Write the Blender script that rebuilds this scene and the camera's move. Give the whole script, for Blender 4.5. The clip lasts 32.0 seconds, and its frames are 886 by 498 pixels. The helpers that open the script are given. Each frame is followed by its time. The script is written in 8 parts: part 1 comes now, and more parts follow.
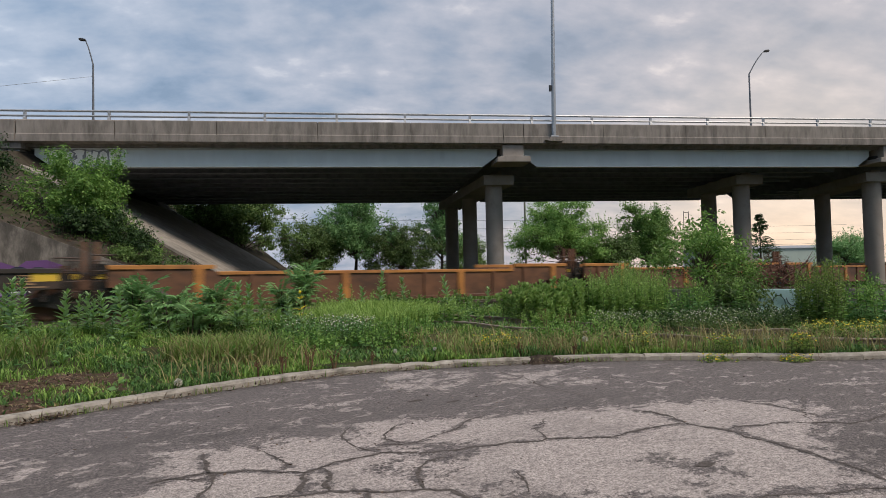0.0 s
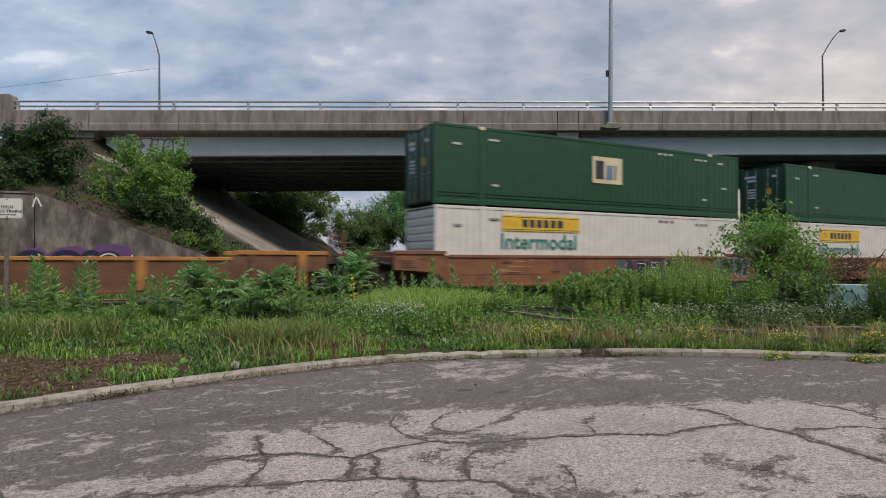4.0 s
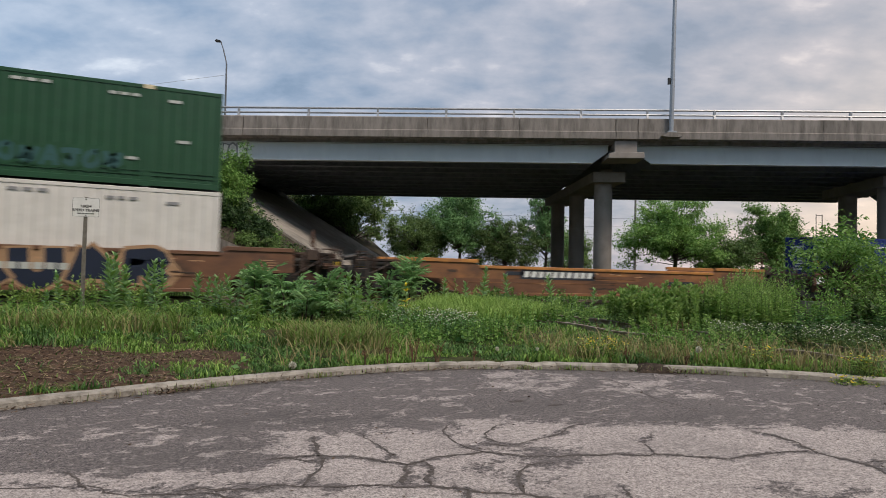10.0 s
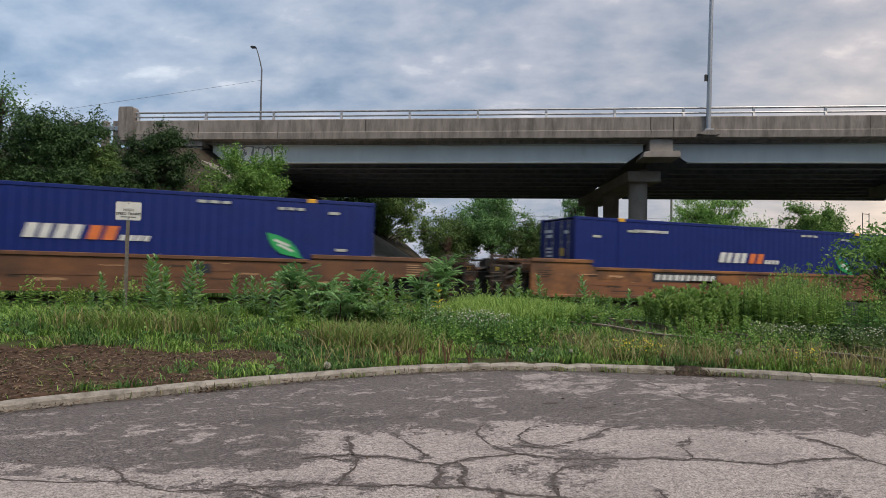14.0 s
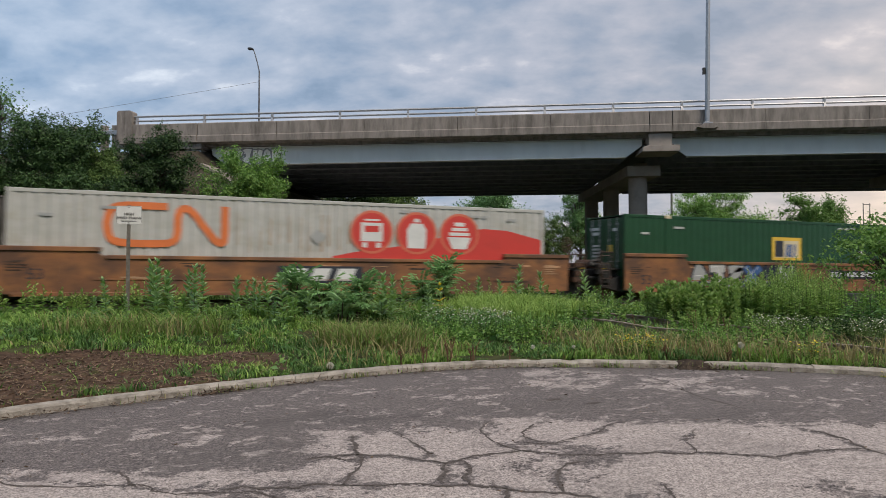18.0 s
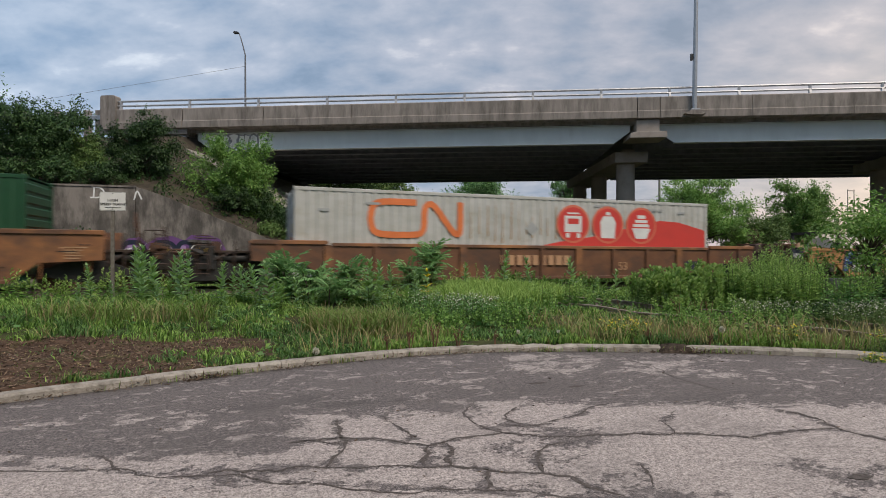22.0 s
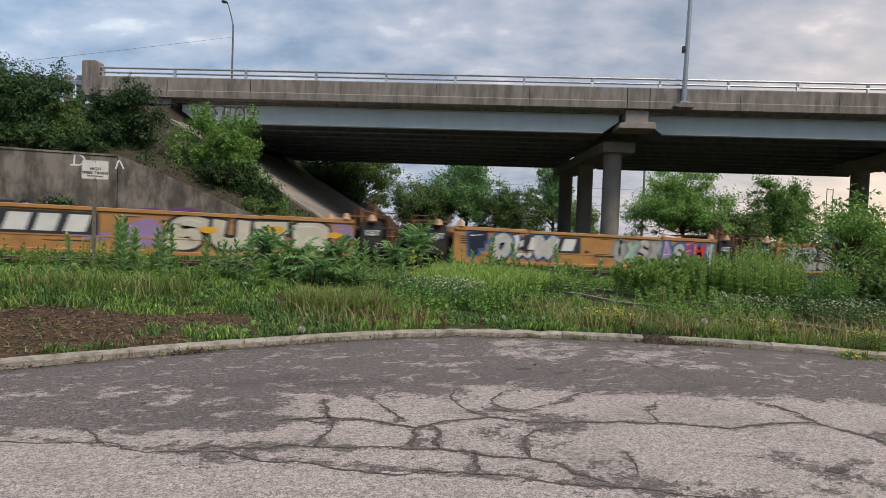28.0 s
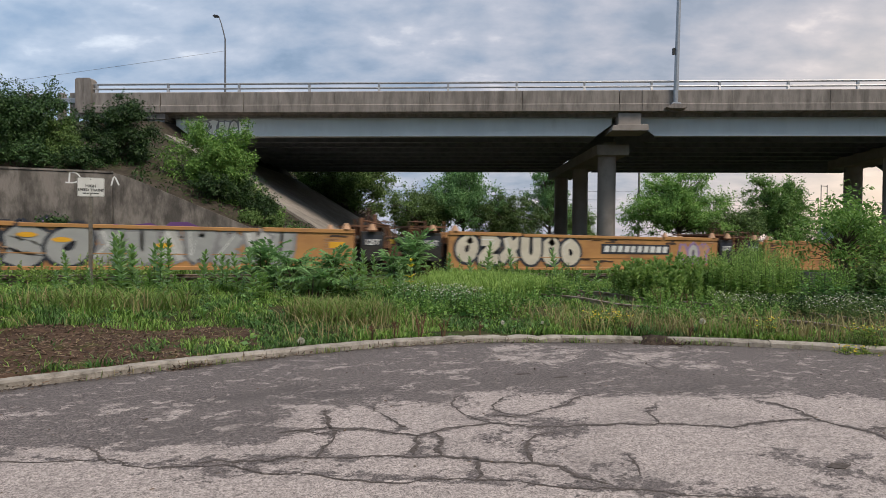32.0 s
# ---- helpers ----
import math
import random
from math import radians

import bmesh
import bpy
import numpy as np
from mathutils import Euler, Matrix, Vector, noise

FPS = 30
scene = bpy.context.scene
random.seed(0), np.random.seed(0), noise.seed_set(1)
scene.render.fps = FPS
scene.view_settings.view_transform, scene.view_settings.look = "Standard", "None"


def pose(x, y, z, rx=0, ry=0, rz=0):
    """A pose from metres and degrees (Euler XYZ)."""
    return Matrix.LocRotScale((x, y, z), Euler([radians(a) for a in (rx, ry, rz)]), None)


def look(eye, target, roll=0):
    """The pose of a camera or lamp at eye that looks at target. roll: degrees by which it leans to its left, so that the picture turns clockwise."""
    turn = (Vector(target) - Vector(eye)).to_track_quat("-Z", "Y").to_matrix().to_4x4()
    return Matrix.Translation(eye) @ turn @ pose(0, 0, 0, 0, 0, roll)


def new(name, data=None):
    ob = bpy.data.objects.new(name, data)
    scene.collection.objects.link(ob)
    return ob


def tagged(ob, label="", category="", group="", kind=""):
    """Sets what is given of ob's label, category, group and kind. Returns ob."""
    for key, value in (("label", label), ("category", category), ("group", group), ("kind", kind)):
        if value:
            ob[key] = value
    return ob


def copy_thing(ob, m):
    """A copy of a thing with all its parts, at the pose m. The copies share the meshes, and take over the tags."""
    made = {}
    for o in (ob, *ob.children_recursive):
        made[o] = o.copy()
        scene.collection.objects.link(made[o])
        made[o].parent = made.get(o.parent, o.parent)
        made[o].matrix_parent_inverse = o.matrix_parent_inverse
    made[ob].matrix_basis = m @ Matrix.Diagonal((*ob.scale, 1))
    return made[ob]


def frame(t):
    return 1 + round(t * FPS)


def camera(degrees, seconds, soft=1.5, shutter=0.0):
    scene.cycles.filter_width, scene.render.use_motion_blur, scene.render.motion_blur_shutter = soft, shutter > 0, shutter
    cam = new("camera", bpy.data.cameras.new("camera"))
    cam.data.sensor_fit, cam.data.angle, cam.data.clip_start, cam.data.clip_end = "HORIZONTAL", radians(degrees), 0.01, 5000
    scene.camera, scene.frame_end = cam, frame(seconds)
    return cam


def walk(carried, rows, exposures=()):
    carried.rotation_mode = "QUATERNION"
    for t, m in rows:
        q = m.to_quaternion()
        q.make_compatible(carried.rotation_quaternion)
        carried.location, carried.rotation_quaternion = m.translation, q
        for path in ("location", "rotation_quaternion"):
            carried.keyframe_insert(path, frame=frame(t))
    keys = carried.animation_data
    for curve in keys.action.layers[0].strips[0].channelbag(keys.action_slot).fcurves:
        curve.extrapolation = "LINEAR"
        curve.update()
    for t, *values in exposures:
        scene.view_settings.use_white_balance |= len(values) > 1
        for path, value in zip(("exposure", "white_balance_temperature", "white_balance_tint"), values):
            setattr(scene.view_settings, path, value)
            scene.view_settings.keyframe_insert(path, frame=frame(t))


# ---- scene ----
cam = camera(73.9, 32.0, soft=0.5, shutter=0.5)
PATH = [
    (0, pose(0.027, -0.016, 1.563, 91.85, 1.30, -31.77)),
    (0.5, pose(0.061, -0.102, 1.571, 91.66, 0.91, -31.16)),
    (1, pose(0.102, -0.060, 1.558, 91.10, 0.72, -30.36)),
    (1.5, pose(0.086, -0.002, 1.570, 91.38, 1.42, -30.27)),
    (2, pose(0.070, 0.005, 1.576, 91.59, 1.50, -29.57)),
    (2.5, pose(0.074, 0.015, 1.565, 91.67, 1.90, -29.32)),
    (3, pose(0.074, 0.014, 1.562, 91.57, 1.13, -29.46)),
    (3.5, pose(0.066, 0.006, 1.578, 91.53, 1.32, -27.22)),
    (5.5, pose(0.022, -0.033, 1.594, 86.53, -1.42, -26.89)),
    (6, pose(0.018, -0.025, 1.582, 86.02, -0.70, -26.19)),
    (6.5, pose(0.020, 0.025, 1.577, 86.80, -0.19, -25.31)),
    (7, pose(0.021, 0.018, 1.587, 88.93, 0.53, -24.52)),
    (7.5, pose(0.013, 0.017, 1.596, 90.03, -0.12, -23.45)),
    (8, pose(0.006, 0.026, 1.601, 90.46, -0.26, -22.67)),
    (8.5, pose(0.003, 0.027, 1.606, 90.79, -0.99, -22.56)),
    (9, pose(-0.003, 0.024, 1.608, 90.94, -1.40, -22.54)),
    (9.5, pose(-0.004, 0.016, 1.606, 91.08, -1.42, -22.50)),
    (10, pose(-0.006, 0.015, 1.614, 91.32, -1.14, -21.82)),
    (10.5, pose(0.003, 0.001, 1.608, 91.44, -0.90, -20.20)),
    (11, pose(-0.005, 0.002, 1.610, 91.40, -1.11, -19.62)),
    (11.5, pose(-0.009, 0.006, 1.609, 91.40, -1.16, -19.44)),
    (12, pose(-0.010, 0.006, 1.611, 91.37, -1.33, -19.22)),
    (12.5, pose(-0.009, 0.015, 1.612, 91.33, -0.82, -19.14)),
    (13, pose(-0.000, 0.019, 1.612, 91.34, -0.48, -18.96)),
    (13.5, pose(-0.000, 0.017, 1.607, 91.35, -0.61, -18.77)),
    (14, pose(-0.010, 0.019, 1.608, 91.40, -0.99, -18.70)),
    (14.5, pose(-0.013, 0.015, 1.615, 91.45, -0.99, -18.58)),
    (16.5, pose(-0.012, 0.004, 1.612, 91.57, -1.01, -17.84)),
    (17, pose(-0.020, 0.005, 1.615, 91.48, -0.68, -17.90)),
    (17.5, pose(-0.015, 0.007, 1.611, 91.37, -0.33, -17.82)),
    (18, pose(-0.010, 0.011, 1.612, 91.22, 0.06, -18.59)),
    (18.5, pose(-0.005, 0.011, 1.612, 91.05, -0.52, -19.89)),
    (19, pose(-0.009, 0.007, 1.611, 90.71, -0.67, -20.53)),
    (19.5, pose(-0.006, -0.004, 1.612, 90.30, -0.64, -20.47)),
    (20, pose(-0.006, 0.000, 1.611, 90.28, -0.98, -20.47)),
    (20.5, pose(-0.011, -0.008, 1.613, 90.24, -0.83, -20.32)),
    (21, pose(0.006, 0.001, 1.600, 90.35, -0.28, -20.00)),
    (21.5, pose(0.015, -0.015, 1.604, 90.30, 0.22, -19.77)),
    (22, pose(0.035, -0.036, 1.602, 89.90, 0.16, -19.62)),
    (22.5, pose(0.080, -0.050, 1.612, 87.83, -0.16, -17.57)),
    (23, pose(0.049, -0.048, 1.611, 87.55, 0.25, -17.08)),
    (23.5, pose(0.045, 0.017, 1.608, 88.34, -2.27, -20.37)),
    (24, pose(-0.030, 0.013, 1.610, 89.32, -1.69, -20.98)),
    (24.5, pose(-0.058, -0.003, 1.618, 88.94, -1.38, -20.33)),
    (25, pose(-0.061, 0.038, 1.611, 88.26, -1.75, -20.92)),
    (25.5, pose(-0.049, 0.028, 1.606, 88.02, -2.09, -21.60)),
    (27.5, pose(-0.044, 0.027, 1.603, 88.01, -1.84, -21.28)),
    (28, pose(-0.048, 0.017, 1.609, 88.23, -2.08, -21.24)),
    (28.5, pose(-0.048, 0.008, 1.612, 88.41, -2.09, -21.18)),
    (29, pose(-0.051, 0.002, 1.608, 88.72, -2.13, -21.12)),
    (29.5, pose(-0.048, 0.003, 1.611, 88.77, -1.42, -21.28)),
    (30, pose(-0.048, 0.007, 1.610, 88.86, -1.06, -21.65)),
    (30.5, pose(-0.050, -0.002, 1.615, 88.89, -0.63, -21.96)),
    (31, pose(-0.048, -0.013, 1.611, 88.95, -0.30, -21.96)),
    (31.5, pose(-0.049, -0.021, 1.614, 88.94, -0.67, -21.78)),
    (32, pose(-0.050, -0.010, 1.614, 88.92, -0.46, -21.52)),
]
walk(cam, PATH, [(0, 0.10), (3.5, 0.10), (6, 0.19), (8, 0.18), (9, 0.13), (10.5, 0.10), (18, 0.12), (19.5, 0.08), (22, 0.10), (23, 0.20), (32, 0.20)])

# ---- light: an overcast evening sky with a low, soft sun behind the clouds ----
world = bpy.data.worlds.new("overcast_evening")
scene.world = world
world.use_nodes = True
wn, wl = world.node_tree.nodes, world.node_tree.links
wn.clear()


def wnode(kind, **inputs):
    n = wn.new(kind)
    for key, value in inputs.items():
        n.inputs[key].default_value = value
    return n


sky = wn.new("ShaderNodeTexSky")
sky.sky_type, sky.sun_disc = "NISHITA", False
sky.sun_elevation, sky.sun_rotation = radians(9), radians(62)
sky.air_density, sky.dust_density = 1.0, 1.5
w_geo = wn.new("ShaderNodeTexCoord")
w_sep = wn.new("ShaderNodeSeparateXYZ")
wl.new(w_geo.outputs["Generated"], w_sep.inputs[0])
# project the direction on a flat cloud layer
w_den = wnode("ShaderNodeMath"); w_den.operation = "MAXIMUM"
wl.new(w_sep.outputs["Z"], w_den.inputs[0]); w_den.inputs[1].default_value = 0.0
w_add = wnode("ShaderNodeMath"); w_add.operation = "ADD"
wl.new(w_den.outputs[0], w_add.inputs[0]); w_add.inputs[1].default_value = 0.36
w_u = wnode("ShaderNodeMath"); w_u.operation = "DIVIDE"
w_v = wnode("ShaderNodeMath"); w_v.operation = "DIVIDE"
wl.new(w_sep.outputs["X"], w_u.inputs[0]); wl.new(w_add.outputs[0], w_u.inputs[1])
wl.new(w_sep.outputs["Y"], w_v.inputs[0]); wl.new(w_add.outputs[0], w_v.inputs[1])
w_uv = wn.new("ShaderNodeCombineXYZ")
wl.new(w_u.outputs[0], w_uv.inputs[0]); wl.new(w_v.outputs[0], w_uv.inputs[1])
w_map = wn.new("ShaderNodeMapping")
w_map.inputs["Scale"].default_value = (1.0, 1.4, 1.0)
w_turn = wn.new("ShaderNodeMapping")
w_turn.inputs["Rotation"].default_value = (0, 0, radians(24))
wl.new(w_uv.outputs[0], w_turn.inputs[0])
wl.new(w_turn.outputs[0], w_map.inputs[0])
w_n1 = wnode("ShaderNodeTexNoise", Scale=3.5, Detail=7.0, Roughness=0.58, Distortion=0.15)
w_n2 = wnode("ShaderNodeTexNoise", Scale=8.0, Detail=5.0, Roughness=0.5)
w_n3 = wnode("ShaderNodeTexNoise", Scale=0.35, Detail=3.0, Roughness=0.5)
for n in (w_n1, w_n2, w_n3):
    wl.new(w_map.outputs[0], n.inputs["Vector"])
w_m1 = wnode("ShaderNodeMix"); w_m1.data_type = "FLOAT"
w_m1.inputs[0].default_value = 0.40
wl.new(w_n1.outputs[0], w_m1.inputs[2]); wl.new(w_n2.outputs[0], w_m1.inputs[3])
w_ramp = wn.new("ShaderNodeValToRGB")
cr = w_ramp.color_ramp
cr.elements[0].position, cr.elements[0].color = 0.35, (0.26, 0.345, 0.46, 1)
cr.elements[1].position, cr.elements[1].color = 0.68, (0.82, 0.82, 0.84, 1)
for pos, col in ((0.42, (0.33, 0.41, 0.525, 1)), (0.50, (0.42, 0.48, 0.575, 1)), (0.58, (0.52, 0.56, 0.64, 1))):
    cr.elements.new(pos).color = col
wl.new(w_m1.outputs[0], w_ramp.inputs[0])
# a pinkish, brighter side towards the low sun
w_dot = wn.new("ShaderNodeVectorMath"); w_dot.operation = "DOT_PRODUCT"
wl.new(w_geo.outputs["Generated"], w_dot.inputs[0]); w_dot.inputs[1].default_value = (0.92, 0.36, 0.05)
w_warm = wn.new("ShaderNodeMapRange")
wl.new(w_dot.outputs["Value"], w_warm.inputs[0])
for i, v in ((1, 0.1), (2, 1.0), (3, 0.0), (4, 1.0)):
    w_warm.inputs[i].default_value = v
w_tint = wn.new("ShaderNodeMix"); w_tint.data_type = "RGBA"; w_tint.blend_type = "MULTIPLY"
w_tint.inputs[0].default_value = 1.0
w_tc = wn.new("ShaderNodeMix"); w_tc.data_type = "RGBA"
w_tc.inputs[6].default_value = (0.83, 0.925, 1.02, 1); w_tc.inputs[7].default_value = (0.80, 0.735, 0.725, 1)
wl.new(w_warm.outputs[0], w_tc.inputs[0])
wl.new(w_ramp.outputs[0], w_tint.inputs[6]); wl.new(w_tc.outputs[2], w_tint.inputs[7])
w_skyb = wnode("ShaderNodeBackground", Strength=0.10)
wl.new(sky.outputs[0], w_skyb.inputs[0])
w_cloud = wnode("ShaderNodeBackground", Strength=1.14)
wl.new(w_tint.outputs[2], w_cloud.inputs[0])
w_mix = wn.new("ShaderNodeMixShader")
w_mix.inputs[0].default_value = 0.93
wl.new(w_skyb.outputs[0], w_mix.inputs[1]); wl.new(w_cloud.outputs[0], w_mix.inputs[2])
w_out = wn.new("ShaderNodeOutputWorld")
wl.new(w_mix.outputs[0], w_out.inputs[0])

sun = new("sun", bpy.data.lights.new("sun", "SUN"))
sun.data.energy, sun.data.angle, sun.data.color = 2.95, radians(26), (1.0, 0.87, 0.73)
sun.matrix_world = look((0, 0, 40), (-13, 26, 0))

# ---- materials ----
def material(name, color, rough=0.7, metal=0.0, color2=None, scale=6.0, detail=6.0, low=0.35, high=0.65, bump=0.0, bump_scale=60.0,
             stain=None, stain_scale=1.2, stain_low=0.5, stain_high=0.75, stain_amount=0.7, stretch=(1, 1, 1), random_value=0.0, spec=0.5,
             translucent=0.0, coords="Object"):
    """Two colours mixed by noise, a third laid over as stains, relief by fine noise, and a small change from piece to piece."""
    m = bpy.data.materials.new(name)
    m.use_nodes = True
    nt, n, l = m.node_tree, m.node_tree.nodes, m.node_tree.links
    bsdf = n["Principled BSDF"]
    bsdf.inputs["Roughness"].default_value, bsdf.inputs["Metallic"].default_value = rough, metal
    bsdf.inputs["Specular IOR Level"].default_value = spec
    co = n.new("ShaderNodeTexCoord")
    mp = n.new("ShaderNodeMapping")
    mp.inputs["Scale"].default_value = stretch
    l.new(co.outputs[coords], mp.inputs[0])
    noi = n.new("ShaderNodeTexNoise")
    noi.inputs["Scale"].default_value, noi.inputs["Detail"].default_value, noi.inputs["Roughness"].default_value = scale, detail, 0.6
    l.new(mp.outputs[0], noi.inputs["Vector"])
    ramp = n.new("ShaderNodeValToRGB")
    c2 = color2 or tuple(c * 0.8 for c in color)
    ramp.color_ramp.elements[0].position, ramp.color_ramp.elements[0].color = low, (*c2, 1)
    ramp.color_ramp.elements[1].position, ramp.color_ramp.elements[1].color = high, (*color, 1)
    l.new(noi.outputs[0], ramp.inputs[0])
    out = ramp.outputs[0]
    if stain:
        ns = n.new("ShaderNodeTexNoise")
        ns.inputs["Scale"].default_value, ns.inputs["Detail"].default_value, ns.inputs["Roughness"].default_value = stain_scale, 9.0, 0.65
        l.new(mp.outputs[0], ns.inputs["Vector"])
        mr = n.new("ShaderNodeMapRange")
        for i, v in ((1, stain_low), (2, stain_high), (3, 0.0), (4, stain_amount)):
            mr.inputs[i].default_value = v
        l.new(ns.outputs[0], mr.inputs[0])
        mx = n.new("ShaderNodeMix"); mx.data_type = "RGBA"
        l.new(mr.outputs[0], mx.inputs[0]); l.new(out, mx.inputs[6]); mx.inputs[7].default_value = (*stain, 1)
        out = mx.outputs[2]
    if random_value:
        oi = n.new("ShaderNodeObjectInfo")
        mr2 = n.new("ShaderNodeMapRange")
        for i, v in ((1, 0.0), (2, 1.0), (3, 1 - random_value), (4, 1 + random_value)):
            mr2.inputs[i].default_value = v
        l.new(oi.outputs["Random"], mr2.inputs[0])
        hs = n.new("ShaderNodeHueSaturation")
        l.new(mr2.outputs[0], hs.inputs["Value"]); l.new(out, hs.inputs["Color"])
        out = hs.outputs[0]
    l.new(out, bsdf.inputs["Base Color"])
    if bump:
        nb = n.new("ShaderNodeTexNoise")
        nb.inputs["Scale"].default_value, nb.inputs["Detail"].default_value = bump_scale, 5.0
        l.new(mp.outputs[0], nb.inputs["Vector"])
        b = n.new("ShaderNodeBump")
        b.inputs["Strength"].default_value, b.inputs["Distance"].default_value = bump, 0.02
        l.new(nb.outputs[0], b.inputs["Height"]); l.new(b.outputs[0], bsdf.inputs["Normal"])
    if translucent:
        tr = n.new("ShaderNodeBsdfTranslucent")
        l.new(out, tr.inputs[0])
        ms = n.new("ShaderNodeMixShader")
        ms.inputs[0].default_value = translucent
        l.new(bsdf.outputs[0], ms.inputs[1]); l.new(tr.outputs[0], ms.inputs[2])
        l.new(ms.outputs[0], n["Material Output"].inputs[0])
    return m


def leaf_material(name, dark, light, rough=0.55, translucent=0.3, tint=0.25):
    """Foliage: every leaf (mesh island) has its own green."""
    m = bpy.data.materials.new(name)
    m.use_nodes = True
    n, l = m.node_tree.nodes, m.node_tree.links
    bsdf = n["Principled BSDF"]
    bsdf.inputs["Roughness"].default_value = rough
    bsdf.inputs["Specular IOR Level"].default_value = 0.3
    g = n.new("ShaderNodeNewGeometry")
    oi = n.new("ShaderNodeObjectInfo")
    ramp = n.new("ShaderNodeValToRGB")
    ramp.color_ramp.elements[0].color, ramp.color_ramp.elements[1].color = (*dark, 1), (*light, 1)
    l.new(g.outputs["Random Per Island"], ramp.inputs[0])
    hs = n.new("ShaderNodeHueSaturation")
    mr = n.new("ShaderNodeMapRange")
    for i, v in ((1, 0.0), (2, 1.0), (3, 1 - tint), (4, 1 + tint)):
        mr.inputs[i].default_value = v
    l.new(oi.outputs["Random"], mr.inputs[0]); l.new(mr.outputs[0], hs.inputs["Value"])
    l.new(ramp.outputs[0], hs.inputs["Color"])
    l.new(hs.outputs[0], bsdf.inputs["Base Color"])
    tr = n.new("ShaderNodeBsdfTranslucent")
    l.new(hs.outputs[0], tr.inputs[0])
    ms = n.new("ShaderNodeMixShader")
    ms.inputs[0].default_value = translucent
    l.new(bsdf.outputs[0], ms.inputs[1]); l.new(tr.outputs[0], ms.inputs[2])
    l.new(ms.outputs[0], n["Material Output"].inputs[0])
    return m


M_CONC = material("weathered_concrete", (0.30, 0.265, 0.235), 0.9, color2=(0.205, 0.18, 0.158), scale=3.0, detail=9, bump=0.4, bump_scale=40, stain=(0.10, 0.087, 0.075), stain_scale=2.2, stain_low=0.47, stain_high=0.70, stain_amount=0.85, stretch=(1, 1, 0.22))
M_CONC2 = material("pier_concrete", (0.33, 0.29, 0.255), 0.9, color2=(0.245, 0.215, 0.19), scale=1.6, bump=0.3, bump_scale=30, stain=(0.160, 0.152, 0.140), stain_scale=0.8)
M_CONC_DARK = material("old_retaining_concrete", (0.225, 0.203, 0.182), 0.95, color2=(0.095, 0.086, 0.076), scale=1.9, detail=13, low=0.40, high=0.60, bump=0.7, bump_scale=14, stain=(0.05, 0.046, 0.041), stain_scale=1.1, stain_low=0.47, stain_high=0.60, stain_amount=0.8, stretch=(1.2, 1, 0.5))
M_SLOPE = material("slope_paving_concrete", (0.32, 0.285, 0.245), 0.95, color2=(0.20, 0.175, 0.15), scale=1.6, detail=10, bump=0.4, bump_scale=25, stain=(0.119, 0.106, 0.089), stain_scale=0.5)
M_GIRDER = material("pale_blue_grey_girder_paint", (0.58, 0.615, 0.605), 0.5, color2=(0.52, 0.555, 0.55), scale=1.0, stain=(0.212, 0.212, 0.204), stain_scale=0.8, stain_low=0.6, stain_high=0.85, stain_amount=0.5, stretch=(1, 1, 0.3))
M_GIRDER_DARK = material("dark_inner_girder", (0.22, 0.24, 0.28), 0.6, color2=(0.15, 0.163, 0.19), scale=2)
M_SOFFIT = material("dark_deck_soffit", (0.20, 0.21, 0.23), 0.95, color2=(0.14, 0.146, 0.158), scale=1)
M_GALV = material("galvanised_steel", (0.378, 0.387, 0.396), 0.45, 0.6, color2=(0.306, 0.315, 0.333), scale=9)
M_LAMP = material("weathered_lamp_post_steel", (0.16, 0.165, 0.175), 0.5, 0.5, color2=(0.12, 0.122, 0.13), scale=6)
M_CABLE = material("grey_cable_sheath", (0.14, 0.145, 0.15), 0.7, color2=(0.11, 0.11, 0.115), scale=4)
M_RAIL_ALU = material("dull_aluminium_rail", (0.46, 0.46, 0.47), 0.45, 0.4, color2=(0.34, 0.34, 0.35), scale=5)
M_DARKSTEEL = material("dark_steel", (0.045, 0.042, 0.04), 0.6, 0.3, color2=(0.025, 0.024, 0.023), scale=6, bump=0.2)
M_RUST = material("rusty_steel", (0.15, 0.075, 0.045), 0.85, color2=(0.075, 0.04, 0.028), scale=5, bump=0.3, stain=(0.03, 0.022, 0.02), stain_scale=2)
M_RAIL = material("weathered_rail_steel", (0.30, 0.25, 0.21), 0.6, 0.2, color2=(0.17, 0.12, 0.09), scale=7, bump=0.3)
M_KERB = material("worn_kerb_concrete", (0.37, 0.335, 0.29), 0.95, color2=(0.235, 0.21, 0.18), scale=7, detail=10, bump=0.8, bump_scale=40, stain=(0.10, 0.088, 0.072), stain_scale=4.5, stain_low=0.52, stain_high=0.66, stain_amount=0.75, random_value=0.1)
M_SOIL = material("soil_and_grass_roots", (0.062, 0.066, 0.027), 1.0, color2=(0.028, 0.032, 0.014), scale=3.0, bump=0.8, bump_scale=18, stain=(0.104, 0.060, 0.040), stain_scale=0.5, stain_low=0.56, stain_high=0.68, spec=0.08)
M_BANK = material("dry_earth_bank", (0.075, 0.062, 0.048), 1.0, color2=(0.038, 0.032, 0.025), scale=2.6, bump=1.0, bump_scale=9, stain=(0.05, 0.06, 0.024), stain_scale=0.8, stain_low=0.52, stain_high=0.66, spec=0.08)
M_BARE = material("reddish_bare_earth", (0.108, 0.068, 0.047), 1.0, color2=(0.042, 0.028, 0.02), scale=7.0, bump=1.0, bump_scale=25, stain=(0.085, 0.093, 0.034), stain_scale=2.5, stain_low=0.55, stain_high=0.65, spec=0.08)
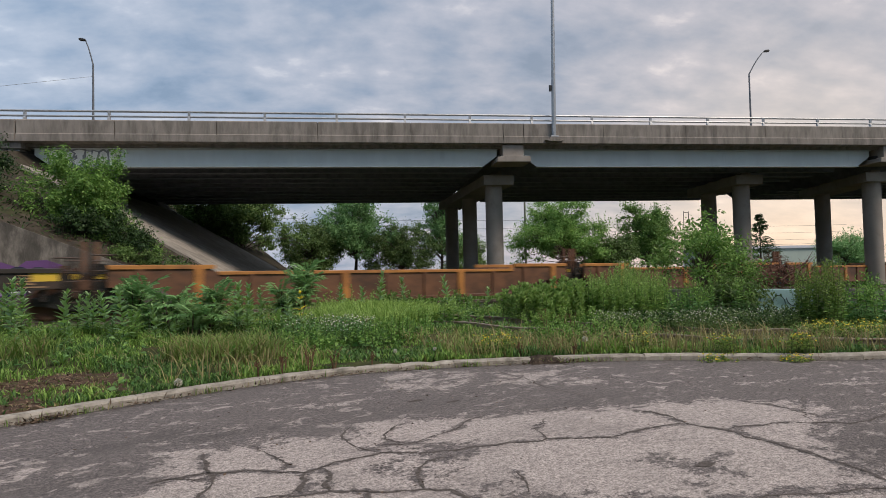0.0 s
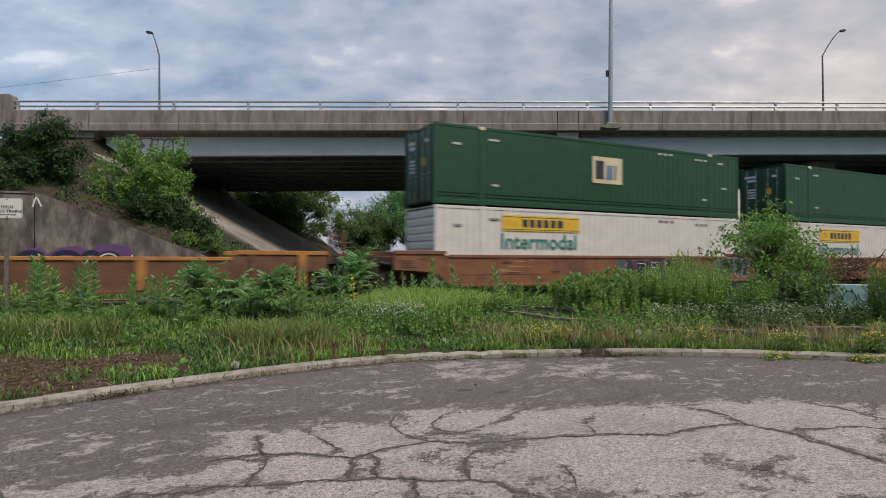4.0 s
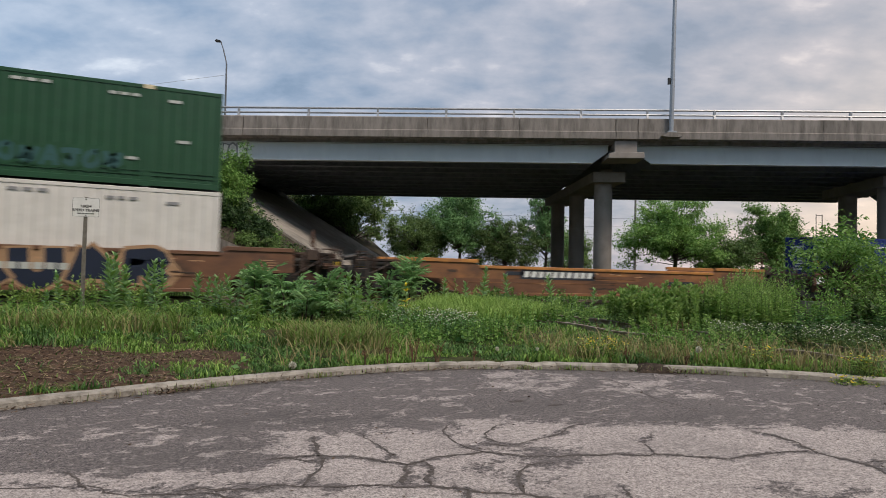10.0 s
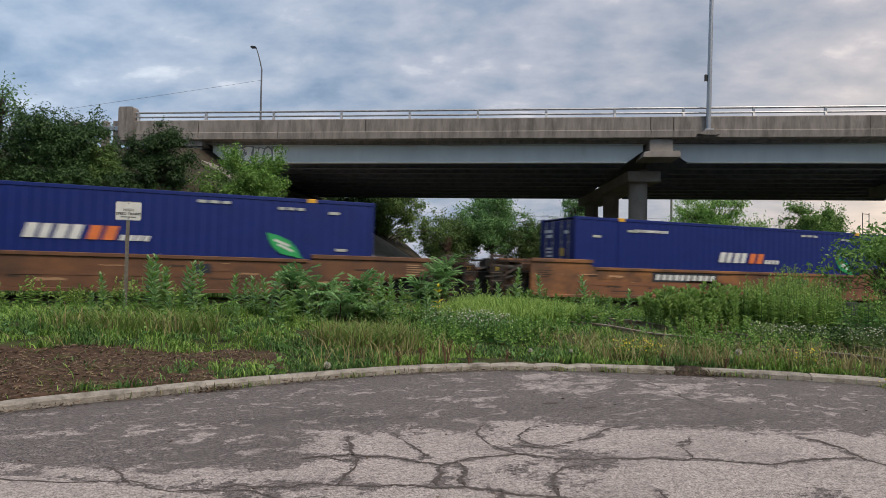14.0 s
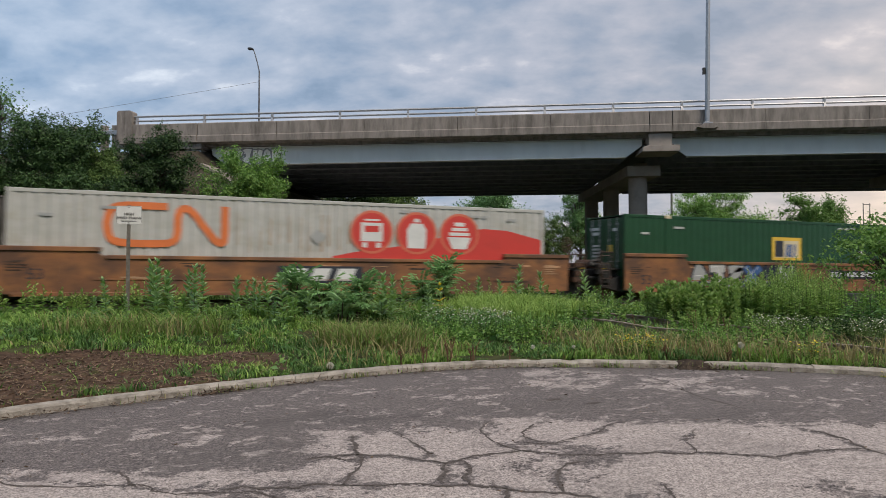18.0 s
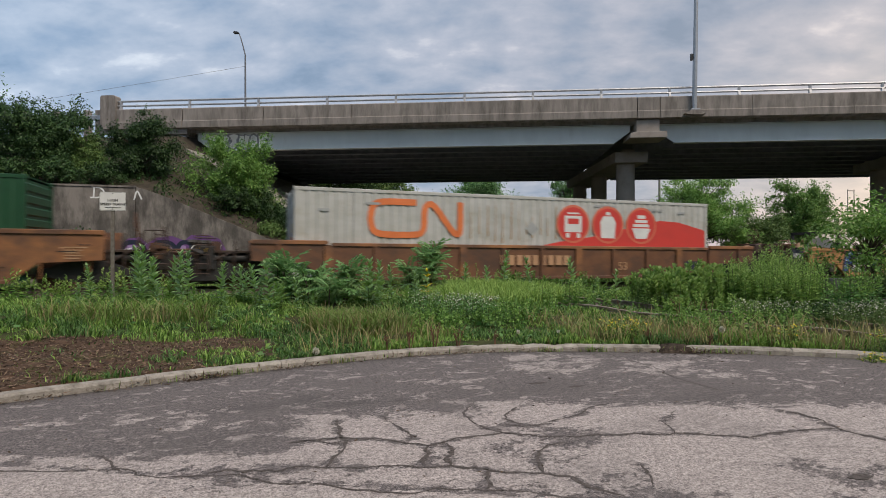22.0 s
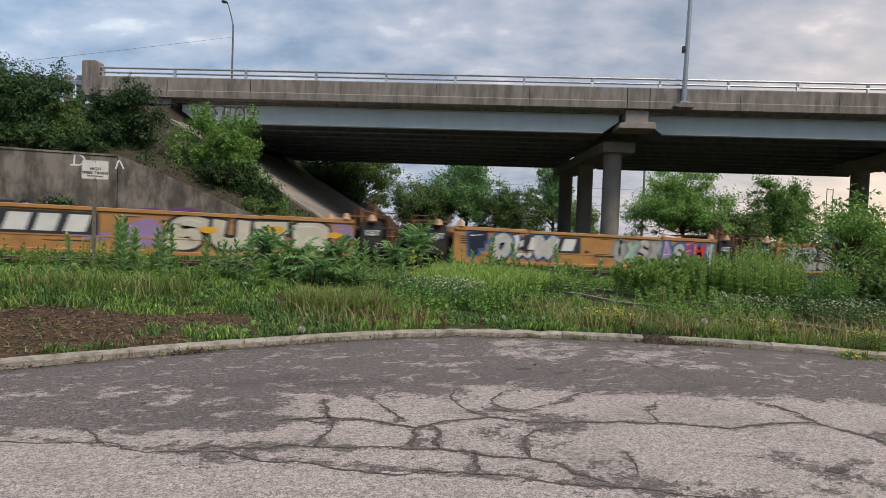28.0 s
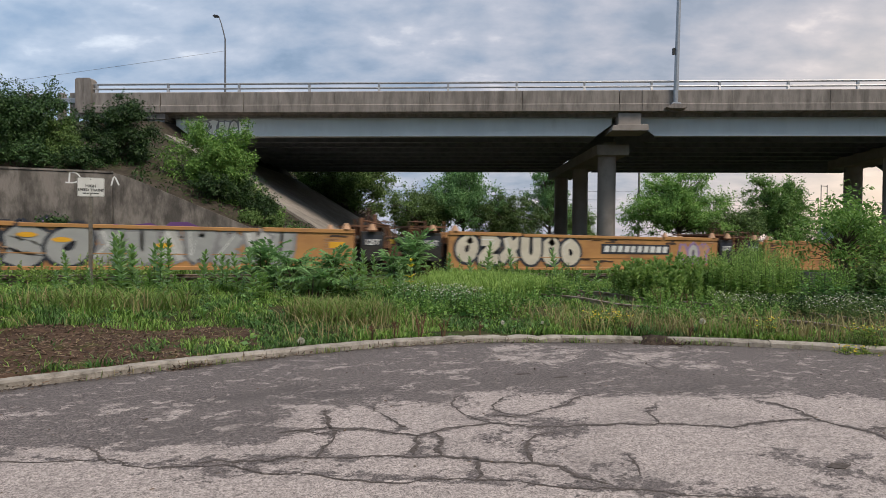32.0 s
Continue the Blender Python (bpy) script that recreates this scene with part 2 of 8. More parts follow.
M_TIE = material("weathered_timber_tie", (0.14, 0.115, 0.095), 0.95, color2=(0.07, 0.055, 0.045), scale=8, stretch=(1, 8, 1), bump=0.5)
M_BARK = material("grey_brown_bark", (0.11, 0.085, 0.065), 0.95, color2=(0.06, 0.047, 0.038), scale=9, bump=0.6, bump_scale=40)
M_UNSEEN_SCREEN = material("unseen_screen_green", (0.075, 0.115, 0.035), 1.0, color2=(0.03, 0.05, 0.018), scale=2.5, detail=9, bump=1.0, bump_scale=6)
M_STEM = material("green_stem", (0.10, 0.16, 0.045), 0.7, color2=(0.08, 0.11, 0.04), scale=12)
M_DRY = material("dry_stalk", (0.19, 0.10, 0.055), 0.9, color2=(0.10, 0.055, 0.035), scale=12)
M_WHITE = material("white_sign_sheet", (0.72, 0.72, 0.70), 0.5, color2=(0.64, 0.64, 0.62), scale=5)
M_BLACK = material("black_paint", (0.015, 0.015, 0.016), 0.6, color2=(0.02, 0.02, 0.02), scale=6)

LEAF_A = leaf_material("fresh_green_leaf", (0.070, 0.175, 0.028), (0.27, 0.43, 0.112), translucent=0.4)
LEAF_B = leaf_material("dark_green_leaf", (0.012, 0.034, 0.011), (0.074, 0.142, 0.042), translucent=0.25)
LEAF_C = leaf_material("yellow_green_leaf", (0.14, 0.25, 0.042), (0.33, 0.44, 0.126), translucent=0.4)
LEAF_D = leaf_material("blue_green_leaf", (0.060, 0.165, 0.042), (0.25, 0.43, 0.161), translucent=0.4)
LEAF_E = leaf_material("broad_light_leaf", (0.15, 0.29, 0.084), (0.33, 0.48, 0.224), rough=0.4, translucent=0.35)
LEAF_F = leaf_material("mid_green_leaf", (0.050, 0.105, 0.025), (0.19, 0.28, 0.087), translucent=0.38)
GRASS_A = leaf_material("grass_blade", (0.058, 0.145, 0.020), (0.34, 0.52, 0.119), tint=0.0, translucent=0.33)
GRASS_C = leaf_material("dark_grass_blade", (0.025, 0.078, 0.017), (0.17, 0.31, 0.084), tint=0.0, translucent=0.3)
GRASS_B = leaf_material("straw_blade", (0.20, 0.17, 0.07), (0.42, 0.37, 0.18), tint=0.0, translucent=0.4)
# for stand tops: fresh green, brightened in the colour to look lit
LEAF_G = leaf_material("fresh_lit_top_leaf", (0.15, 0.30, 0.055), (0.42, 0.58, 0.18), translucent=0.5)
PETAL_W = leaf_material("white_petal", (0.58, 0.56, 0.48), (0.76, 0.74, 0.65), tint=0.0)
PETAL_Y = leaf_material("yellow_petal", (0.55, 0.40, 0.02), (0.75, 0.60, 0.05), tint=0.0)


# ---- mesh helpers ----
class Mesh:
    """Collects corners and faces of one mesh, with a material slot for each face."""

    def __init__(self):
        self.v, self.f, self.m = [], [], []

    def add(self, verts, faces, slot=0):
        b = len(self.v)
        self.v.extend(verts)
        self.f.extend([tuple(i + b for i in q) for q in faces])
        self.m.extend([slot] * len(faces))
        return self

    def box(self, x0, x1, y0, y1, z0, z1, slot=0, c=0.0):
        if c <= 0:
            v = [(x, y, z) for z in (z0, z1) for y in (y0, y1) for x in (x0, x1)]
            return self.add(v, [(0, 2, 3, 1), (4, 5, 7, 6), (0, 1, 5, 4), (2, 6, 7, 3), (0, 4, 6, 2), (1, 3, 7, 5)], slot)
        # box with all its upright and top edges chamfered
        v = []
        for z, k in ((z0, 0), (z1 - c, 0), (z1, c)):
            a0, a1, b0, b1 = x0 + k, x1 - k, y0 + k, y1 - k
            v += [(a0 + c, b0, z), (a1 - c, b0, z), (a1, b0 + c, z), (a1, b1 - c, z), (a1 - c, b1, z), (a0 + c, b1, z), (a0, b1 - c, z), (a0, b0 + c, z)]
        q = [tuple(range(7, -1, -1)), tuple(range(16, 24))]
        for r in (0, 8):
            q += [(r + i, r + (i + 1) % 8, r + 8 + (i + 1) % 8, r + 8 + i) for i in range(8)]
        return self.add(v, q, slot)

    def tube(self, a, b, r0, r1=None, n=8, slot=0, caps=True):
        a, b = Vector(a), Vector(b)
        r1 = r0 if r1 is None else r1
        d = (b - a).normalized()
        u = d.orthogonal().normalized()
        w = d.cross(u)
        v = []
        for p, r in ((a, r0), (b, r1)):
            for i in range(n):
                k = 2 * math.pi * i / n
                v.append(tuple(p + u * (r * math.cos(k)) + w * (r * math.sin(k))))
        q = [(i, (i + 1) % n, n + (i + 1) % n, n + i) for i in range(n)]
        if caps:
            q += [tuple(range(n - 1, -1, -1)), tuple(range(n, 2 * n))]
        return self.add(v, q, slot)

    def path(self, pts, radii, n=6, slot=0):
        for (a, b), (r0, r1) in zip(zip(pts, pts[1:]), zip(radii, radii[1:])):
            self.tube(a, b, r0, r1, n, slot, caps=True)
        return self

    def strand(self, pts, r, n=4, slot=0):
        """One unbroken thin tube along the points."""
        pts = [Vector(p) for p in pts]
        d = (pts[-1] - pts[0]).normalized()
        u = d.orthogonal().normalized()
        w = d.cross(u)
        v = [tuple(p + u * (r * math.cos(6.2832 * i / n)) + w * (r * math.sin(6.2832 * i / n))) for p in pts for i in range(n)]
        q = [(k * n + i, k * n + (i + 1) % n, (k + 1) * n + (i + 1) % n, (k + 1) * n + i) for k in range(len(pts) - 1) for i in range(n)]
        return self.add(v, q, slot)

    def prism(self, outline, y0, y1, slot=0, axis="y"):
        """An outline (x, z) pushed from y0 to y1 (or, with axis x, an outline (y, z) from x0 to x1; axis z, an outline (x, y))."""
        n = len(outline)
        put = {"y": lambda p, k: (p[0], k, p[1]), "x": lambda p, k: (k, p[0], p[1]), "z": lambda p, k: (p[0], p[1], k)}[axis]
        v = [put(p, y0) for p in outline] + [put(p, y1) for p in outline]
        q = [tuple(range(n)), tuple(range(2 * n - 1, n - 1, -1))] + [(i, n + i, n + (i + 1) % n, (i + 1) % n) for i in range(n)]
        return self.add(v, q, slot)

    def build(self, name, mats, parent=None, label="", smooth=False, at=None, bevel=0.0):
        me = bpy.data.meshes.new(name)
        me.from_pydata(self.v, [], self.f)
        for m in mats if isinstance(mats, (list, tuple)) else [mats]:
            me.materials.append(m)
        me.polygons.foreach_set("material_index", self.m)
        bm = bmesh.new()
        bm.from_mesh(me)
        bmesh.ops.recalc_face_normals(bm, faces=bm.faces)
        if bevel:
            es = [e for e in bm.edges if len(e.link_faces) == 2 and e.calc_face_angle(0) > 0.5]
            bmesh.ops.bevel(bm, geom=es, offset=bevel, segments=2, affect="EDGES", profile=0.6)
        bm.to_mesh(me)
        bm.free()
        if smooth:
            me.polygons.foreach_set("use_smooth", [True] * len(me.polygons))
            me.set_sharp_from_angle(angle=radians(40))
        ob = new(name, me)
        if parent is not None:
            ob.parent = parent
        if at is not None:
            ob.matrix_basis = at
        if label:
            ob["label"] = label
        return ob


def raw_mesh(name, verts, faces_flat, per_face, mats, slots=None):
    """A large mesh straight from arrays: faces of one corner count."""
    me = bpy.data.meshes.new(name)
    nv, nf = len(verts), len(faces_flat) // per_face
    me.vertices.add(nv)
    me.vertices.foreach_set("co", np.asarray(verts, dtype=np.float32).ravel())
    me.loops.add(nf * per_face)
    me.loops.foreach_set("vertex_index", np.asarray(faces_flat, dtype=np.int32))
    me.polygons.add(nf)
    me.polygons.foreach_set("loop_start", np.arange(0, nf * per_face, per_face, dtype=np.int32))
    for m in mats:
        me.materials.append(m)
    if slots is not None:
        me.polygons.foreach_set("material_index", np.asarray(slots, dtype=np.int32))
    me.update(calc_edges=True)
    return me


def thing(name, m, label, category, group="", kind=""):
    ob = new(name)
    ob.empty_display_size = 0.2
    ob.matrix_basis = m
    return tagged(ob, label, category, group, kind)


def share(name, me, parent, at):
    """Another object on the same mesh."""
    ob = new(name, me)
    ob.parent = parent
    ob.matrix_basis = at
    return ob

# ---- the plan: the track runs along x, the overpass crosses it on the skew ----
GRADE = 0.0123                 # the track falls towards +x
TRACK_Y, RAIL_Z = 19.98, 0.36
E1, EN = Vector((0.910, -0.4147, 0)), Vector((0.4147, 0.910, 0))
BRIDGE_TURN = math.degrees(math.atan2(E1.y, E1.x))
BRIDGE = Matrix(((E1.x, EN.x, 0, 0), (E1.y, EN.y, 0, 0), (0, 0, 1, 0), (0, 0, 0, 1)))   # bridge space: s along, d away, z up
KERB = [(-60, -34), (-30, -12), (-16, -0.6), (-9, 3.7), (-5, 5.95), (-2.4, 7.2), (-1.2, 7.59), (0, 7.94), (2.2, 8.33), (4, 8.2), (6.3, 7.3), (8.05, 6.25), (9.8, 4.75), (10.9, 4.1),
        (14, 2.6), (20, 0.6), (30, -2), (60, -8)]


def smooth_line(pts, step=0.25):
    """A smooth curve through the points, at even steps."""
    p = [np.array(q, float) for q in pts]
    p = [2 * p[0] - p[1]] + p + [2 * p[-1] - p[-2]]
    out = []
    for a, b, c, d in zip(p, p[1:], p[2:], p[3:]):
        n = max(2, int(np.linalg.norm(c - b) / step))
        for i in range(n):
            t = i / n
            out.append(0.5 * (2 * b + (c - a) * t + (2 * a - 5 * b + 4 * c - d) * t ** 2 + (3 * b - 3 * c + d - a) * t ** 3))
    out.append(p[-2])
    return np.array(out)


KERB_LINE = smooth_line(KERB)


def kerb_y(x):
    return np.interp(x, KERB_LINE[:, 0], KERB_LINE[:, 1])


def ease(a, b, x):
    t = np.clip((x - a) / (b - a), 0, 1)
    return t * t * (3 - 2 * t)


def ground_z(x, y):
    """The height of the ground."""
    x, y = np.asarray(x, float), np.asarray(y, float)
    past = y - kerb_y(x)
    verge = 0.085 + 0.30 * ease(0.3, 6.5, past) * (1 - 0.85 * ease(5.5, 9.5, x)) + 0.025 * np.sin(x * 1.7 + 0.6 * y) * ease(0.3, 1.5, past) + 0.02 * np.sin(2.9 * y - 0.8 * x) * ease(0.3, 1.5, past)
    track = RAIL_Z - 0.19 - GRADE * x
    z = verge + (track - verge) * ease(14.5, 17.2, y)
    z = z - 0.25 * ease(23.0, 27.0, y)
    return np.where(past < 0.05, -0.2, z)


# ground sheet to the horizon
gx = np.concatenate([np.linspace(-900, -60, 12), np.linspace(-50, -14, 19), np.arange(-13.5, 26, 0.2), np.linspace(27, 80, 28), np.linspace(100, 900, 16)])
gy = np.concatenate([np.linspace(-400, -30, 6), np.linspace(-24, 3, 16), np.arange(3.3, 9.7, 0.11), np.arange(9.8, 24, 0.35), np.linspace(25, 80, 24), np.linspace(100, 1500, 12)])
GX, GY = np.meshgrid(gx, gy)
GZ = ground_z(GX, GY)
nx, ny = len(gx), len(gy)
idx = np.arange(nx * ny).reshape(ny, nx)
quads = np.stack([idx[:-1, :-1], idx[:-1, 1:], idx[1:, 1:], idx[1:, :-1]], -1).reshape(-1)
ground = new("ground", raw_mesh("ground", np.stack([GX, GY, GZ], -1).reshape(-1, 3), quads, 4, [M_SOIL]))
ground.data.polygons.foreach_set("use_smooth", [True] * len(ground.data.polygons))
tagged(ground, "green and brown verge of soil and grass roots", "ground", kind="structure")


# ---- the worn asphalt of the turning area ----
def asphalt_material():
    m = bpy.data.materials.new("worn_asphalt")
    m.use_nodes = True
    n, l = m.node_tree.nodes, m.node_tree.links
    bsdf = n["Principled BSDF"]
    bsdf.inputs["Roughness"].default_value = 0.88
    co = n.new("ShaderNodeTexCoord")

    def noise_node(scale, detail=6.0, rough=0.6, distort=0.0, stretch=None):
        t = n.new("ShaderNodeTexNoise")
        t.inputs["Scale"].default_value, t.inputs["Detail"].default_value = scale, detail
        t.inputs["Roughness"].default_value, t.inputs["Distortion"].default_value = rough, distort
        src = co.outputs["Object"]
        if stretch:
            mp = n.new("ShaderNodeMapping")
            mp.inputs["Scale"].default_value = stretch
            mp.inputs["Rotation"].default_value = (0, 0, radians(20))
            l.new(src, mp.inputs[0])
            src = mp.outputs[0]
        l.new(src, t.inputs["Vector"])
        return t.outputs[0]

    def ramp(src, lo, hi, a=0.0, b=1.0):
        r = n.new("ShaderNodeMapRange")
        for i, v in ((1, lo), (2, hi), (3, a), (4, b)):
            r.inputs[i].default_value = v
        l.new(src, r.inputs[0])
        return r.outputs[0]

    def mix(f, a, b, blend="MIX"):
        x = n.new("ShaderNodeMix"); x.data_type = "RGBA"; x.blend_type = blend
        for sock, val in ((0, f), (6, a), (7, b)):
            if isinstance(val, (float, tuple)):
                x.inputs[sock].default_value = val
            else:
                l.new(val, x.inputs[sock])
        return x.outputs[2]

    def math_node(op, a, b):
        x = n.new("ShaderNodeMath"); x.operation = op
        for i, val in enumerate((a, b)):
            if isinstance(val, float):
                x.inputs[i].default_value = val
            else:
                l.new(val, x.inputs[i])
        return x.outputs[0]

    def attribute(name):
        x = n.new("ShaderNodeAttribute")
        x.attribute_name = name
        return x.outputs["Fac"]

    # old dark seal coat left between pale worn areas: its edges crumble at three scales
    edge = math_node("ADD", math_node("MULTIPLY", math_node("SUBTRACT", noise_node(2.6, 5.0, 0.6, 0.6, (1.0, 1.5, 1)), 0.5), 1.0), math_node("MULTIPLY", math_node("SUBTRACT", noise_node(12.0, 9.0, 0.78, 0.8, (1.0, 1.35, 1)), 0.5), 1.15))
    wear = math_node("ADD", attribute("wear"), edge)
    # small scattered flakes of the seal coat
    flakes = math_node("MULTIPLY", ramp(noise_node(4.2, 9.0, 0.74, 0.5, (0.9, 1.4, 1)), 0.555, 0.57), ramp(noise_node(0.9, 3.0, 0.5), 0.42, 0.52))
    pale = math_node("MAXIMUM", ramp(wear, -0.012, 0.020), math_node("MULTIPLY", flakes, 0.9))
    lane = ramp(attribute("lane"), -0.02, 0.03)
    speck = noise_node(64.0, 3.0, 0.75)
    fine = noise_node(170.0, 2.0, 0.6)
    coarse = noise_node(24.0, 3.0, 0.7)
    grain = math_node("ADD", math_node("MULTIPLY", coarse, 0.30), math_node("ADD", math_node("MULTIPLY", speck, 0.48), math_node("MULTIPLY", fine, 0.22)))
    c_pale = mix(ramp(grain, 0.425, 0.58), (0.125, 0.105, 0.098, 1.0), (0.585, 0.507, 0.472, 1.0))
    c_dark = mix(ramp(grain, 0.43, 0.60), (0.022, 0.0185, 0.018, 1.0), (0.265, 0.224, 0.214, 1.0))
    col = mix(pale, c_dark, c_pale)
    col = mix(ramp(noise_node(7.0, 6.0, 0.7, 0.2, (1, 1.6, 1)), 0.46, 0.64, 0.0, 0.30), col, (0.088, 0.075, 0.072, 1.0))
    # broad dull patches, pitting, oil and dirt
    col = mix(ramp(noise_node(1.3, 5.0, 0.6), 0.50, 0.70, 0.0, 0.42), col, (0.122, 0.104, 0.099, 1.0))
    pits = math_node("MULTIPLY", ramp(noise_node(21.0, 5.0, 0.7, 0.0, (1, 1.5, 1)), 0.60, 0.66, 0.0, 0.75), ramp(noise_node(0.8, 3.0, 0.5), 0.42, 0.6))
    col = mix(pits, col, (0.10, 0.087, 0.080, 1.0))
    soil = math_node("MULTIPLY", attribute("stain"), ramp(noise_node(9.0, 7.0, 0.7), 0.28, 0.56, 0.25, 1.0))
    col = mix(soil, col, (0.042, 0.036, 0.034, 1.0))
    l.new(col, bsdf.inputs["Base Color"])
    b = n.new("ShaderNodeBump")
    b.inputs["Strength"].default_value, b.inputs["Distance"].default_value = 0.7, 0.012
    l.new(math_node("ADD", grain, math_node("MULTIPLY", pale, -0.35)), b.inputs["Height"])
    l.new(b.outputs[0], bsdf.inputs["Normal"])
    return m


def to_polyline(x, y, pts, closed=False):
    """The distance from every place to a line of points, and whether it lies inside."""
    best = np.full(x.shape, 9.0)
    inside = np.zeros(x.shape, bool)
    q = list(pts) + ([pts[0]] if closed else [])
    for (ax, ay), (bx_, by_) in zip(q, q[1:]):
        dx, dy = bx_ - ax, by_ - ay
        k = np.clip(((x - ax) * dx + (y - ay) * dy) / max(dx * dx + dy * dy, 1e-9), 0, 1)
        best = np.minimum(best, np.hypot(x - ax - k * dx, y - ay - k * dy))
        if closed:
            cross = (ay > y) != (by_ > y)
            inside ^= cross & (x < (bx_ - ax) * (y - ay) / (by_ - ay if by_ != ay else 1e-9) + ax)
    return np.where(inside, best, -best) if closed else best


# lines of the cracks, with their widths
CRACKS = [
    (0.013, [(-3.2, 6.1), (-2.0, 5.42), (-0.95, 4.85), (-0.25, 4.46), (0.5, 4.07), (1.59, 3.52), (2.3, 3.14), (2.66, 2.94), (3.11, 2.69), (3.59, 2.42), (4.27, 2.04), (5.5, 1.38), (8.0, 0.05)]),
    (0.022, [(-0.96, 5.16), (-0.87, 5.02), (-0.81, 4.87), (-0.74, 4.74)]),
    (0.020, [(-0.15, 4.48), (0.09, 4.44), (0.46, 4.39), (0.67, 4.3), (0.91, 4.21), (1.23, 4.13), (1.54, 4.02), (1.75, 3.87), (2.11, 3.66), (2.26, 3.54), (2.27, 3.38), (2.34, 3.24), (2.41, 3.14)]),
    (0.022, [(0.95, 5.48), (0.91, 5.35), (0.89, 5.02), (0.91, 4.84), (0.79, 4.53), (0.67, 4.3)]),
    (0.018, [(0.46, 4.94), (0.65, 4.96), (0.88, 4.94), (1.14, 4.82), (1.33, 4.66), (1.52, 4.49), (1.65, 4.53), (1.96, 4.59), (2.23, 4.59), (2.47, 4.4), (2.97, 4.27), (3.33, 4.16), (3.81, 3.97), (4.15, 3.76), (4.54, 3.78), (5.04, 3.68)]),
    (0.030, [(1.52, 4.51), (1.47, 4.34), (1.37, 4.11)]),
    (0.032, [(1.68, 4.5), (1.66, 4.31), (1.54, 4.03)]),
    (0.024, [(2.61, 4.17), (2.43, 4.18), (2.29, 4.07), (2.19, 3.9), (2.11, 3.67)]),
    (0.024, [(1.76, 3.88), (1.68, 3.69), (1.59, 3.53)]),
    (0.018, [(1.36, 5.47), (1.41, 5.14), (1.45, 4.92), (1.45, 4.7)]),
    (0.016, [(2.32, 5.5), (2.15, 5.3), (2.11, 4.89), (2.23, 4.59)]),
    (0.016, [(2.77, 5.31), (2.43, 4.95), (2.46, 4.82), (2.53, 4.71)]),
    (0.014, [(2.33, 4.8), (2.62, 4.67), (2.86, 4.77), (3.16, 4.85), (3.36, 5.0), (3.66, 5.07)]),
    (0.026, [(5.06, 4.31), (5.16, 4.14), (5.04, 3.68), (5.15, 3.28), (5.1, 2.83), (5.02, 2.42), (4.86, 1.93), (4.9, 1.2)]),
    (0.016, [(5.2, 3.32), (5.52, 3.23), (5.86, 3.12), (6.06, 2.95), (6.5, 2.7), (7.2, 2.75)]),
    (0.012, [(2.86, 3.57), (2.79, 3.37), (2.68, 3.2)]),
    (0.016, [(5.38, 7.44), (5.33, 6.74), (5.18, 6.02), (5.14, 5.6), (5.14, 5.06)]),
    (0.012, [(6.32, 3.9), (6.43, 3.58), (6.34, 3.24), (6.35, 3.09)]),
    (0.012, [(0.54, 5.0), (0.76, 4.84), (0.87, 4.79)]),
    (0.008, [(3.6, 4.06), (3.75, 4.4), (4.1, 4.62)]), (0.008, [(6.06, 2.95), (6.4, 3.3), (7.1, 3.6)]), (0.008, [(-2.4, 5.65), (-2.1, 6.3), (-2.5, 7.1)])]
# outlines of worn areas, and of dark dirt lying in them
WORN = [
    [(-3.4, 6.35), (-2.2, 5.6), (-1.01, 5.14), (-0.65, 5.07), (-0.2, 4.91), (0.26, 4.77), (0.46, 4.94), (0.55, 5.25), (0.58, 5.77), (0.87, 5.79), (1.19, 5.54), (1.43, 5.61), (1.84, 5.47), (2.11, 5.24), (2.32, 5.45), (2.24, 5.71), (2.79, 5.5),
     (3.09, 5.29), (3.66, 5.07), (4.25, 4.87), (4.82, 4.62), (5.34, 4.39), (5.6, 4.39), (6.33, 3.97), (6.76, 3.39), (6.82, 3.12), (5.69, 2.82), (5.23, 2.44), (4.92, 1.95), (4.3, 2.06), (2.67, 2.96), (0.7, 3.94), (-0.43, 4.54), (-0.95, 4.85), (-3.4, 6.2)],
    [(-1.13, 6.21), (-0.99, 6.4), (-0.61, 6.09), (-0.58, 6.32), (-0.34, 6.17), (-0.2, 5.99), (-0.21, 5.68), (-0.39, 5.55), (-0.57, 5.66), (-0.55, 5.92), (-1.02, 6.04)],
    [(-0.16, 6.24), (0.18, 6.18), (0.13, 6.05), (-0.11, 6.11)], [(-0.1, 5.81), (0.13, 5.81), (0.1, 5.59), (-0.05, 5.55)],
    [(0.88, 7.12), (1.01, 7.27), (1.52, 7.36), (1.97, 7.32), (2.0, 7.15), (1.48, 7.18), (1.04, 7.09)], [(1.86, 6.89), (2.16, 6.8), (2.68, 6.7), (2.96, 6.67), (2.64, 6.44), (2.23, 6.61), (1.87, 6.69)],
    [(5.29, 7.31), (5.6, 6.76), (6.18, 7.04), (6.9, 6.32), (6.21, 6.57), (5.74, 6.19), (6.1, 5.69), (5.93, 5.43), (5.42, 5.74), (5.07, 6.11), (4.82, 6.41)],
    [(3.47, 7.63), (4.1, 7.98), (4.78, 7.73), (5.09, 7.17), (4.72, 6.79), (4.01, 6.48), (3.79, 6.74), (3.52, 6.86)], [(7.09, 4.52), (7.63, 4.47), (7.81, 4.13), (7.5, 4.1), (7.18, 4.35)], [(7.95, 3.92), (8.66, 3.84), (8.86, 3.49), (8.54, 3.36), (8.05, 3.57)],
    [(-2.6, 6.9), (-2.2, 6.85), (-1.9, 6.5), (-2.4, 6.55)], [(-1.9, 6.35), (-1.5, 6.3), (-1.5, 6.1), (-1.8, 6.15)]]
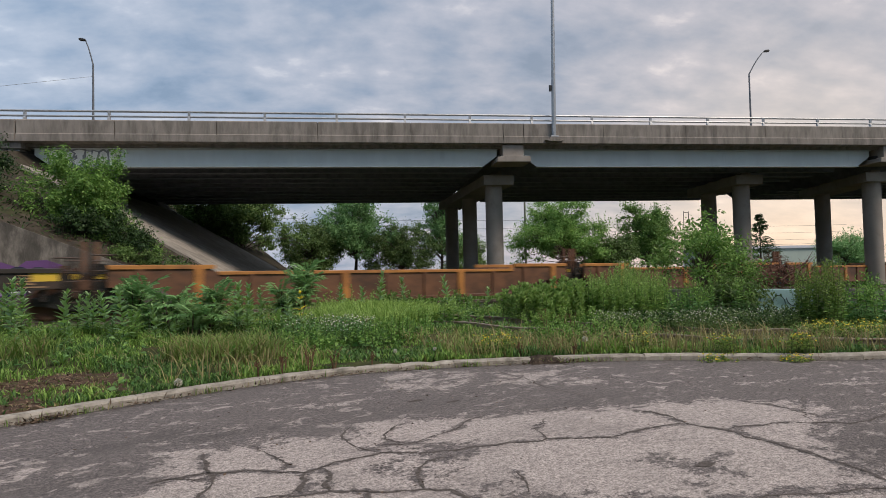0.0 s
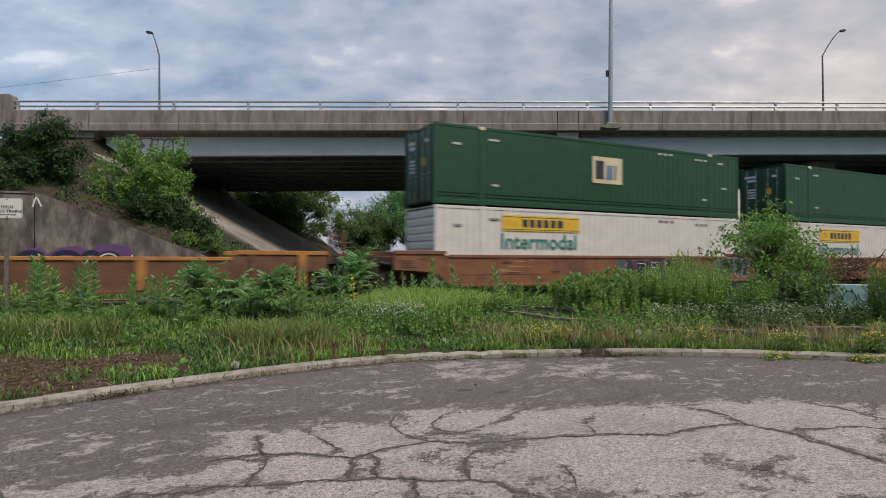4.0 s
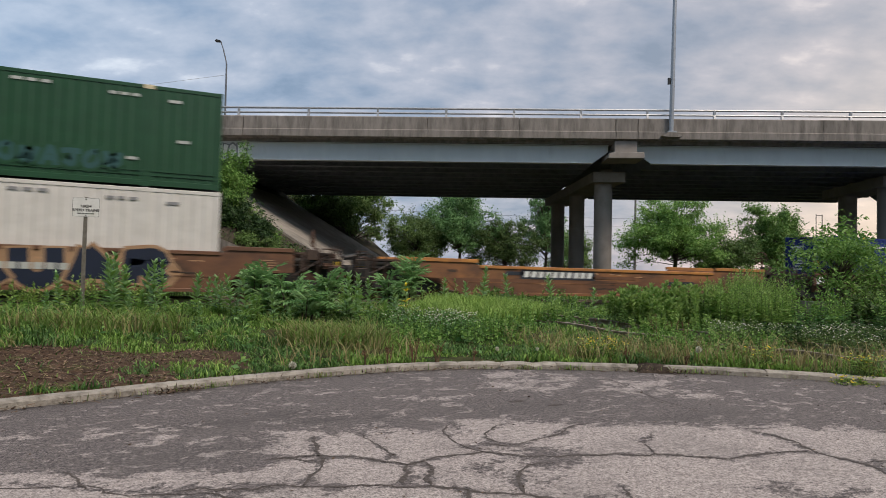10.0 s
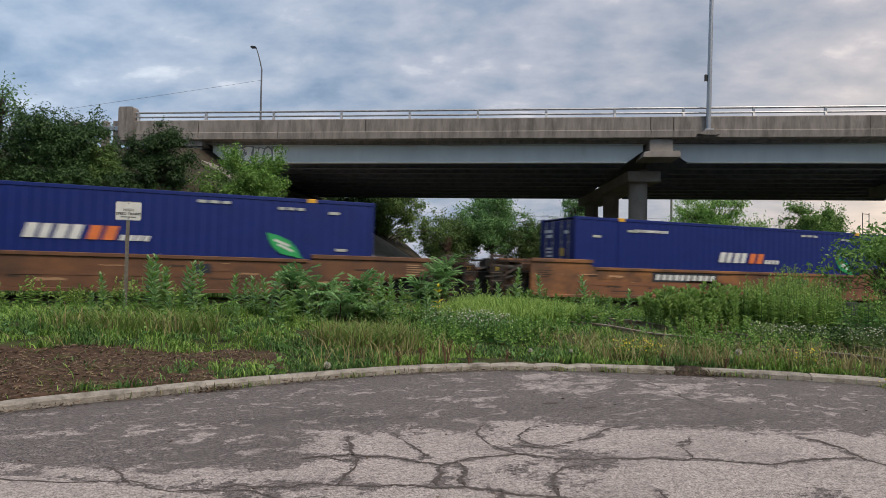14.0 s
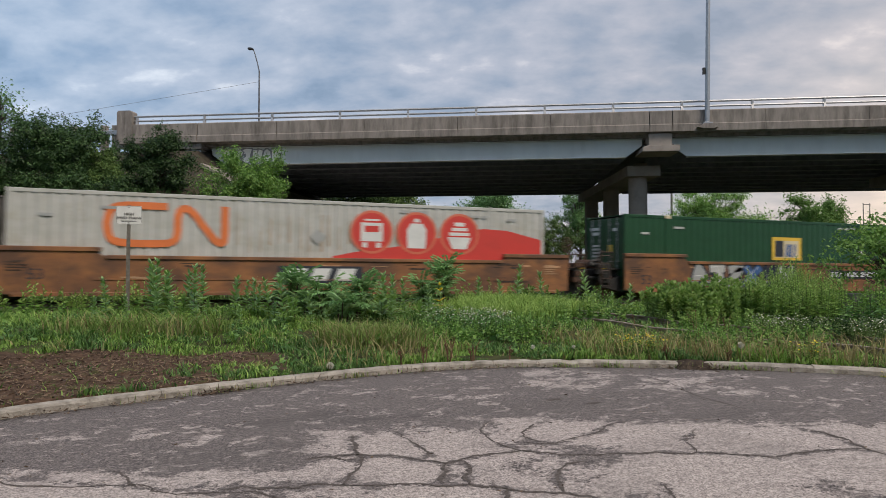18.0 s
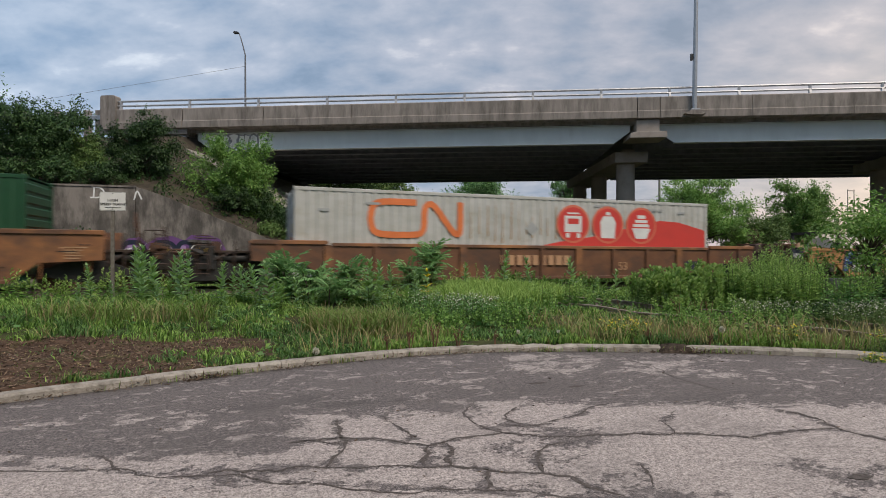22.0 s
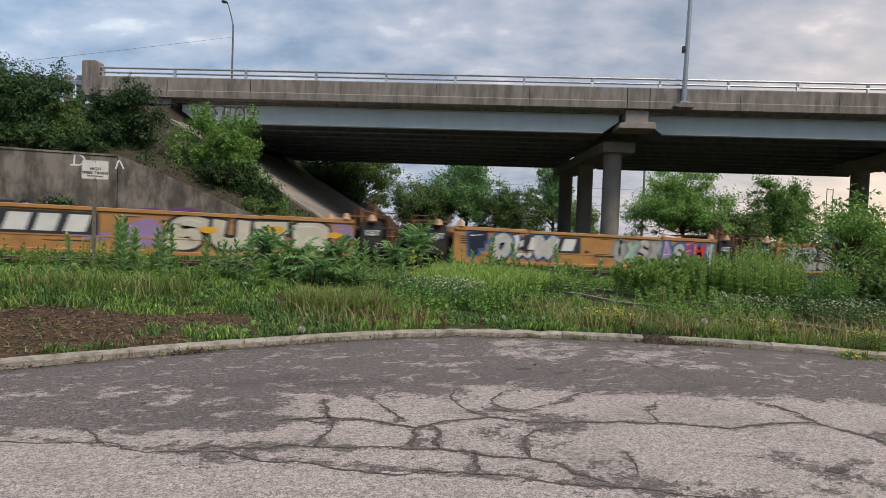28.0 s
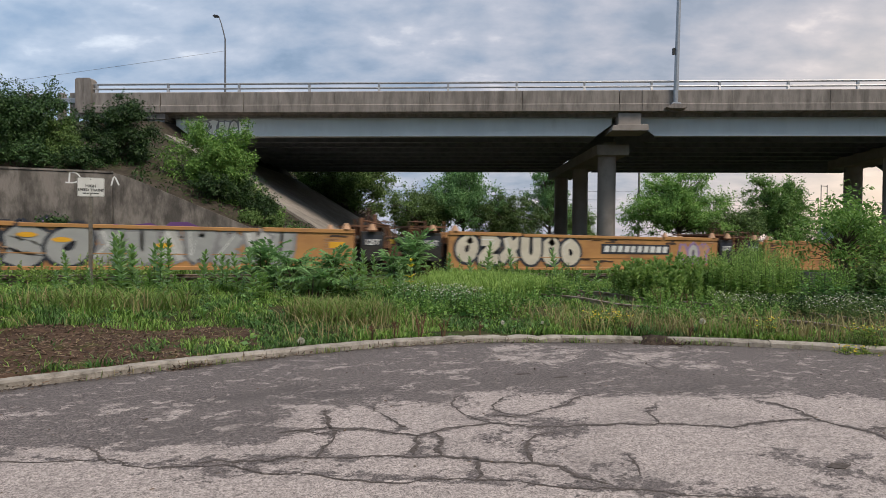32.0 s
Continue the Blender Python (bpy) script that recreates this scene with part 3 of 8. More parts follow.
DIRT = [
    [(2.49, 4.54), (2.75, 4.49), (2.97, 4.36), (2.88, 4.18), (2.59, 4.21), (2.42, 4.3)], [(2.28, 3.14), (2.57, 3.28), (2.67, 3.26), (2.75, 3.17), (2.66, 2.95)], [(3.69, 3.16), (3.91, 3.24), (4.09, 3.12), (4.05, 3.04), (3.78, 3.08)],
    [(3.9, 3.02), (4.08, 2.91), (4.45, 2.89), (4.14, 2.82), (4.25, 2.62), (4.07, 2.55), (3.91, 2.74), (3.87, 2.9)], [(3.83, 2.6), (4.06, 2.46), (3.91, 2.4), (3.8, 2.53)],
    [(-0.43, 4.56), (0.09, 4.44), (0.46, 4.39), (0.38, 4.28), (0.26, 4.14), (0.05, 4.2), (-0.25, 4.4)], [(2.34, 3.86), (2.46, 3.87), (2.33, 3.7), (2.29, 3.75)], [(2.0, 4.3), (2.25, 4.2), (2.3, 4.08), (2.1, 4.15)]]
M_ASPHALT = asphalt_material()
ax_ = np.concatenate([np.linspace(-60, -8.5, 40), np.arange(-8, 12, 0.06), np.linspace(12.4, 60, 60)])
as_ = np.concatenate([np.arange(0, 7.6, 0.06), np.linspace(7.8, 60, 30)])
AX, AS = np.meshgrid(ax_, as_)
AY = kerb_y(AX) - AS
wear = np.maximum(to_polyline(AX, AY, WORN[0], True), np.minimum(np.max([to_polyline(AX, AY, o, True) for o in WORN[1:]], axis=0), 0.10) - 0.06)
lane_in = (4.33 - AY - 0.54 * AX) / 1.136
wear = np.maximum(np.minimum(wear, 0.45) - 0.02, np.where(lane_in > 0, 0.5, -9))
wear = np.minimum(wear, -np.max([to_polyline(AX, AY, o, True) for o in DIRT], axis=0) - 0.0)
for w_, o in CRACKS:
    wear = np.minimum(wear, (to_polyline(AX, AY, o) - 0.4 * w_) * 4.2 - 0.10)
wear = np.clip(wear, -0.35, 0.6)
soil = 0.75 * np.exp(-(AS - 0.03) / 0.10) + 0.22 * np.exp(-AS / 0.5)
for x, y, rx, ry, k in ((0.25, 6.2, 0.55, 0.16, 0.5), (0.75, 6.32, 0.30, 0.20, 0.55), (1.15, 6.02, 0.34, 0.16, 0.6), (1.69, 5.95, 0.10, 0.07, 0.8), (4.9, 4.95, 0.9, 0.16, 0.35), (5.9, 2.2, 0.9, 0.35, 0.5), (3.3, 5.9, 1.3, 0.3, 0.22), (-0.1, 5.3, 0.8, 0.25, 0.25)):
    soil = np.maximum(soil, k * np.exp(-((AX - x) / rx) ** 2 - ((AY - y) / ry) ** 2))
ia = np.arange(AX.size).reshape(AX.shape)
asphalt = new("pavement", raw_mesh("pavement", np.stack([AX, AY, np.zeros_like(AX)], -1).reshape(-1, 3), np.stack([ia[:-1, :-1], ia[1:, :-1], ia[1:, 1:], ia[:-1, 1:]], -1).reshape(-1), 4, [M_ASPHALT]))
for name, val in (("wear", wear), ("stain", soil), ("lane", lane_in)):
    asphalt.data.attributes.new(name, "FLOAT", "POINT").data.foreach_set("value", val.astype(np.float32).ravel())
tagged(asphalt, "worn grey asphalt with pale flaked patches and cracks", "pavement", kind="structure")

# cracks: narrow open seams, filled with dark dirt, wandering between bends
M_CRACK = material("crack_dirt", (0.115, 0.095, 0.085), 1.0, color2=(0.045, 0.037, 0.033), scale=30, bump=0.6)

# ---- kerb, cast in lengths ----
kerb = thing("kerb", Matrix.Identity(4), "worn pale concrete kerb with chipped edges and weeds in its joints", "kerb", kind="structure")
acc = np.concatenate([[0], np.cumsum(np.linalg.norm(np.diff(KERB_LINE, axis=0), axis=1))])
mid0 = float(np.interp(-2.5, KERB_LINE[:, 0], acc))
rng = random.Random(4)
pos, ends = mid0 - 40.0, []
while pos < mid0 + 40:
    ln = rng.uniform(1.35, 1.75)
    ends.append((pos, pos + ln - 0.006))
    pos += ln
for a, b in ends:
    m = Mesh()
    k = 9
    rings = []
    for i in range(k + 1):
        q = a + (b - a) * i / k
        p = np.array([np.interp(q, acc, KERB_LINE[:, j]) for j in (0, 1)])
        d = np.array([np.interp(q + 0.1, acc, KERB_LINE[:, j]) - np.interp(q - 0.1, acc, KERB_LINE[:, j]) for j in (0, 1)])
        d /= np.linalg.norm(d)
        nrm = np.array([-d[1], d[0]])
        j = lambda s=0.008: rng.uniform(-s, s)
        prof = [(-0.03, -0.10), (-0.012, 0.062 + j(0.008)), (0.022, 0.088 + j(0.006)), (0.135, 0.094 + j(0.004)), (0.15, 0.085), (0.15, -0.10)]
        drop = -0.010 * max(0.0, rng.gauss(0, 1) - 1.1)
        rings.append([(*(p + nrm * (o + j(0.004))), h + (drop if h > 0.05 else 0)) for o, h in prof])
    v = [c for r in rings for c in r]
    w = len(rings[0])
    f = [tuple(range(w - 1, -1, -1)), tuple(range(k * w, k * w + w))]
    f += [(i * w + c, i * w + c + 1, (i + 1) * w + c + 1, (i + 1) * w + c) for i in range(k) for c in range(w - 1)]
    m.add(v, f).build("kerb_stone", M_KERB, kerb)

# ---- main track and siding ----
def rail_profile():
    return [(-0.07, -0.16), (0.07, -0.16), (0.07, -0.145), (0.012, -0.125), (0.012, -0.04), (0.036, -0.03), (0.036, -0.006), (0.028, 0), (-0.028, 0), (-0.036, -0.006), (-0.036, -0.03),
            (-0.012, -0.04), (-0.012, -0.125), (-0.07, -0.145)]


def lay_track(name, line, z_of, label, tie_from, tie_to):
    """Two rails along a line of (x, y), on timber ties."""
    t = thing(name, Matrix.Identity(4), label, "railway track", kind="structure")
    p = np.asarray(line)
    d = np.gradient(p, axis=0)
    d /= np.linalg.norm(d, axis=1)[:, None]
    nrm = np.stack([-d[:, 1], d[:, 0]], 1)
    prof = rail_profile()
    for off in (-0.7535, 0.7535):
        v, f, w = [], [], len(prof)
        for q, nn in zip(p, nrm):
            c = q + nn * off
            z = z_of(*q)
            v += [(c[0] + nn[0] * a, c[1] + nn[1] * a, z + b) for a, b in prof]
        for i in range(len(p) - 1):
            f += [(i * w + c, i * w + (c + 1) % w, (i + 1) * w + (c + 1) % w, (i + 1) * w + c) for c in range(w)]
        Mesh().add(v, f).build("rail", M_RAIL, t)
    tie = Mesh().box(-0.11, 0.11, -1.25, 1.25, -0.32, -0.165, c=0.012).build("tie", M_TIE, t)
    acc_l = np.concatenate([[0], np.cumsum(np.linalg.norm(np.diff(p, axis=0), axis=1))])
    k, first = tie_from, True
    while k < tie_to:
        q = np.array([np.interp(k, acc_l, p[:, j]) for j in (0, 1)])
        dd = np.array([np.interp(k, acc_l, d[:, j]) for j in (0, 1)])
        at = pose(q[0], q[1], z_of(*q), 0, 0, math.degrees(math.atan2(dd[1], dd[0])))
        if first:
            tie.matrix_basis, first = at, False
        else:
            share("tie", tie.data, t, at)
        k += 0.53
    return t


main_line = np.stack([np.linspace(-330, 420, 60), np.full(60, TRACK_Y)], 1)
lay_track("main_track", main_line, lambda x, y: RAIL_Z - GRADE * x, "rusty main line rails on timber ties", 316, 378)
SIDING = smooth_line([(0.5, 22), (3.2, 18.6), (5.7, 15.2), (7.5, 12.7), (8.7, 10.6), (9.45, 8.7), (10.15, 7.5), (11.1, 6.3), (13.2, 4.9), (18, 3.0), (26, 1.0)], 0.4)[12:]
SIDING = SIDING[(SIDING[:, 1] < 15.5)]
lay_track("siding_track", SIDING, lambda x, y: float(ground_z(x, y)) + 0.105, "rusty disused siding rails half buried in weeds", 0.3, 24)

# ---- overpass ----
overpass = thing("overpass", BRIDGE, "grey concrete road overpass on steel girders", "bridge", kind="structure")
S0, S1 = -18.05, 62.0
# deck with the parapet's joints
deck = Mesh().prism([(33.1, 8.70), (33.1, 9.0), (33.16, 9.02), (53.2, 9.02), (53.2, 8.70), (52.4, 8.66), (52.2, 8.48), (34.0, 8.48), (33.9, 8.58), (33.62, 8.60), (33.6, 8.66), (33.2, 8.68)], -23.0, S1, axis="x")
deck.build("deck", [M_CONC], overpass)
joints_s = [-23.05, -18.1, -13.2, -8.0, -2.6, 2.6, 7.93, 9.17, 14.0, 19.2, 24.4, 29.6, 33.0, 38.0, 43.0, 48, 53, 58, 62]
for a, b in zip(joints_s, joints_s[1:]):
    gap = 0.035 if a in (7.93, -18.1) or b in (9.17, -18.1) else 0.012
    Mesh().prism([(33.1, 9.0), (33.1, 9.81), (33.14, 9.86), (33.42, 9.86), (33.48, 9.80), (33.55, 9.0)], a + gap, b - gap, axis="x").build("parapet_panel", M_CONC, overpass)
    Mesh().prism([(52.8, 9.0), (52.8, 9.87), (53.1, 9.87), (53.1, 9.0)], a + gap, b - gap, axis="x").build("parapet_panel", M_CONC, overpass)
for a, b in zip(joints_s, joints_s[1:]):
    gap = 0.035 if a in (7.93, -18.1) or b in (9.17, -18.1) else 0.006
    Mesh().prism([(33.055, 8.70), (33.045, 9.07), (33.075, 9.115), (33.097, 9.12), (33.097, 8.70)], a + gap, b - gap, axis="x").build("fascia_panel", M_CONC, overpass)
Mesh().box(-23, S1, 33.64, 33.72, 8.50, 8.598).build("drip_ledge", M_CONC, overpass)
# end block
Mesh().prism([(-23.15, 8.95), (-23.15, 10.6), (-23.05, 10.7), (-22.3, 10.7), (-22.2, 10.6), (-22.2, 8.95)], 33.05, 33.6).build("end_block", M_CONC, overpass)
Mesh().prism([(-23.3, 8.5), (-23.2, 8.95), (-17.9, 8.95), (-17.9, 8.35), (-18.6, 8.35)], 33.25, 34.2).build("approach_beam", M_CONC, overpass)
# handrail
post_mesh = Mesh().prism([(33.20, 9.86), (33.36, 9.86), (33.38, 10.1), (33.34, 10.37), (33.24, 10.37), (33.26, 10.1)], -0.06, 0.06, axis="x")
post_ob = post_mesh.build("railing_post", M_RAIL_ALU, overpass)
# the posts stand closer together along the bridge
k, step, first = -22.0, 4.26, True
while k < S1:
    if first:
        post_ob.matrix_basis, first = pose(k, 0, 0), False
    else:
        share("railing_post", post_ob.data, overpass, pose(k, 0, 0))
    k += step
    step = max(3.68, step - 0.085)
for z, r in ((10.36, 0.062), (10.09, 0.055)):
    Mesh().tube((-22.2, 33.30, z), (S1, 33.30, z), r, n=8).build("handrail", M_RAIL_ALU, overpass)
    Mesh().tube((-22.2, 52.95, z), (S1, 52.95, z), r, n=6).build("handrail", M_RAIL_ALU, overpass)
# girders: near one painted pale, inner ones darker; their webs narrow over the piers
spans = [(-17.6, 7.72), (9.25, 32.2), (33.9, 61.0)]
for gi, gd in enumerate(np.linspace(33.95, 52.0, 10)):
    for a, b in spans:
        g = Mesh()
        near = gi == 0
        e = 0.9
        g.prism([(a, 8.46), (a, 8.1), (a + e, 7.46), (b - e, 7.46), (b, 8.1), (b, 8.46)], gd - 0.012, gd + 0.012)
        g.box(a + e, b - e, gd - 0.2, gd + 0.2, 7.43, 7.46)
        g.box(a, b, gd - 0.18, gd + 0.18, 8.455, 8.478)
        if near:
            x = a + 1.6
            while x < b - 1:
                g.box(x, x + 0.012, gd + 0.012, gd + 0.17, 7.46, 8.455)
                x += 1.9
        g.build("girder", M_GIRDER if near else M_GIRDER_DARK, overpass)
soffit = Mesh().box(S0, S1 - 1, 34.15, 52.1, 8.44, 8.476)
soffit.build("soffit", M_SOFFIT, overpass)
for a, b in spans:
    for q in (0.25, 0.5, 0.75):
        s = a + (b - a) * q
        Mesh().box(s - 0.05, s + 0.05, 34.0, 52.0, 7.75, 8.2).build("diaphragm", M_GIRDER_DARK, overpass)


def pier(s_near, s_far, d_near, d_far, cols, block=None):
    """A cap beam on round columns, with a bearing block under the near girders."""
    p = new("pier")
    p.parent = overpass
    slope = (s_far - s_near) / (d_far - d_near)
    at = lambda d: s_near + slope * (d - d_near)
    m = Mesh()
    w = 0.95
    v = []
    for d in (d_near, d_far):
        c = at(d)
        v += [(c - w, d, 6.6), (c + w, d, 6.6), (c + w, d, 7.22), (c - w, d, 7.22)]
    f = [(0, 1, 2, 3), (7, 6, 5, 4)] + [(i, 4 + i, 4 + (i + 1) % 4, (i + 1) % 4) for i in range(4)]
    for d in np.arange(d_near + 0.8, d_far, 2.0):
        Mesh().box(at(d) - 0.35, at(d) + 0.35, d - 0.3, d + 0.3, 7.2, 7.45, c=0.02).build("bearing_pedestal", M_CONC2, p)
    m.add(v, f).build("pier_cap", M_CONC2, p, bevel=0.03)
    if block is not None:
        c = block
        Mesh().prism([(c - 0.62, 7.9), (c - 0.62, 8.64), (c + 0.62, 8.64), (c + 0.62, 7.9)], 33.25, 34.4).build("bearing_block", M_CONC2, p, bevel=0.03)
        Mesh().prism([(c - 1.02, 7.62), (c - 0.95, 7.9), (c - 0.62, 7.97), (c + 0.98, 7.97), (c + 1.0, 7.62)], 33.08, 34.9).build("cap_ledge", M_CONC2, p, bevel=0.03)
        for k in (-0.72, 0.72):
            Mesh().box(c + k - 0.12, c + k + 0.12, 33.7, 34.2, 7.95, 8.12).build("bearing", M_DARKSTEEL, p)
    for d, r in cols:
        c = at(d) - 0.1
        m = Mesh()
        zz = [-0.8, 0.6, 2, 3.4, 4.8, 6.62]
        for a, b in zip(zz, zz[1:]):
            m.tube((c, d, a), (c, d, b), r, n=28, caps=False)
        m.build("column", M_CONC2, p, smooth=True)
    return p


pier(8.15, 7.2, 35.4, 50.6, ((36.3, 0.54), (42.9, 0.54), (49.4, 0.54)), 8.55)
pier(33.5, 36.3, 34.6, 44.2, ((35.4, 0.54), (42.0, 0.54)), 33.2)
pier(25.0, 25.8, 35.6, 43.0, ((36.6, 0.54), (41.2, 0.54)))
# abutment and slope paving
Mesh().prism([(-22, 3.0), (-22, 8.5), (-18.1, 8.5), (-18.1, 6.9), (-16.4, 6.9), (-16.4, 5.6)], 33.9, 52.6).build("abutment", M_CONC2, overpass, bevel=0.03)
Mesh().box(-19.0, -18.0, 33.4, 34.1, 7.0, 8.5).build("wing_post", M_CONC, overpass, bevel=0.03)
for i in range(8):
    a = 30.75 + i * 2.85
    for j in range(4):
        s_a, s_b = -16.6 + j * 2.95, -16.6 + (j + 1) * 2.95 - 0.02
        za, zb = 6.95 - 0.6 * (s_a + 16.4), 6.95 - 0.6 * (s_b + 16.4)
        Mesh().prism([(s_a, za), (s_b, zb), (s_b, zb - 0.3), (s_a, za - 0.3)], a, a + 2.83).build("slope_slab", M_SLOPE, overpass)


def street_lamp(s, d, z0, top, arm, head_z, label, twist=0.0):
    p = BRIDGE @ Vector((s, d, z0))
    t = thing("street_lamp", Matrix.Translation(p) @ pose(0, 0, 0, 0, 0, BRIDGE_TURN + twist), label, "street lamp", "lamps on the overpass")
    Mesh().tube((0, 0, 0), (0, 0, top - z0), 0.10, 0.06, 12).build("pole", M_LAMP, t, smooth=True)
    Mesh().box(-0.16, 0.16, -0.16, 0.16, 0, 0.04, c=0.01).build("base_plate", M_GALV, t)
    pts = [(arm * q, 0, top - z0 + (head_z - top) * (1 - (1 - q) ** 1.35)) for q in (0, 0.3, 0.6, 0.85, 1.0)]
    Mesh().path(pts, [0.055, 0.05, 0.045, 0.04, 0.035], 8).build("arm", M_LAMP, t)
    q = pts[-1]
    sg = 1 if arm > 0 else -1
    m = Mesh().prism([(q[0] - 0.08 * sg, q[2] - 0.05), (q[0] + 0.36 * sg, q[2] - 0.04), (q[0] + 0.44 * sg, q[2] + 0.06), (q[0] + 0.3 * sg, q[2] + 0.15), (q[0], q[2] + 0.09)], -0.12, 0.12)
    m.build("lamp_head", M_DARKSTEEL, t, bevel=0.02)
    return t


street_lamp(-19.85, 46.0, 9.02, 17.2, -0.55, 19.0, "grey street lamp with a steep arm on the overpass")
street_lamp(32.6, 46.0, 9.02, 17.5, 1.5, 19.5, "grey street lamp with a curved arm on the overpass")
# the tall pole bolted to the outside of the parapet, leaning a little
pole_at = BRIDGE @ Vector((10.92, 32.95, 8.98))
tall = thing("light_pole", Matrix.Translation(pole_at) @ pose(0, 0, 0, 0, 1.0, BRIDGE_TURN), "tall tapered grey steel light pole bolted to the parapet", "light pole")
Mesh().tube((0, 0, 0.1), (0, 0, 11.5), 0.135, 0.085, 14).build("pole", M_GALV, tall, smooth=True)
Mesh().box(-0.24, 0.24, -0.2, 0.24, 0.03, 0.12, c=0.02).build("base_plate", M_GALV, tall)
Mesh().prism([(-0.55, -0.16), (-0.3, -0.02), (-0.28, 0.03), (0.28, 0.03), (0.3, -0.02), (0.55, -0.16), (0.3, -0.22), (-0.3, -0.22)], -0.25, 0.25).build("bracket", M_CONC, tall, "concrete corbel under the pole")
Mesh().box(-0.26, -0.13, -0.07, 0.07, 2.75, 3.1, c=0.02).build("control_box", M_BLACK, tall)
Mesh().box(-0.09, 0.09, -0.13, -0.09, 0.35, 0.75, c=0.01).build("hand_hole_cover", M_GALV, tall)

# an unseen hedge-shaped screen, added behind the viewer to block low sky light
hv, hf, hn = [], [], 60
for i in range(hn + 1):
    a = radians(150 + 240 * i / hn)
    r_ = 27 + 2.0 * math.sin(5.3 * a)
    # nearer and taller to the west, to dim the left side
    west = ease(-0.2, -0.85, math.cos(a))
    hx, hy = r_ * math.cos(a) * (1.25 - 0.5 * west), r_ * math.sin(a) - 6
    for q, (dr, hz) in enumerate(((0, -1), (-1.2, 2.5), (-0.4, 9), (1.2, 14.5 + 6.5 * west + 1.8 * math.sin(9 * a) + 0.9 * math.sin(23 * a)), (4, 12 + 6 * west), (5, -1))):
        hv.append((hx + dr * math.cos(a), hy + dr * math.sin(a), hz))
for i in range(hn):
    hf += [(i * 6 + c, i * 6 + c + 1, i * 6 + c + 7, i * 6 + c + 6) for c in range(5)]
tagged(Mesh().add(hv, hf).build("hedge", M_UNSEEN_SCREEN, smooth=True), "unseen green screen added behind the viewer to block low sky", "hedge", kind="structure")

# ---- retaining wall beside the track, and the bank behind it ----
wall = thing("retaining_wall", Matrix.Identity(4), "stained grey concrete retaining wall with painted tags", "wall", kind="structure")
WALL_Y = 25.0
for i, (xa, xb) in enumerate([(-30, -24.5), (-24.5, -19), (-19, -13.6), (-13.6, -8.3), (-8.3, -3.45), (-3.45, 4.2)]):
    if i < 5:
        o = [(xa + 0.01, -0.6), (xb - 0.01, -0.6), (xb - 0.01, 3.9), (xa + 0.01, 3.95)]
    else:
        o = [(xa + 0.01, -0.6), (xb, -0.6), (xb, 0.85), (1.4, 2.0), (-0.41, 2.76), (-2.49, 3.64), (-3.1, 3.86), (xa + 0.01, 3.95)]
    Mesh().prism(o, WALL_Y, WALL_Y + 0.45).build("wall_panel", M_CONC_DARK, wall, bevel=0.015)
    if i < 5:
        Mesh().box(xa + 0.01, xb - 0.01, WALL_Y - 0.03, WALL_Y + 0.48, 3.93, 4.0).build("coping", M_CONC_DARK, wall)


def bank_z(x, y):
    """The earth bank from the wall up to the road."""
    d = 0.4147 * x + 0.910 * y
    s = 0.910 * x - 0.4147 * y
    top = np.interp(x, [-60, -3.2, 1.4, 4.2, 8], [3.9, 3.8, 1.9, 0.8, 0.1])
    z = top + (8.3 - top) * np.clip((y - 25.4) / ((33.3 - 0.4147 * x) / 0.91 - 25.4), 0, 1)
    cut = 6.95 - 0.6 * (s + 16.4) - 0.12
    return np.minimum(z, np.where(s > -17.5, cut, z))


bx, by = np.linspace(-60, 18, 72), np.linspace(25.3, 72, 54)
BX, BY = np.meshgrid(bx, by)
BZ = np.maximum(bank_z(BX, BY), -0.5) + 0.06 * np.sin(BX * 2.1) * np.cos(BY * 1.9)
ib = np.arange(bx.size * by.size).reshape(by.size, bx.size)
bank = new("bank", raw_mesh("bank", np.stack([BX, BY, BZ], -1).reshape(-1, 3), np.stack([ib[:-1, :-1], ib[:-1, 1:], ib[1:, 1:], ib[1:, :-1]], -1).reshape(-1), 4, [M_BANK]))
bank.data.polygons.foreach_set("use_smooth", [True] * len(bank.data.polygons))
tagged(bank, "overgrown earth bank rising to the road", "embankment", kind="structure")

# ---- the trackside warning sign ----
M_POST = material("rusty_galvanised_post", (0.22, 0.205, 0.18), 0.7, 0.4, color2=(0.14, 0.12, 0.10), scale=10)


def text_mesh(body, size, mat, parent, at, name="lettering", bold=0.0):
    cu = bpy.data.curves.new(name, "FONT")
    cu.body, cu.size, cu.align_x, cu.align_y, cu.extrude, cu.offset = body, size, "CENTER", "CENTER", 0.0008, bold
    cu.resolution_u = 2
    tmp = bpy.data.objects.new(name, cu)
    scene.collection.objects.link(tmp)
    me = bpy.data.meshes.new_from_object(tmp.evaluated_get(bpy.context.evaluated_depsgraph_get()))
    bpy.data.objects.remove(tmp)
    bpy.data.curves.remove(cu)
    me.materials.clear()
    me.materials.append(mat)
    ob = new(name, me)
    ob.parent = parent
    ob.matrix_basis = at
    return ob


sg_z = float(ground_z(-2.5, 14.6))
sign = thing("warning_sign", pose(-2.47, 14.6, sg_z, 0, 0, -4), "white warning sign with black words on a thin rusty post", "sign")
Mesh().prism([(-0.036, -0.4), (0.036, -0.4), (0.046, 2.0), (0.056, 2.5), (-0.014, 2.5), (-0.03, 1.6)], 0.0, 0.03).build("post", M_POST, sign)
sz = 2.28
o = []
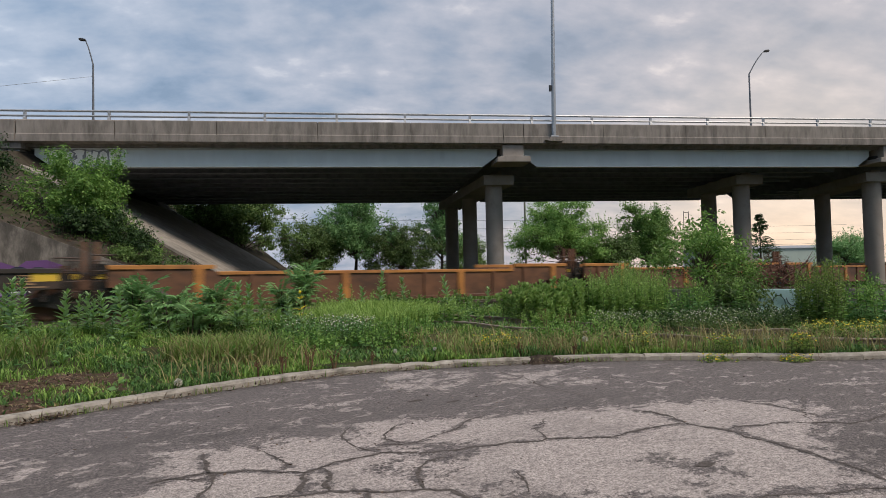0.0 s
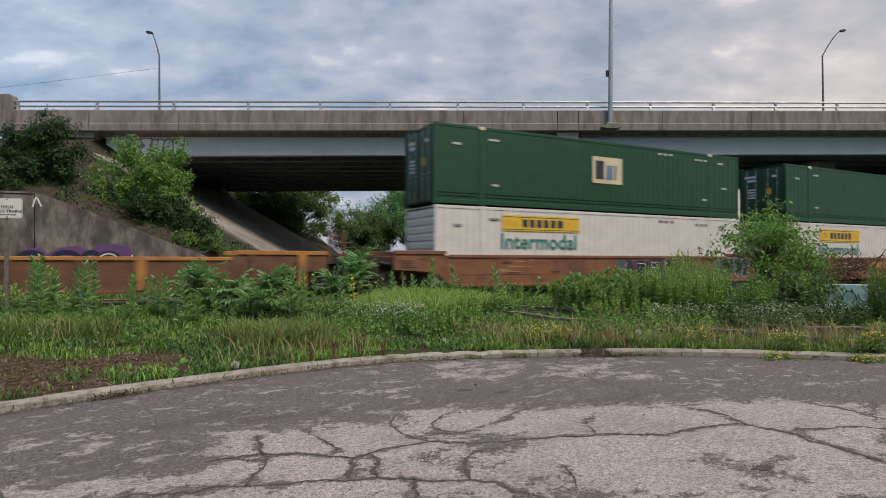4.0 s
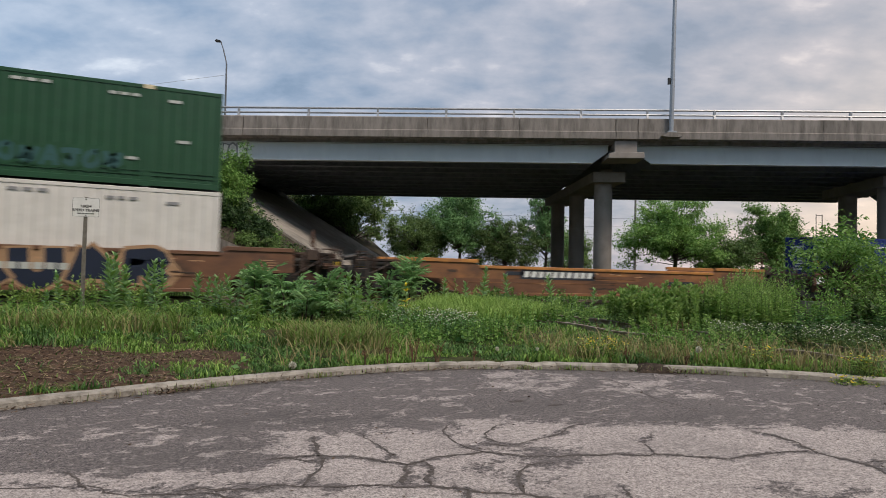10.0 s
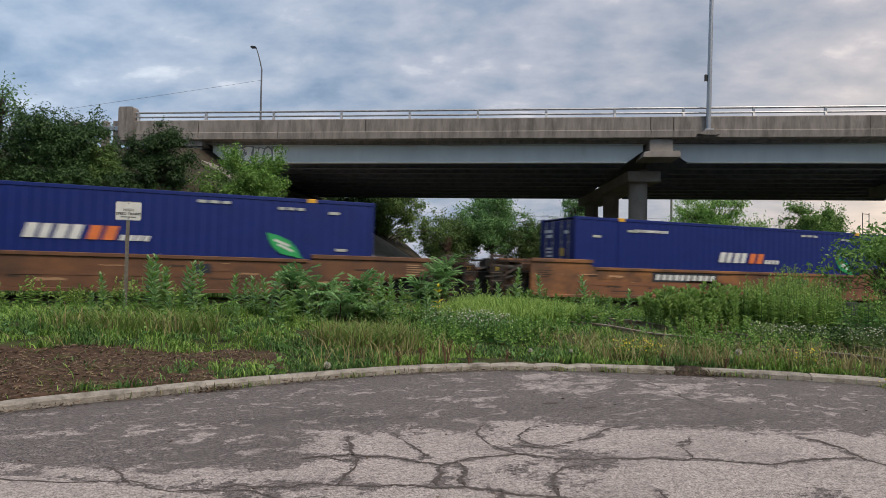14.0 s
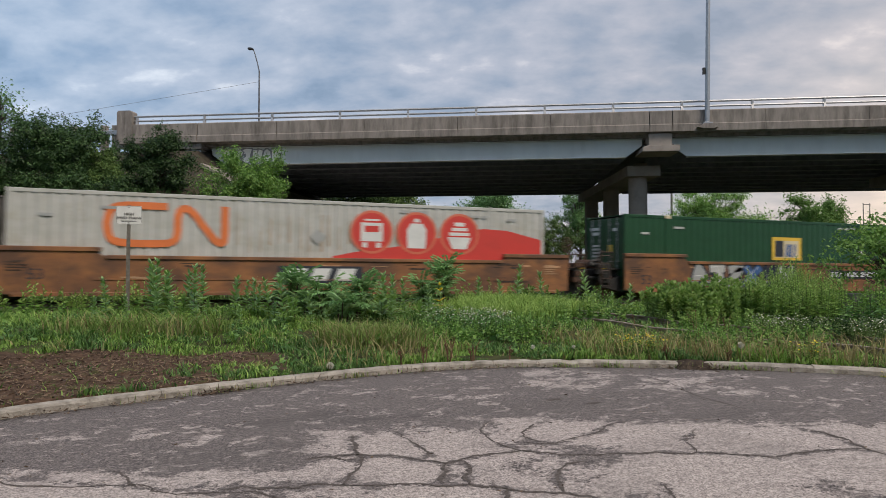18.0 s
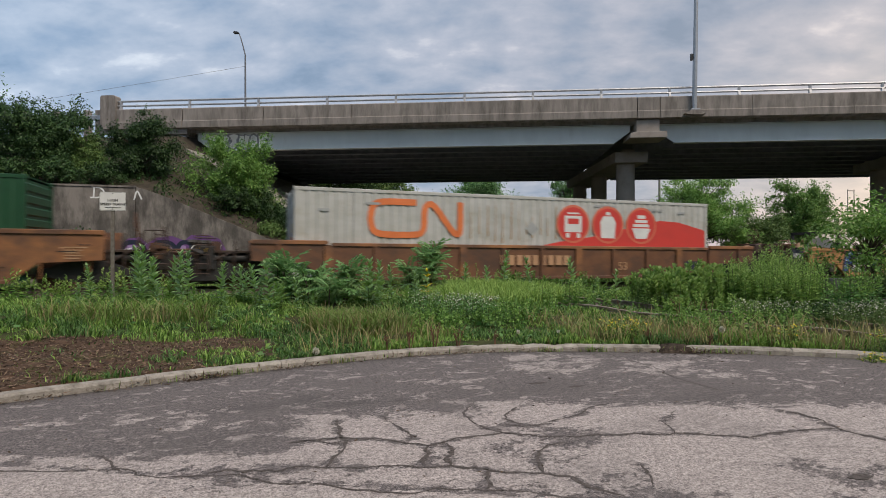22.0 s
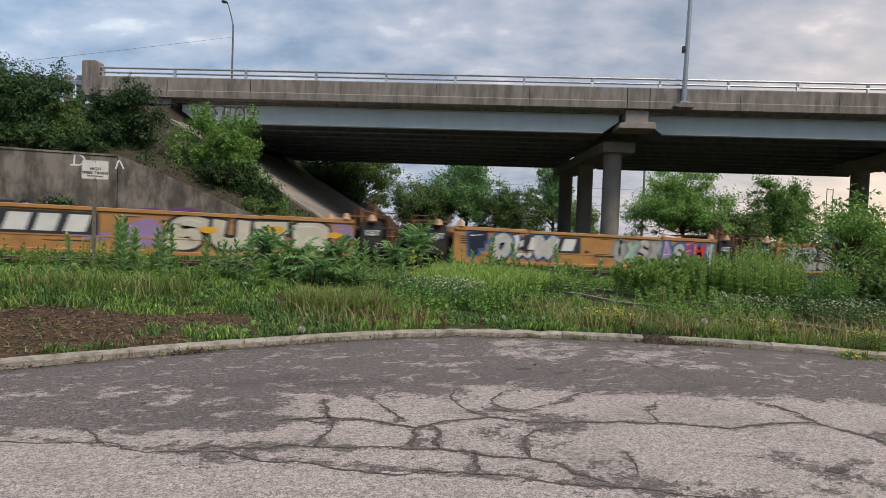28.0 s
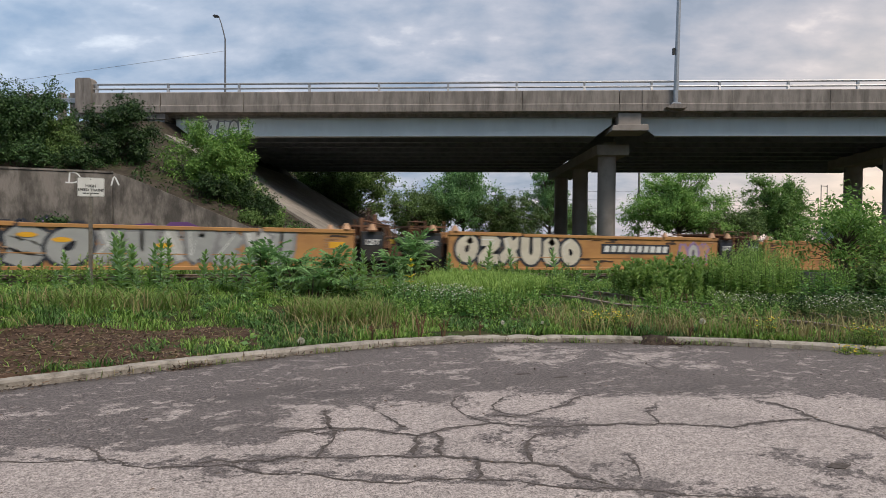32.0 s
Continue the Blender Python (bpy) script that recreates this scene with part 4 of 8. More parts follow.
for cx, cz, a0 in ((0.225, 0.17, 0), (-0.225, 0.17, 90), (-0.225, -0.17, 180), (0.225, -0.17, 270)):
    o += [(0.02 + cx + 0.035 * math.cos(radians(a0 + k)), sz + cz + 0.035 * math.sin(radians(a0 + k))) for k in (0, 30, 60, 90)]
plate = Mesh().prism(o, -0.012, -0.006).build("plate", M_WHITE, sign)
bord = Mesh()
for i in range(len(o)):
    a, b = Vector((*o[i], 0)), Vector((*o[(i + 1) % len(o)], 0))
    c = Vector((0.02, sz, 0))
    ia, ib2 = c + (a - c) * 0.955, c + (b - c) * 0.955
    oa, ob_ = c + (a - c) * 0.975, c + (b - c) * 0.975
    bord.add([(oa.x, -0.0135, oa.y), (ob_.x, -0.0135, ob_.y), (ib2.x, -0.0135, ib2.y), (ia.x, -0.0135, ia.y)], [(0, 1, 2, 3)])
bord.build("border", M_BLACK, sign)
for word, zz, size in (("HIGH", 0.02, 0.085), ("SPEED TRAINS", -0.065, 0.078), ("KEEP OFF THE TRACKS", -0.135, 0.03)):
    text_mesh(word, size, M_BLACK, sign, pose(0.02, -0.0145, sz + zz, 90, 0, 0), bold=0.002)
for zz in (0.17, -0.17):
    Mesh().tube((0.02, -0.018, sz + zz), (0.02, 0.03, sz + zz), 0.012, n=6).build("bolt", M_DARKSTEEL, sign)

# ---- the freight train ----
def paint(name, c, c2=None, rust=None, amount=0.75, low=0.52, high=0.68, scale=1.4, rough=0.55):
    return material(name, c, rough, color2=c2 or tuple(k * 0.85 for k in c), scale=2.5, stain=rust, stain_scale=scale, stain_low=low, stain_high=high, stain_amount=amount, stretch=(0.6, 1, 1.0), bump=0.12, bump_scale=12)


P_ORANGE = paint("faded_orange_car_paint", (0.33, 0.145, 0.055), (0.23, 0.10, 0.046), (0.10, 0.055, 0.038), amount=0.9, low=0.44, high=0.62, scale=1.1)
P_CHORD = paint("bright_orange_chord_paint", (0.50, 0.22, 0.055), (0.36, 0.15, 0.045), (0.16, 0.08, 0.045), amount=0.7, low=0.5, high=0.7)
P_SOOT = paint("sooty_black_car_paint", (0.045, 0.036, 0.032), (0.03, 0.025, 0.023), (0.10, 0.06, 0.045), amount=0.6)
P_RUSTRED = paint("rust_red_car_paint", (0.25, 0.108, 0.055), (0.18, 0.078, 0.045), (0.09, 0.052, 0.037))
P_BROWN = paint("rusty_brown_car_side", (0.185, 0.086, 0.046), (0.115, 0.056, 0.034), (0.045, 0.03, 0.024))
P_YELLOW = paint("bright_yellow_orange_car_paint", (0.47, 0.245, 0.085), (0.38, 0.19, 0.07), (0.18, 0.095, 0.055), amount=0.75, low=0.52, high=0.72)
P_GREEN = paint("dark_green_container_paint", (0.0155, 0.071, 0.031), (0.013, 0.059, 0.026), (0.026, 0.048, 0.030), amount=0.4, low=0.6, high=0.9, rough=0.45)
P_WHITE = paint("white_container_paint", (0.67, 0.645, 0.615), (0.60, 0.575, 0.545), (0.40, 0.31, 0.25), amount=0.5, low=0.64, high=0.85)
P_BLUE = paint("royal_blue_container_paint", (0.0035, 0.018, 0.16), (0.0035, 0.0155, 0.138), (0.010, 0.026, 0.12), amount=0.3, low=0.6, high=0.9, rough=0.5)
P_GREY = paint("dirty_grey_container_paint", (0.49, 0.49, 0.47), (0.42, 0.42, 0.39), (0.31, 0.26, 0.17), amount=0.6, low=0.55, high=0.75, scale=1.0)
P_RED = paint("red_panel_paint", (0.60, 0.05, 0.04), (0.55, 0.05, 0.04))
P_LOGO_ORANGE = paint("orange_logo_paint", (0.75, 0.20, 0.06))
P_LOGO_WHITE = paint("white_marking", (0.72, 0.73, 0.72))
P_LOGO_YELLOW = paint("yellow_panel", (0.75, 0.50, 0.06))
P_CREAM = paint("cream_panel", (0.66, 0.57, 0.38))
P_INK = paint("dark_ink", (0.03, 0.035, 0.05))
P_INKBLUE = paint("blue_ink", (0.05, 0.12, 0.30))
P_TEAL = paint("teal_lettering", (0.03, 0.22, 0.20))
P_LEAF = paint("leaf_green_paint", (0.03, 0.38, 0.12))
P_LILAC = paint("lilac_spray", (0.32, 0.22, 0.42))
P_SILVER = paint("silver_spray", (0.37, 0.38, 0.38), (0.31, 0.32, 0.32))
P_SPRAY = paint("pale_spray", (0.50, 0.50, 0.49), (0.42, 0.42, 0.41))
P_STENCIL = paint("faded_white_stencil", (0.48, 0.50, 0.48))
P_STENCIL_DARK = paint("faded_grey_stencil", (0.26, 0.26, 0.27))
P_PURPLE = paint("purple_spray", (0.14, 0.06, 0.20))
P_NAVY = paint("navy_spray", (0.011, 0.018, 0.042))
P_PINK = paint("magenta_spray", (0.45, 0.06, 0.16))
P_AMBER = paint("amber_tag", (0.80, 0.42, 0.03))
P_TAN = paint("tan_spray", (0.52, 0.30, 0.17))
P_STREAK = paint("rust_streak_stain", (0.40, 0.28, 0.17), (0.34, 0.22, 0.12))
P_TANK = paint("white_tank_paint", (0.62, 0.57, 0.49), (0.54, 0.48, 0.40), (0.34, 0.24, 0.16), amount=0.6, low=0.5, high=0.75)
P_OCHRE = paint("rusted_ochre_car_side", (0.19, 0.086, 0.042), (0.13, 0.06, 0.034), (0.075, 0.045, 0.033), amount=0.85, low=0.46, high=0.66)
P_SCRAPE = paint("dark_scrape", (0.07, 0.042, 0.03), (0.045, 0.03, 0.024))
P_DUST = paint("pale_dusty_scrape", (0.42, 0.27, 0.16), (0.34, 0.2, 0.11))
P_DUSK = paint("dusky_rose_spray", (0.17, 0.065, 0.10))
P_GRIME = paint("grimy_rusted_steel", (0.075, 0.045, 0.033), (0.045, 0.03, 0.024))
P_MINT = paint("mint_spray", (0.30, 0.46, 0.38))
P_CREAMSPRAY = paint("cream_spray", (0.62, 0.58, 0.48), (0.52, 0.48, 0.40))
P_PALEYELLOW = paint("washed_yellow_panel", (0.55, 0.49, 0.20), (0.47, 0.42, 0.18))
P_DULLTEAL = paint("dull_teal_lettering", (0.04, 0.12, 0.13))
P_GREENTAG = paint("faded_blue_tag", (0.028, 0.095, 0.095))
P_BRIGHT = paint("bright_white_spray", (0.86, 0.85, 0.80), (0.80, 0.79, 0.74))
P_RIM = paint("pale_red_rim", (0.66, 0.17, 0.10))

MOVERS = []           # (thing, place along the train)
A0, A1, A2 = 12.013, -0.101458, 0.000618649


def gone(t):
    """How far the train has gone by t seconds; it is slowing down."""
    return A0 * t + A1 * t * t + A2 * t ** 3


def train_pose(u, t, lift=0.0, y=0.0):
    x = u - gone(t)
    return pose(x, TRACK_Y + y, RAIL_Z - GRADE * x + lift, 0, math.degrees(math.atan(GRADE)), 0)


def bars(parent, x0, x1, z0, z1, mat, y, n, name="lettering_bar", seed=0, slant=0.0):
    """A line of unreadable or withheld lettering, as plain bars."""
    r = random.Random(seed)
    w = (x1 - x0) / n
    for i in range(n):
        a = x0 + i * w + w * (0.1 if n > 1 else 0)
        b = x0 + (i + 1) * w - w * (r.uniform(0.12, 0.25) if n > 1 else 0)
        Mesh().prism([(a, z0), (b, z0), (b + slant, z1), (a + slant, z1)], y - 0.002, y).build(name, mat, parent)


def panel(parent, outline, mat, y, name="painted_panel", t=0.004):
    return Mesh().prism(outline, y - t, y).build(name, mat, parent)


def ring(cx, cz, rx, rz, n=24, a0=0, a1=360):
    return [(cx + rx * math.cos(radians(a0 + (a1 - a0) * i / n)), cz + rz * math.sin(radians(a0 + (a1 - a0) * i / n))) for i in range(n + (a1 - a0 < 360))]


# strokes of sprayed shapes, in a unit square
STROKES = {
    "hook": [[(0.05, 0.93), (0.5, 0.97), (0.95, 0.93)], [(0.62, 0.95), (0.62, 0.3), (0.42, 0.04), (0.1, 0.22)]],
    "peak": [[(0.04, 0.04), (0.22, 0.5), (0.42, 0.96)], [(0.42, 0.96), (0.68, 0.6), (0.94, 0.04)], [(0.24, 0.36), (0.74, 0.34)]],
    "snake": [[(0.92, 0.82), (0.55, 0.97), (0.14, 0.8), (0.3, 0.56), (0.72, 0.46), (0.88, 0.2), (0.5, 0.03), (0.08, 0.16)]],
    "loop": [[(0.55, 0.97), (0.15, 0.75), (0.12, 0.3), (0.48, 0.03), (0.86, 0.3), (0.86, 0.74), (0.62, 0.96)]],
    "fork": [[(0.5, 0.04), (0.52, 0.5)], [(0.08, 0.95), (0.3, 0.66), (0.52, 0.5), (0.75, 0.7), (0.95, 0.96)]],
    "zig": [[(0.06, 0.9), (0.9, 0.93), (0.5, 0.5), (0.1, 0.08), (0.95, 0.07)]],
    "comb": [[(0.14, 0.04), (0.12, 0.95)], [(0.12, 0.9), (0.88, 0.95)], [(0.14, 0.5), (0.74, 0.52)]],
    "cup": [[(0.1, 0.95), (0.13, 0.3), (0.5, 0.04), (0.86, 0.3), (0.9, 0.95)]],
    "cross": [[(0.06, 0.05), (0.5, 0.52), (0.94, 0.95)], [(0.1, 0.95), (0.5, 0.5), (0.95, 0.04)]],
    "bowl": [[(0.14, 0.04), (0.12, 0.95)], [(0.14, 0.93), (0.7, 0.92), (0.84, 0.7), (0.6, 0.5), (0.16, 0.48)], [(0.5, 0.48), (0.92, 0.04)]],
    "wave": [[(0.06, 0.95), (0.2, 0.1), (0.42, 0.6), (0.52, 0.6), (0.74, 0.08), (0.95, 0.95)]],
}


def strip(m, pts, wide, y, smooth=True, taper=0.0):
    """A ribbon of one width along points (x, z), facing the viewer."""
    line = smooth_line(pts, 0.09) if smooth and len(pts) > 2 else np.array(pts, float)
    d = np.gradient(line, axis=0)
    d /= np.maximum(np.linalg.norm(d, axis=1), 1e-6)[:, None]
    q = np.stack([-d[:, 1], d[:, 0]], 1) * wide / 2
    line[0] -= d[0] * wide * 0.3
    line[-1] += d[-1] * wide * 0.3
    if taper:
        q *= np.linspace(1, 1 - taper, len(line))[:, None]
    v = []
    for c, o in zip(line, q):
        v += [(c[0] + o[0], y, c[1] + o[1]), (c[0] - o[0], y, c[1] - o[1])]
    m.add(v, [(2 * i, 2 * i + 1, 2 * i + 3, 2 * i + 2) for i in range(len(line) - 1)])
    return m


def graffiti(parent, x0, x1, z0, z1, fills, ink, y, n, seed, fat=0.78, kinds=None):
    """Sprayed shapes side by side, each of a few broad strokes: a dark rim, a paler filling, and highlights on it."""
    r = random.Random(seed)
    w, h = (x1 - x0) / n, z1 - z0
    names = sorted(STROKES)
    last = ""
    for i in range(n):
        kind = kinds[i % len(kinds)] if kinds else r.choice([k for k in names if k != last])
        last = kind
        gw, gh = w * r.uniform(0.98, 1.1), h * r.uniform(0.86, 1.0)
        gx, gz = x0 + (i + 0.5) * w - gw / 2, z0 + (h - gh) * r.uniform(0.0, 1.0)
        wide = min(0.30 * h, 0.36 * w) * (0.75 + 0.32 * fat)
        slant = r.uniform(-0.10, 0.22) * h
        put = lambda a, b: (gx + wide * 0.4 + a * (gw - wide * 0.8) + slant * (b - 0.5), gz + wide * 0.4 + b * (gh - wide * 0.8))
        lines = [[put(a + r.uniform(-0.05, 0.05), b + r.uniform(-0.04, 0.04)) for a, b in st] for st in STROKES[kind]]
        yy = y - 0.0015 - 0.0062 * (i % 2)
        rim, fill, shine = Mesh(), Mesh(), Mesh()
        for j, ln_ in enumerate(lines):
            strip(rim, ln_, wide + 0.20, yy - 0.0004 * j)
            strip(fill, ln_, wide, yy - 0.0026 - 0.0004 * j)
            if 0.8 <= fat <= 1.3 and r.random() < 0.7:
                c, dx = ln_[:3], -wide * 0.22
                strip(shine, [(a + dx, b + wide * 0.16) for a, b in c], wide * 0.13, yy - 0.0042 - 0.0003 * j, taper=0.6)
        base = rim.build("graffiti_shape", ink, parent, "sprayed shape with a dark rim")
        fill.build("graffiti_filling", fills[i % len(fills)], base)
        if shine.v:
            shine.build("graffiti_highlight", P_LOGO_WHITE, base)


def scuffs(parent, x0, x1, z0, z1, mats, y, n, seed, long=0.7):
    """Scraped and overpainted spots along a car's side, lying and ragged."""
    r = random.Random(seed)
    for i in range(n):
        a, z = r.uniform(x0, x1 - 0.3), r.uniform(z0, z1)
        w, h = r.uniform(0.15, long), r.uniform(0.015, 0.07)
        up = [(a + w * k / 5, z + h * r.uniform(0.3, 1.0)) for k in range(6)]
        dn = [(a + w * k / 5, z - h * r.uniform(0.0, 0.7)) for k in range(5, -1, -1)]
        Mesh().prism(up + dn, y - 0.0020, y - 0.0006).build("scuff", r.choice(mats), parent)


def side_stencils(parent, x0, z0, n, mat, y, seed):
    """A small block of lines of data too fine to read."""
    r = random.Random(seed)
    for i in range(n):
        Mesh().box(x0, x0 + r.uniform(0.35, 0.62), y - 0.003, y - 0.001, z0 + i * 0.075, z0 + i * 0.075 + 0.032).build("stencil_line", mat, parent)


# one wheelset and truck, shared by all cars
def truck_meshes():
    t = new("truck")
    side = Mesh().prism([(-1.25, 0.42), (-1.25, 0.62), (-0.95, 0.66), (-0.5, 0.86), (0.5, 0.86), (0.95, 0.66), (1.25, 0.62), (1.25, 0.42), (0.95, 0.4), (0.45, 0.26), (-0.45, 0.26), (-0.95, 0.4)], -0.07, 0.07)
    bol = Mesh().box(-0.22, 0.22, -1.0, 1.0, 0.55, 0.86, c=0.03)
    wheel = Mesh()
    prof = [(0.0, 0.12), (0.42, 0.12), (0.46, 0.10), (0.47, 0.0), (0.50, -0.03), (0.50, -0.06), (0.0, -0.06)]
    n = 24
    v = []
    for rr, yy in prof:
        v += [(rr * math.cos(2 * math.pi * i / n), yy, rr * math.sin(2 * math.pi * i / n)) for i in range(n)]
    f = []
    for k in range(len(prof) - 1):
        f += [(k * n + i, k * n + (i + 1) % n, (k + 1) * n + (i + 1) % n, (k + 1) * n + i) for i in range(n)]
    wheel.add(v, f)
    axle = Mesh().tube((0, -1.0, 0), (0, 1.0, 0), 0.08, n=10)
    spring = Mesh()
    for k in (-0.13, 0, 0.13):
        spring.tube((k, 0, 0.3), (k, 0, 0.55), 0.05, n=8)
    made = []
    for yy in (-1.0, 1.0):
        made.append(side.build("side_frame", M_DARKSTEEL, t, at=pose(0, yy, 0), bevel=0.02))
        made.append(spring.build("springs", M_DARKSTEEL, t, at=pose(0, yy, 0)))
    bol.build("bolster", M_DARKSTEEL, t)
    for x in (-0.88, 0.88):
        for yy, flip in ((-0.7535, 180), (0.7535, 0)):
            wheel.build("wheel", M_RUST, t, at=pose(x, yy, 0.47, 0, 0, flip))
        axle.build("axle", M_DARKSTEEL, t, at=pose(x, 0, 0.47))
    return t


TRUCK = truck_meshes()


def add_truck(car, x):
    t = copy_thing(TRUCK, pose(x, 0, 0))
    t.parent = car
    return t


def well_car(u0, u1, style, label, top=1.45, end_top=1.72, end_len=2.7, ribs=False, chord=None, lead=1.2, tail=1.2, trucks=(True, True), cones=False, posts=False, lower=None, square=(False, False), low=()):
    """A well car: two side sills, a floor between, bulkheads, end platforms, and a truck at either end."""
    ln = u1 - u0
    car = thing("well_car", train_pose(u0, 0), label, "rail car", "cars of the freight train")
    MOVERS.append((car, u0, 0.0, 0.0))
    mat, chord = style, chord or style
    for sgn, nm in ((-1, "side_sill"), (1, "side_sill")):
        y0, y1 = (-1.42, -1.32) if sgn < 0 else (1.32, 1.42)
        m = Mesh()
        foot = [(0.0, 0.34), (0.5, 0.30)] if square[0] else [(0.0, 0.88), (1.55, 0.80), (2.25, 0.26)]
        foot += [(ln - 0.5, 0.30), (ln, 0.34)] if square[1] else [(ln - 2.25, 0.26), (ln - 1.55, 0.80), (ln, 0.88)]
        m.prism(foot + [(ln, end_top - 0.12), (ln - end_len, end_top - 0.12), (ln - end_len - 0.25, top - 0.1), (end_len + 0.25, top - 0.1), (end_len, end_top - 0.12),
                 (0, end_top - 0.12)], y0, y1)
        m.build(nm, mat, car, bevel=0.012 if not ribs else 0.0)
        c = Mesh()
        yo = y0 - 0.04 if sgn < 0 else y0
        yi = y1 if sgn < 0 else y1 + 0.04
        c.box(end_len + 0.2, ln - end_len - 0.2, yo, yi + 0.0, top - 0.1, top, c=0.012)
        c.box(0, end_len + 0.1, yo, yi, end_top - 0.12, end_top, c=0.012)
        c.box(ln - end_len - 0.1, ln, yo, yi, end_top - 0.12, end_top, c=0.012)
        c.build("top_chord", chord, car)
        b = Mesh().box(0.4 if square[0] else 2.2, ln - (0.4 if square[1] else 2.2), yo + 0.005, yi, 0.26, 0.36, c=0.012)
        b.build("bottom_chord", mat, car)
        if ribs:
            k = int((ln - 1.6) / 1.42)
            for i in range(k + 1):
                x = 0.8 + (ln - 1.6) * i / k
                zt = top - 0.1 if end_len < x < ln - end_len else end_top - 0.12
                hw_ = 0.13 if i % 3 == 1 else 0.06
                Mesh().box(x - hw_, x + hw_, yo - 0.03, y0 + 0.01 if sgn < 0 else yi + 0.03, 0.36, zt).build("rib", chord if i % 3 == 1 else mat, car)
        else:
            k = int((ln - 3) / 2.4)
            for i in range(k + 1):
                x = 1.5 + (ln - 3) * i / max(k, 1)
                Mesh().box(x - 0.02, x + 0.02, (y0 - 0.006) if sgn < 0 else y1, y0 if sgn < 0 else y1 + 0.006, 0.37, top - 0.12).build("weld_seam", mat, car)
    if lower:
        q = Mesh()
        q.prism([(2.35, 0.37), (ln - 2.35, 0.37), (ln - 1.75, 0.84), (1.75, 0.84)], -1.4265, -1.4205)
        q.build("lower_side_plate", lower, car)
        r_ = random.Random(int(u0))
        for i in range(5):
            x = r_.uniform(2.5, ln - 4)
            w_, z_, h_ = r_.uniform(0.5, 2.2), r_.uniform(0.5, 1.0), r_.uniform(0.1, 0.28)
            Mesh().prism([(x, z_), (x + w_, z_ + r_.uniform(-0.03, 0.03)), (x + w_ * 0.95, z_ + h_), (x + 0.1, z_ + h_ * 0.9)], -1.4300, -1.4270).build("overpainted_patch", r_.choice((P_BROWN, P_INK, P_RUSTRED)), car)
    beam = None
    for i in range(9):
        x = 2.4 + (ln - 4.8) * i / 8
        if beam is None:
            beam = Mesh().box(-0.12, 0.12, -1.32, 1.32, 0.27, 0.36, c=0.01).build("floor_beam", M_RUST, car, at=pose(x, 0, 0))
        else:
            share("floor_beam", beam.data, car, pose(x, 0, 0))
    for x in (0.35, ln - 0.47):
        Mesh().box(x, x + 0.12, -1.32, 1.32, 0.55, end_top - 0.2, c=0.02).build("bulkhead", mat, car)
    # end platforms with draft sill, ladder and hand brake
    for x0, x1, sgn in ((-lead, 0.35, -1), (ln - 0.35, ln + tail, 1)):
        p = Mesh().box(x0, x1, -0.28, 0.28, 0.72, 1.08, c=0.03)
        p.build("draft_sill", M_RUST, car)
        Mesh().box(min(x0 + 0.2, x1 - 0.4), x1 if sgn < 0 else x1 - 0.3, -1.05, 1.05, 1.10, 1.15).build("end_platform", M_DARKSTEEL, car)
        xe = x0 + 0.25 if sgn < 0 else x1 - 0.25
        Mesh().tube((xe - 0.25 * -sgn, 0, 0.85), (xe + 0.35 * sgn, 0, 0.85), 0.09, n=8).build("coupler", M_DARKSTEEL, car)
        m = Mesh()
        for yy in (-1.2, -0.85):
            m.tube((xe, yy, 0.45), (xe, yy, end_top + 0.15), 0.018, n=6)
        for i in range(4):
            m.tube((xe, -1.2, 0.6 + i * 0.32), (xe, -0.85, 0.6 + i * 0.32), 0.014, n=6)
        m.build("ladder", mat if cones else P_GRIME, car)
        # side ladder, frame and shade block, bent handrail, drooping hose and a yellow tag
        lx = xe - 0.2 if sgn > 0 else xe - 0.1
        lad = Mesh()
        for xx in (lx, lx + 0.36):
            lad.tube((xx, -1.30, 0.42), (xx, -1.30, end_top + 0.12), 0.02, n=6)
        for i in range(5):
            lad.tube((lx, -1.30, 0.5 + i * 0.28), (lx + 0.36, -1.30, 0.5 + i * 0.28), 0.016, n=6)
        lad.build("side_ladder", P_OCHRE if cones else P_GRIME, car)
        # solid dark box: the frame together with the shade between the cars
        Mesh().box(x0 + 0.04, x1 - 0.02, -0.86, 0.86, 0.17, 1.09, c=0.02).build("cross_frame", M_DARKSTEEL, car)
        long_end = (lead if sgn < 0 else tail) >= 1.4
        gear_mat = P_OCHRE if cones else P_GRIME
        if long_end:
            # crossover platform on brackets, over a deep sill with a hanging cylinder
            deck_z = end_top + 0.10 if cones else 1.12 if sgn in low else end_top - 0.16
            Mesh().box(x0 + 0.3, x1 - 0.3, -1.12, 1.12, deck_z, deck_z + 0.06).build("crossover_platform", gear_mat, car)
            Mesh().box(x0 + 0.45, x1 - 0.35, -0.7, 0.7, 0.9, deck_z - 0.01, c=0.03).build("deep_sill", gear_mat, car)
            cy = 0.95 if sgn in low else 1.25
            Mesh().tube((x0 + 0.35, -0.95, cy), (x1 - 0.5, -0.95, cy), 0.13, n=12).build("brake_cylinder", M_DARKSTEEL, car, smooth=True)
            for gx in np.linspace(x0 + 0.4, x1 - 0.45, 4):
                Mesh().path([Vector((gx, -1.1, 0.7)), Vector((gx + 0.06, -1.12, end_top - 0.1)), Vector((gx + 0.02, -1.12, end_top + ((0.35 if int(gx * 10) % 2 else 0.1) if cones else -0.04)))], [0.035, 0.03, 0.03], 5).build("bracket_post", gear_mat, car)
            Mesh().tube((x0 + 0.4, -1.13, 0.78), (x1 - 0.5, -1.13, end_top - 0.2), 0.022, n=5).build("brake_rod", gear_mat, car)
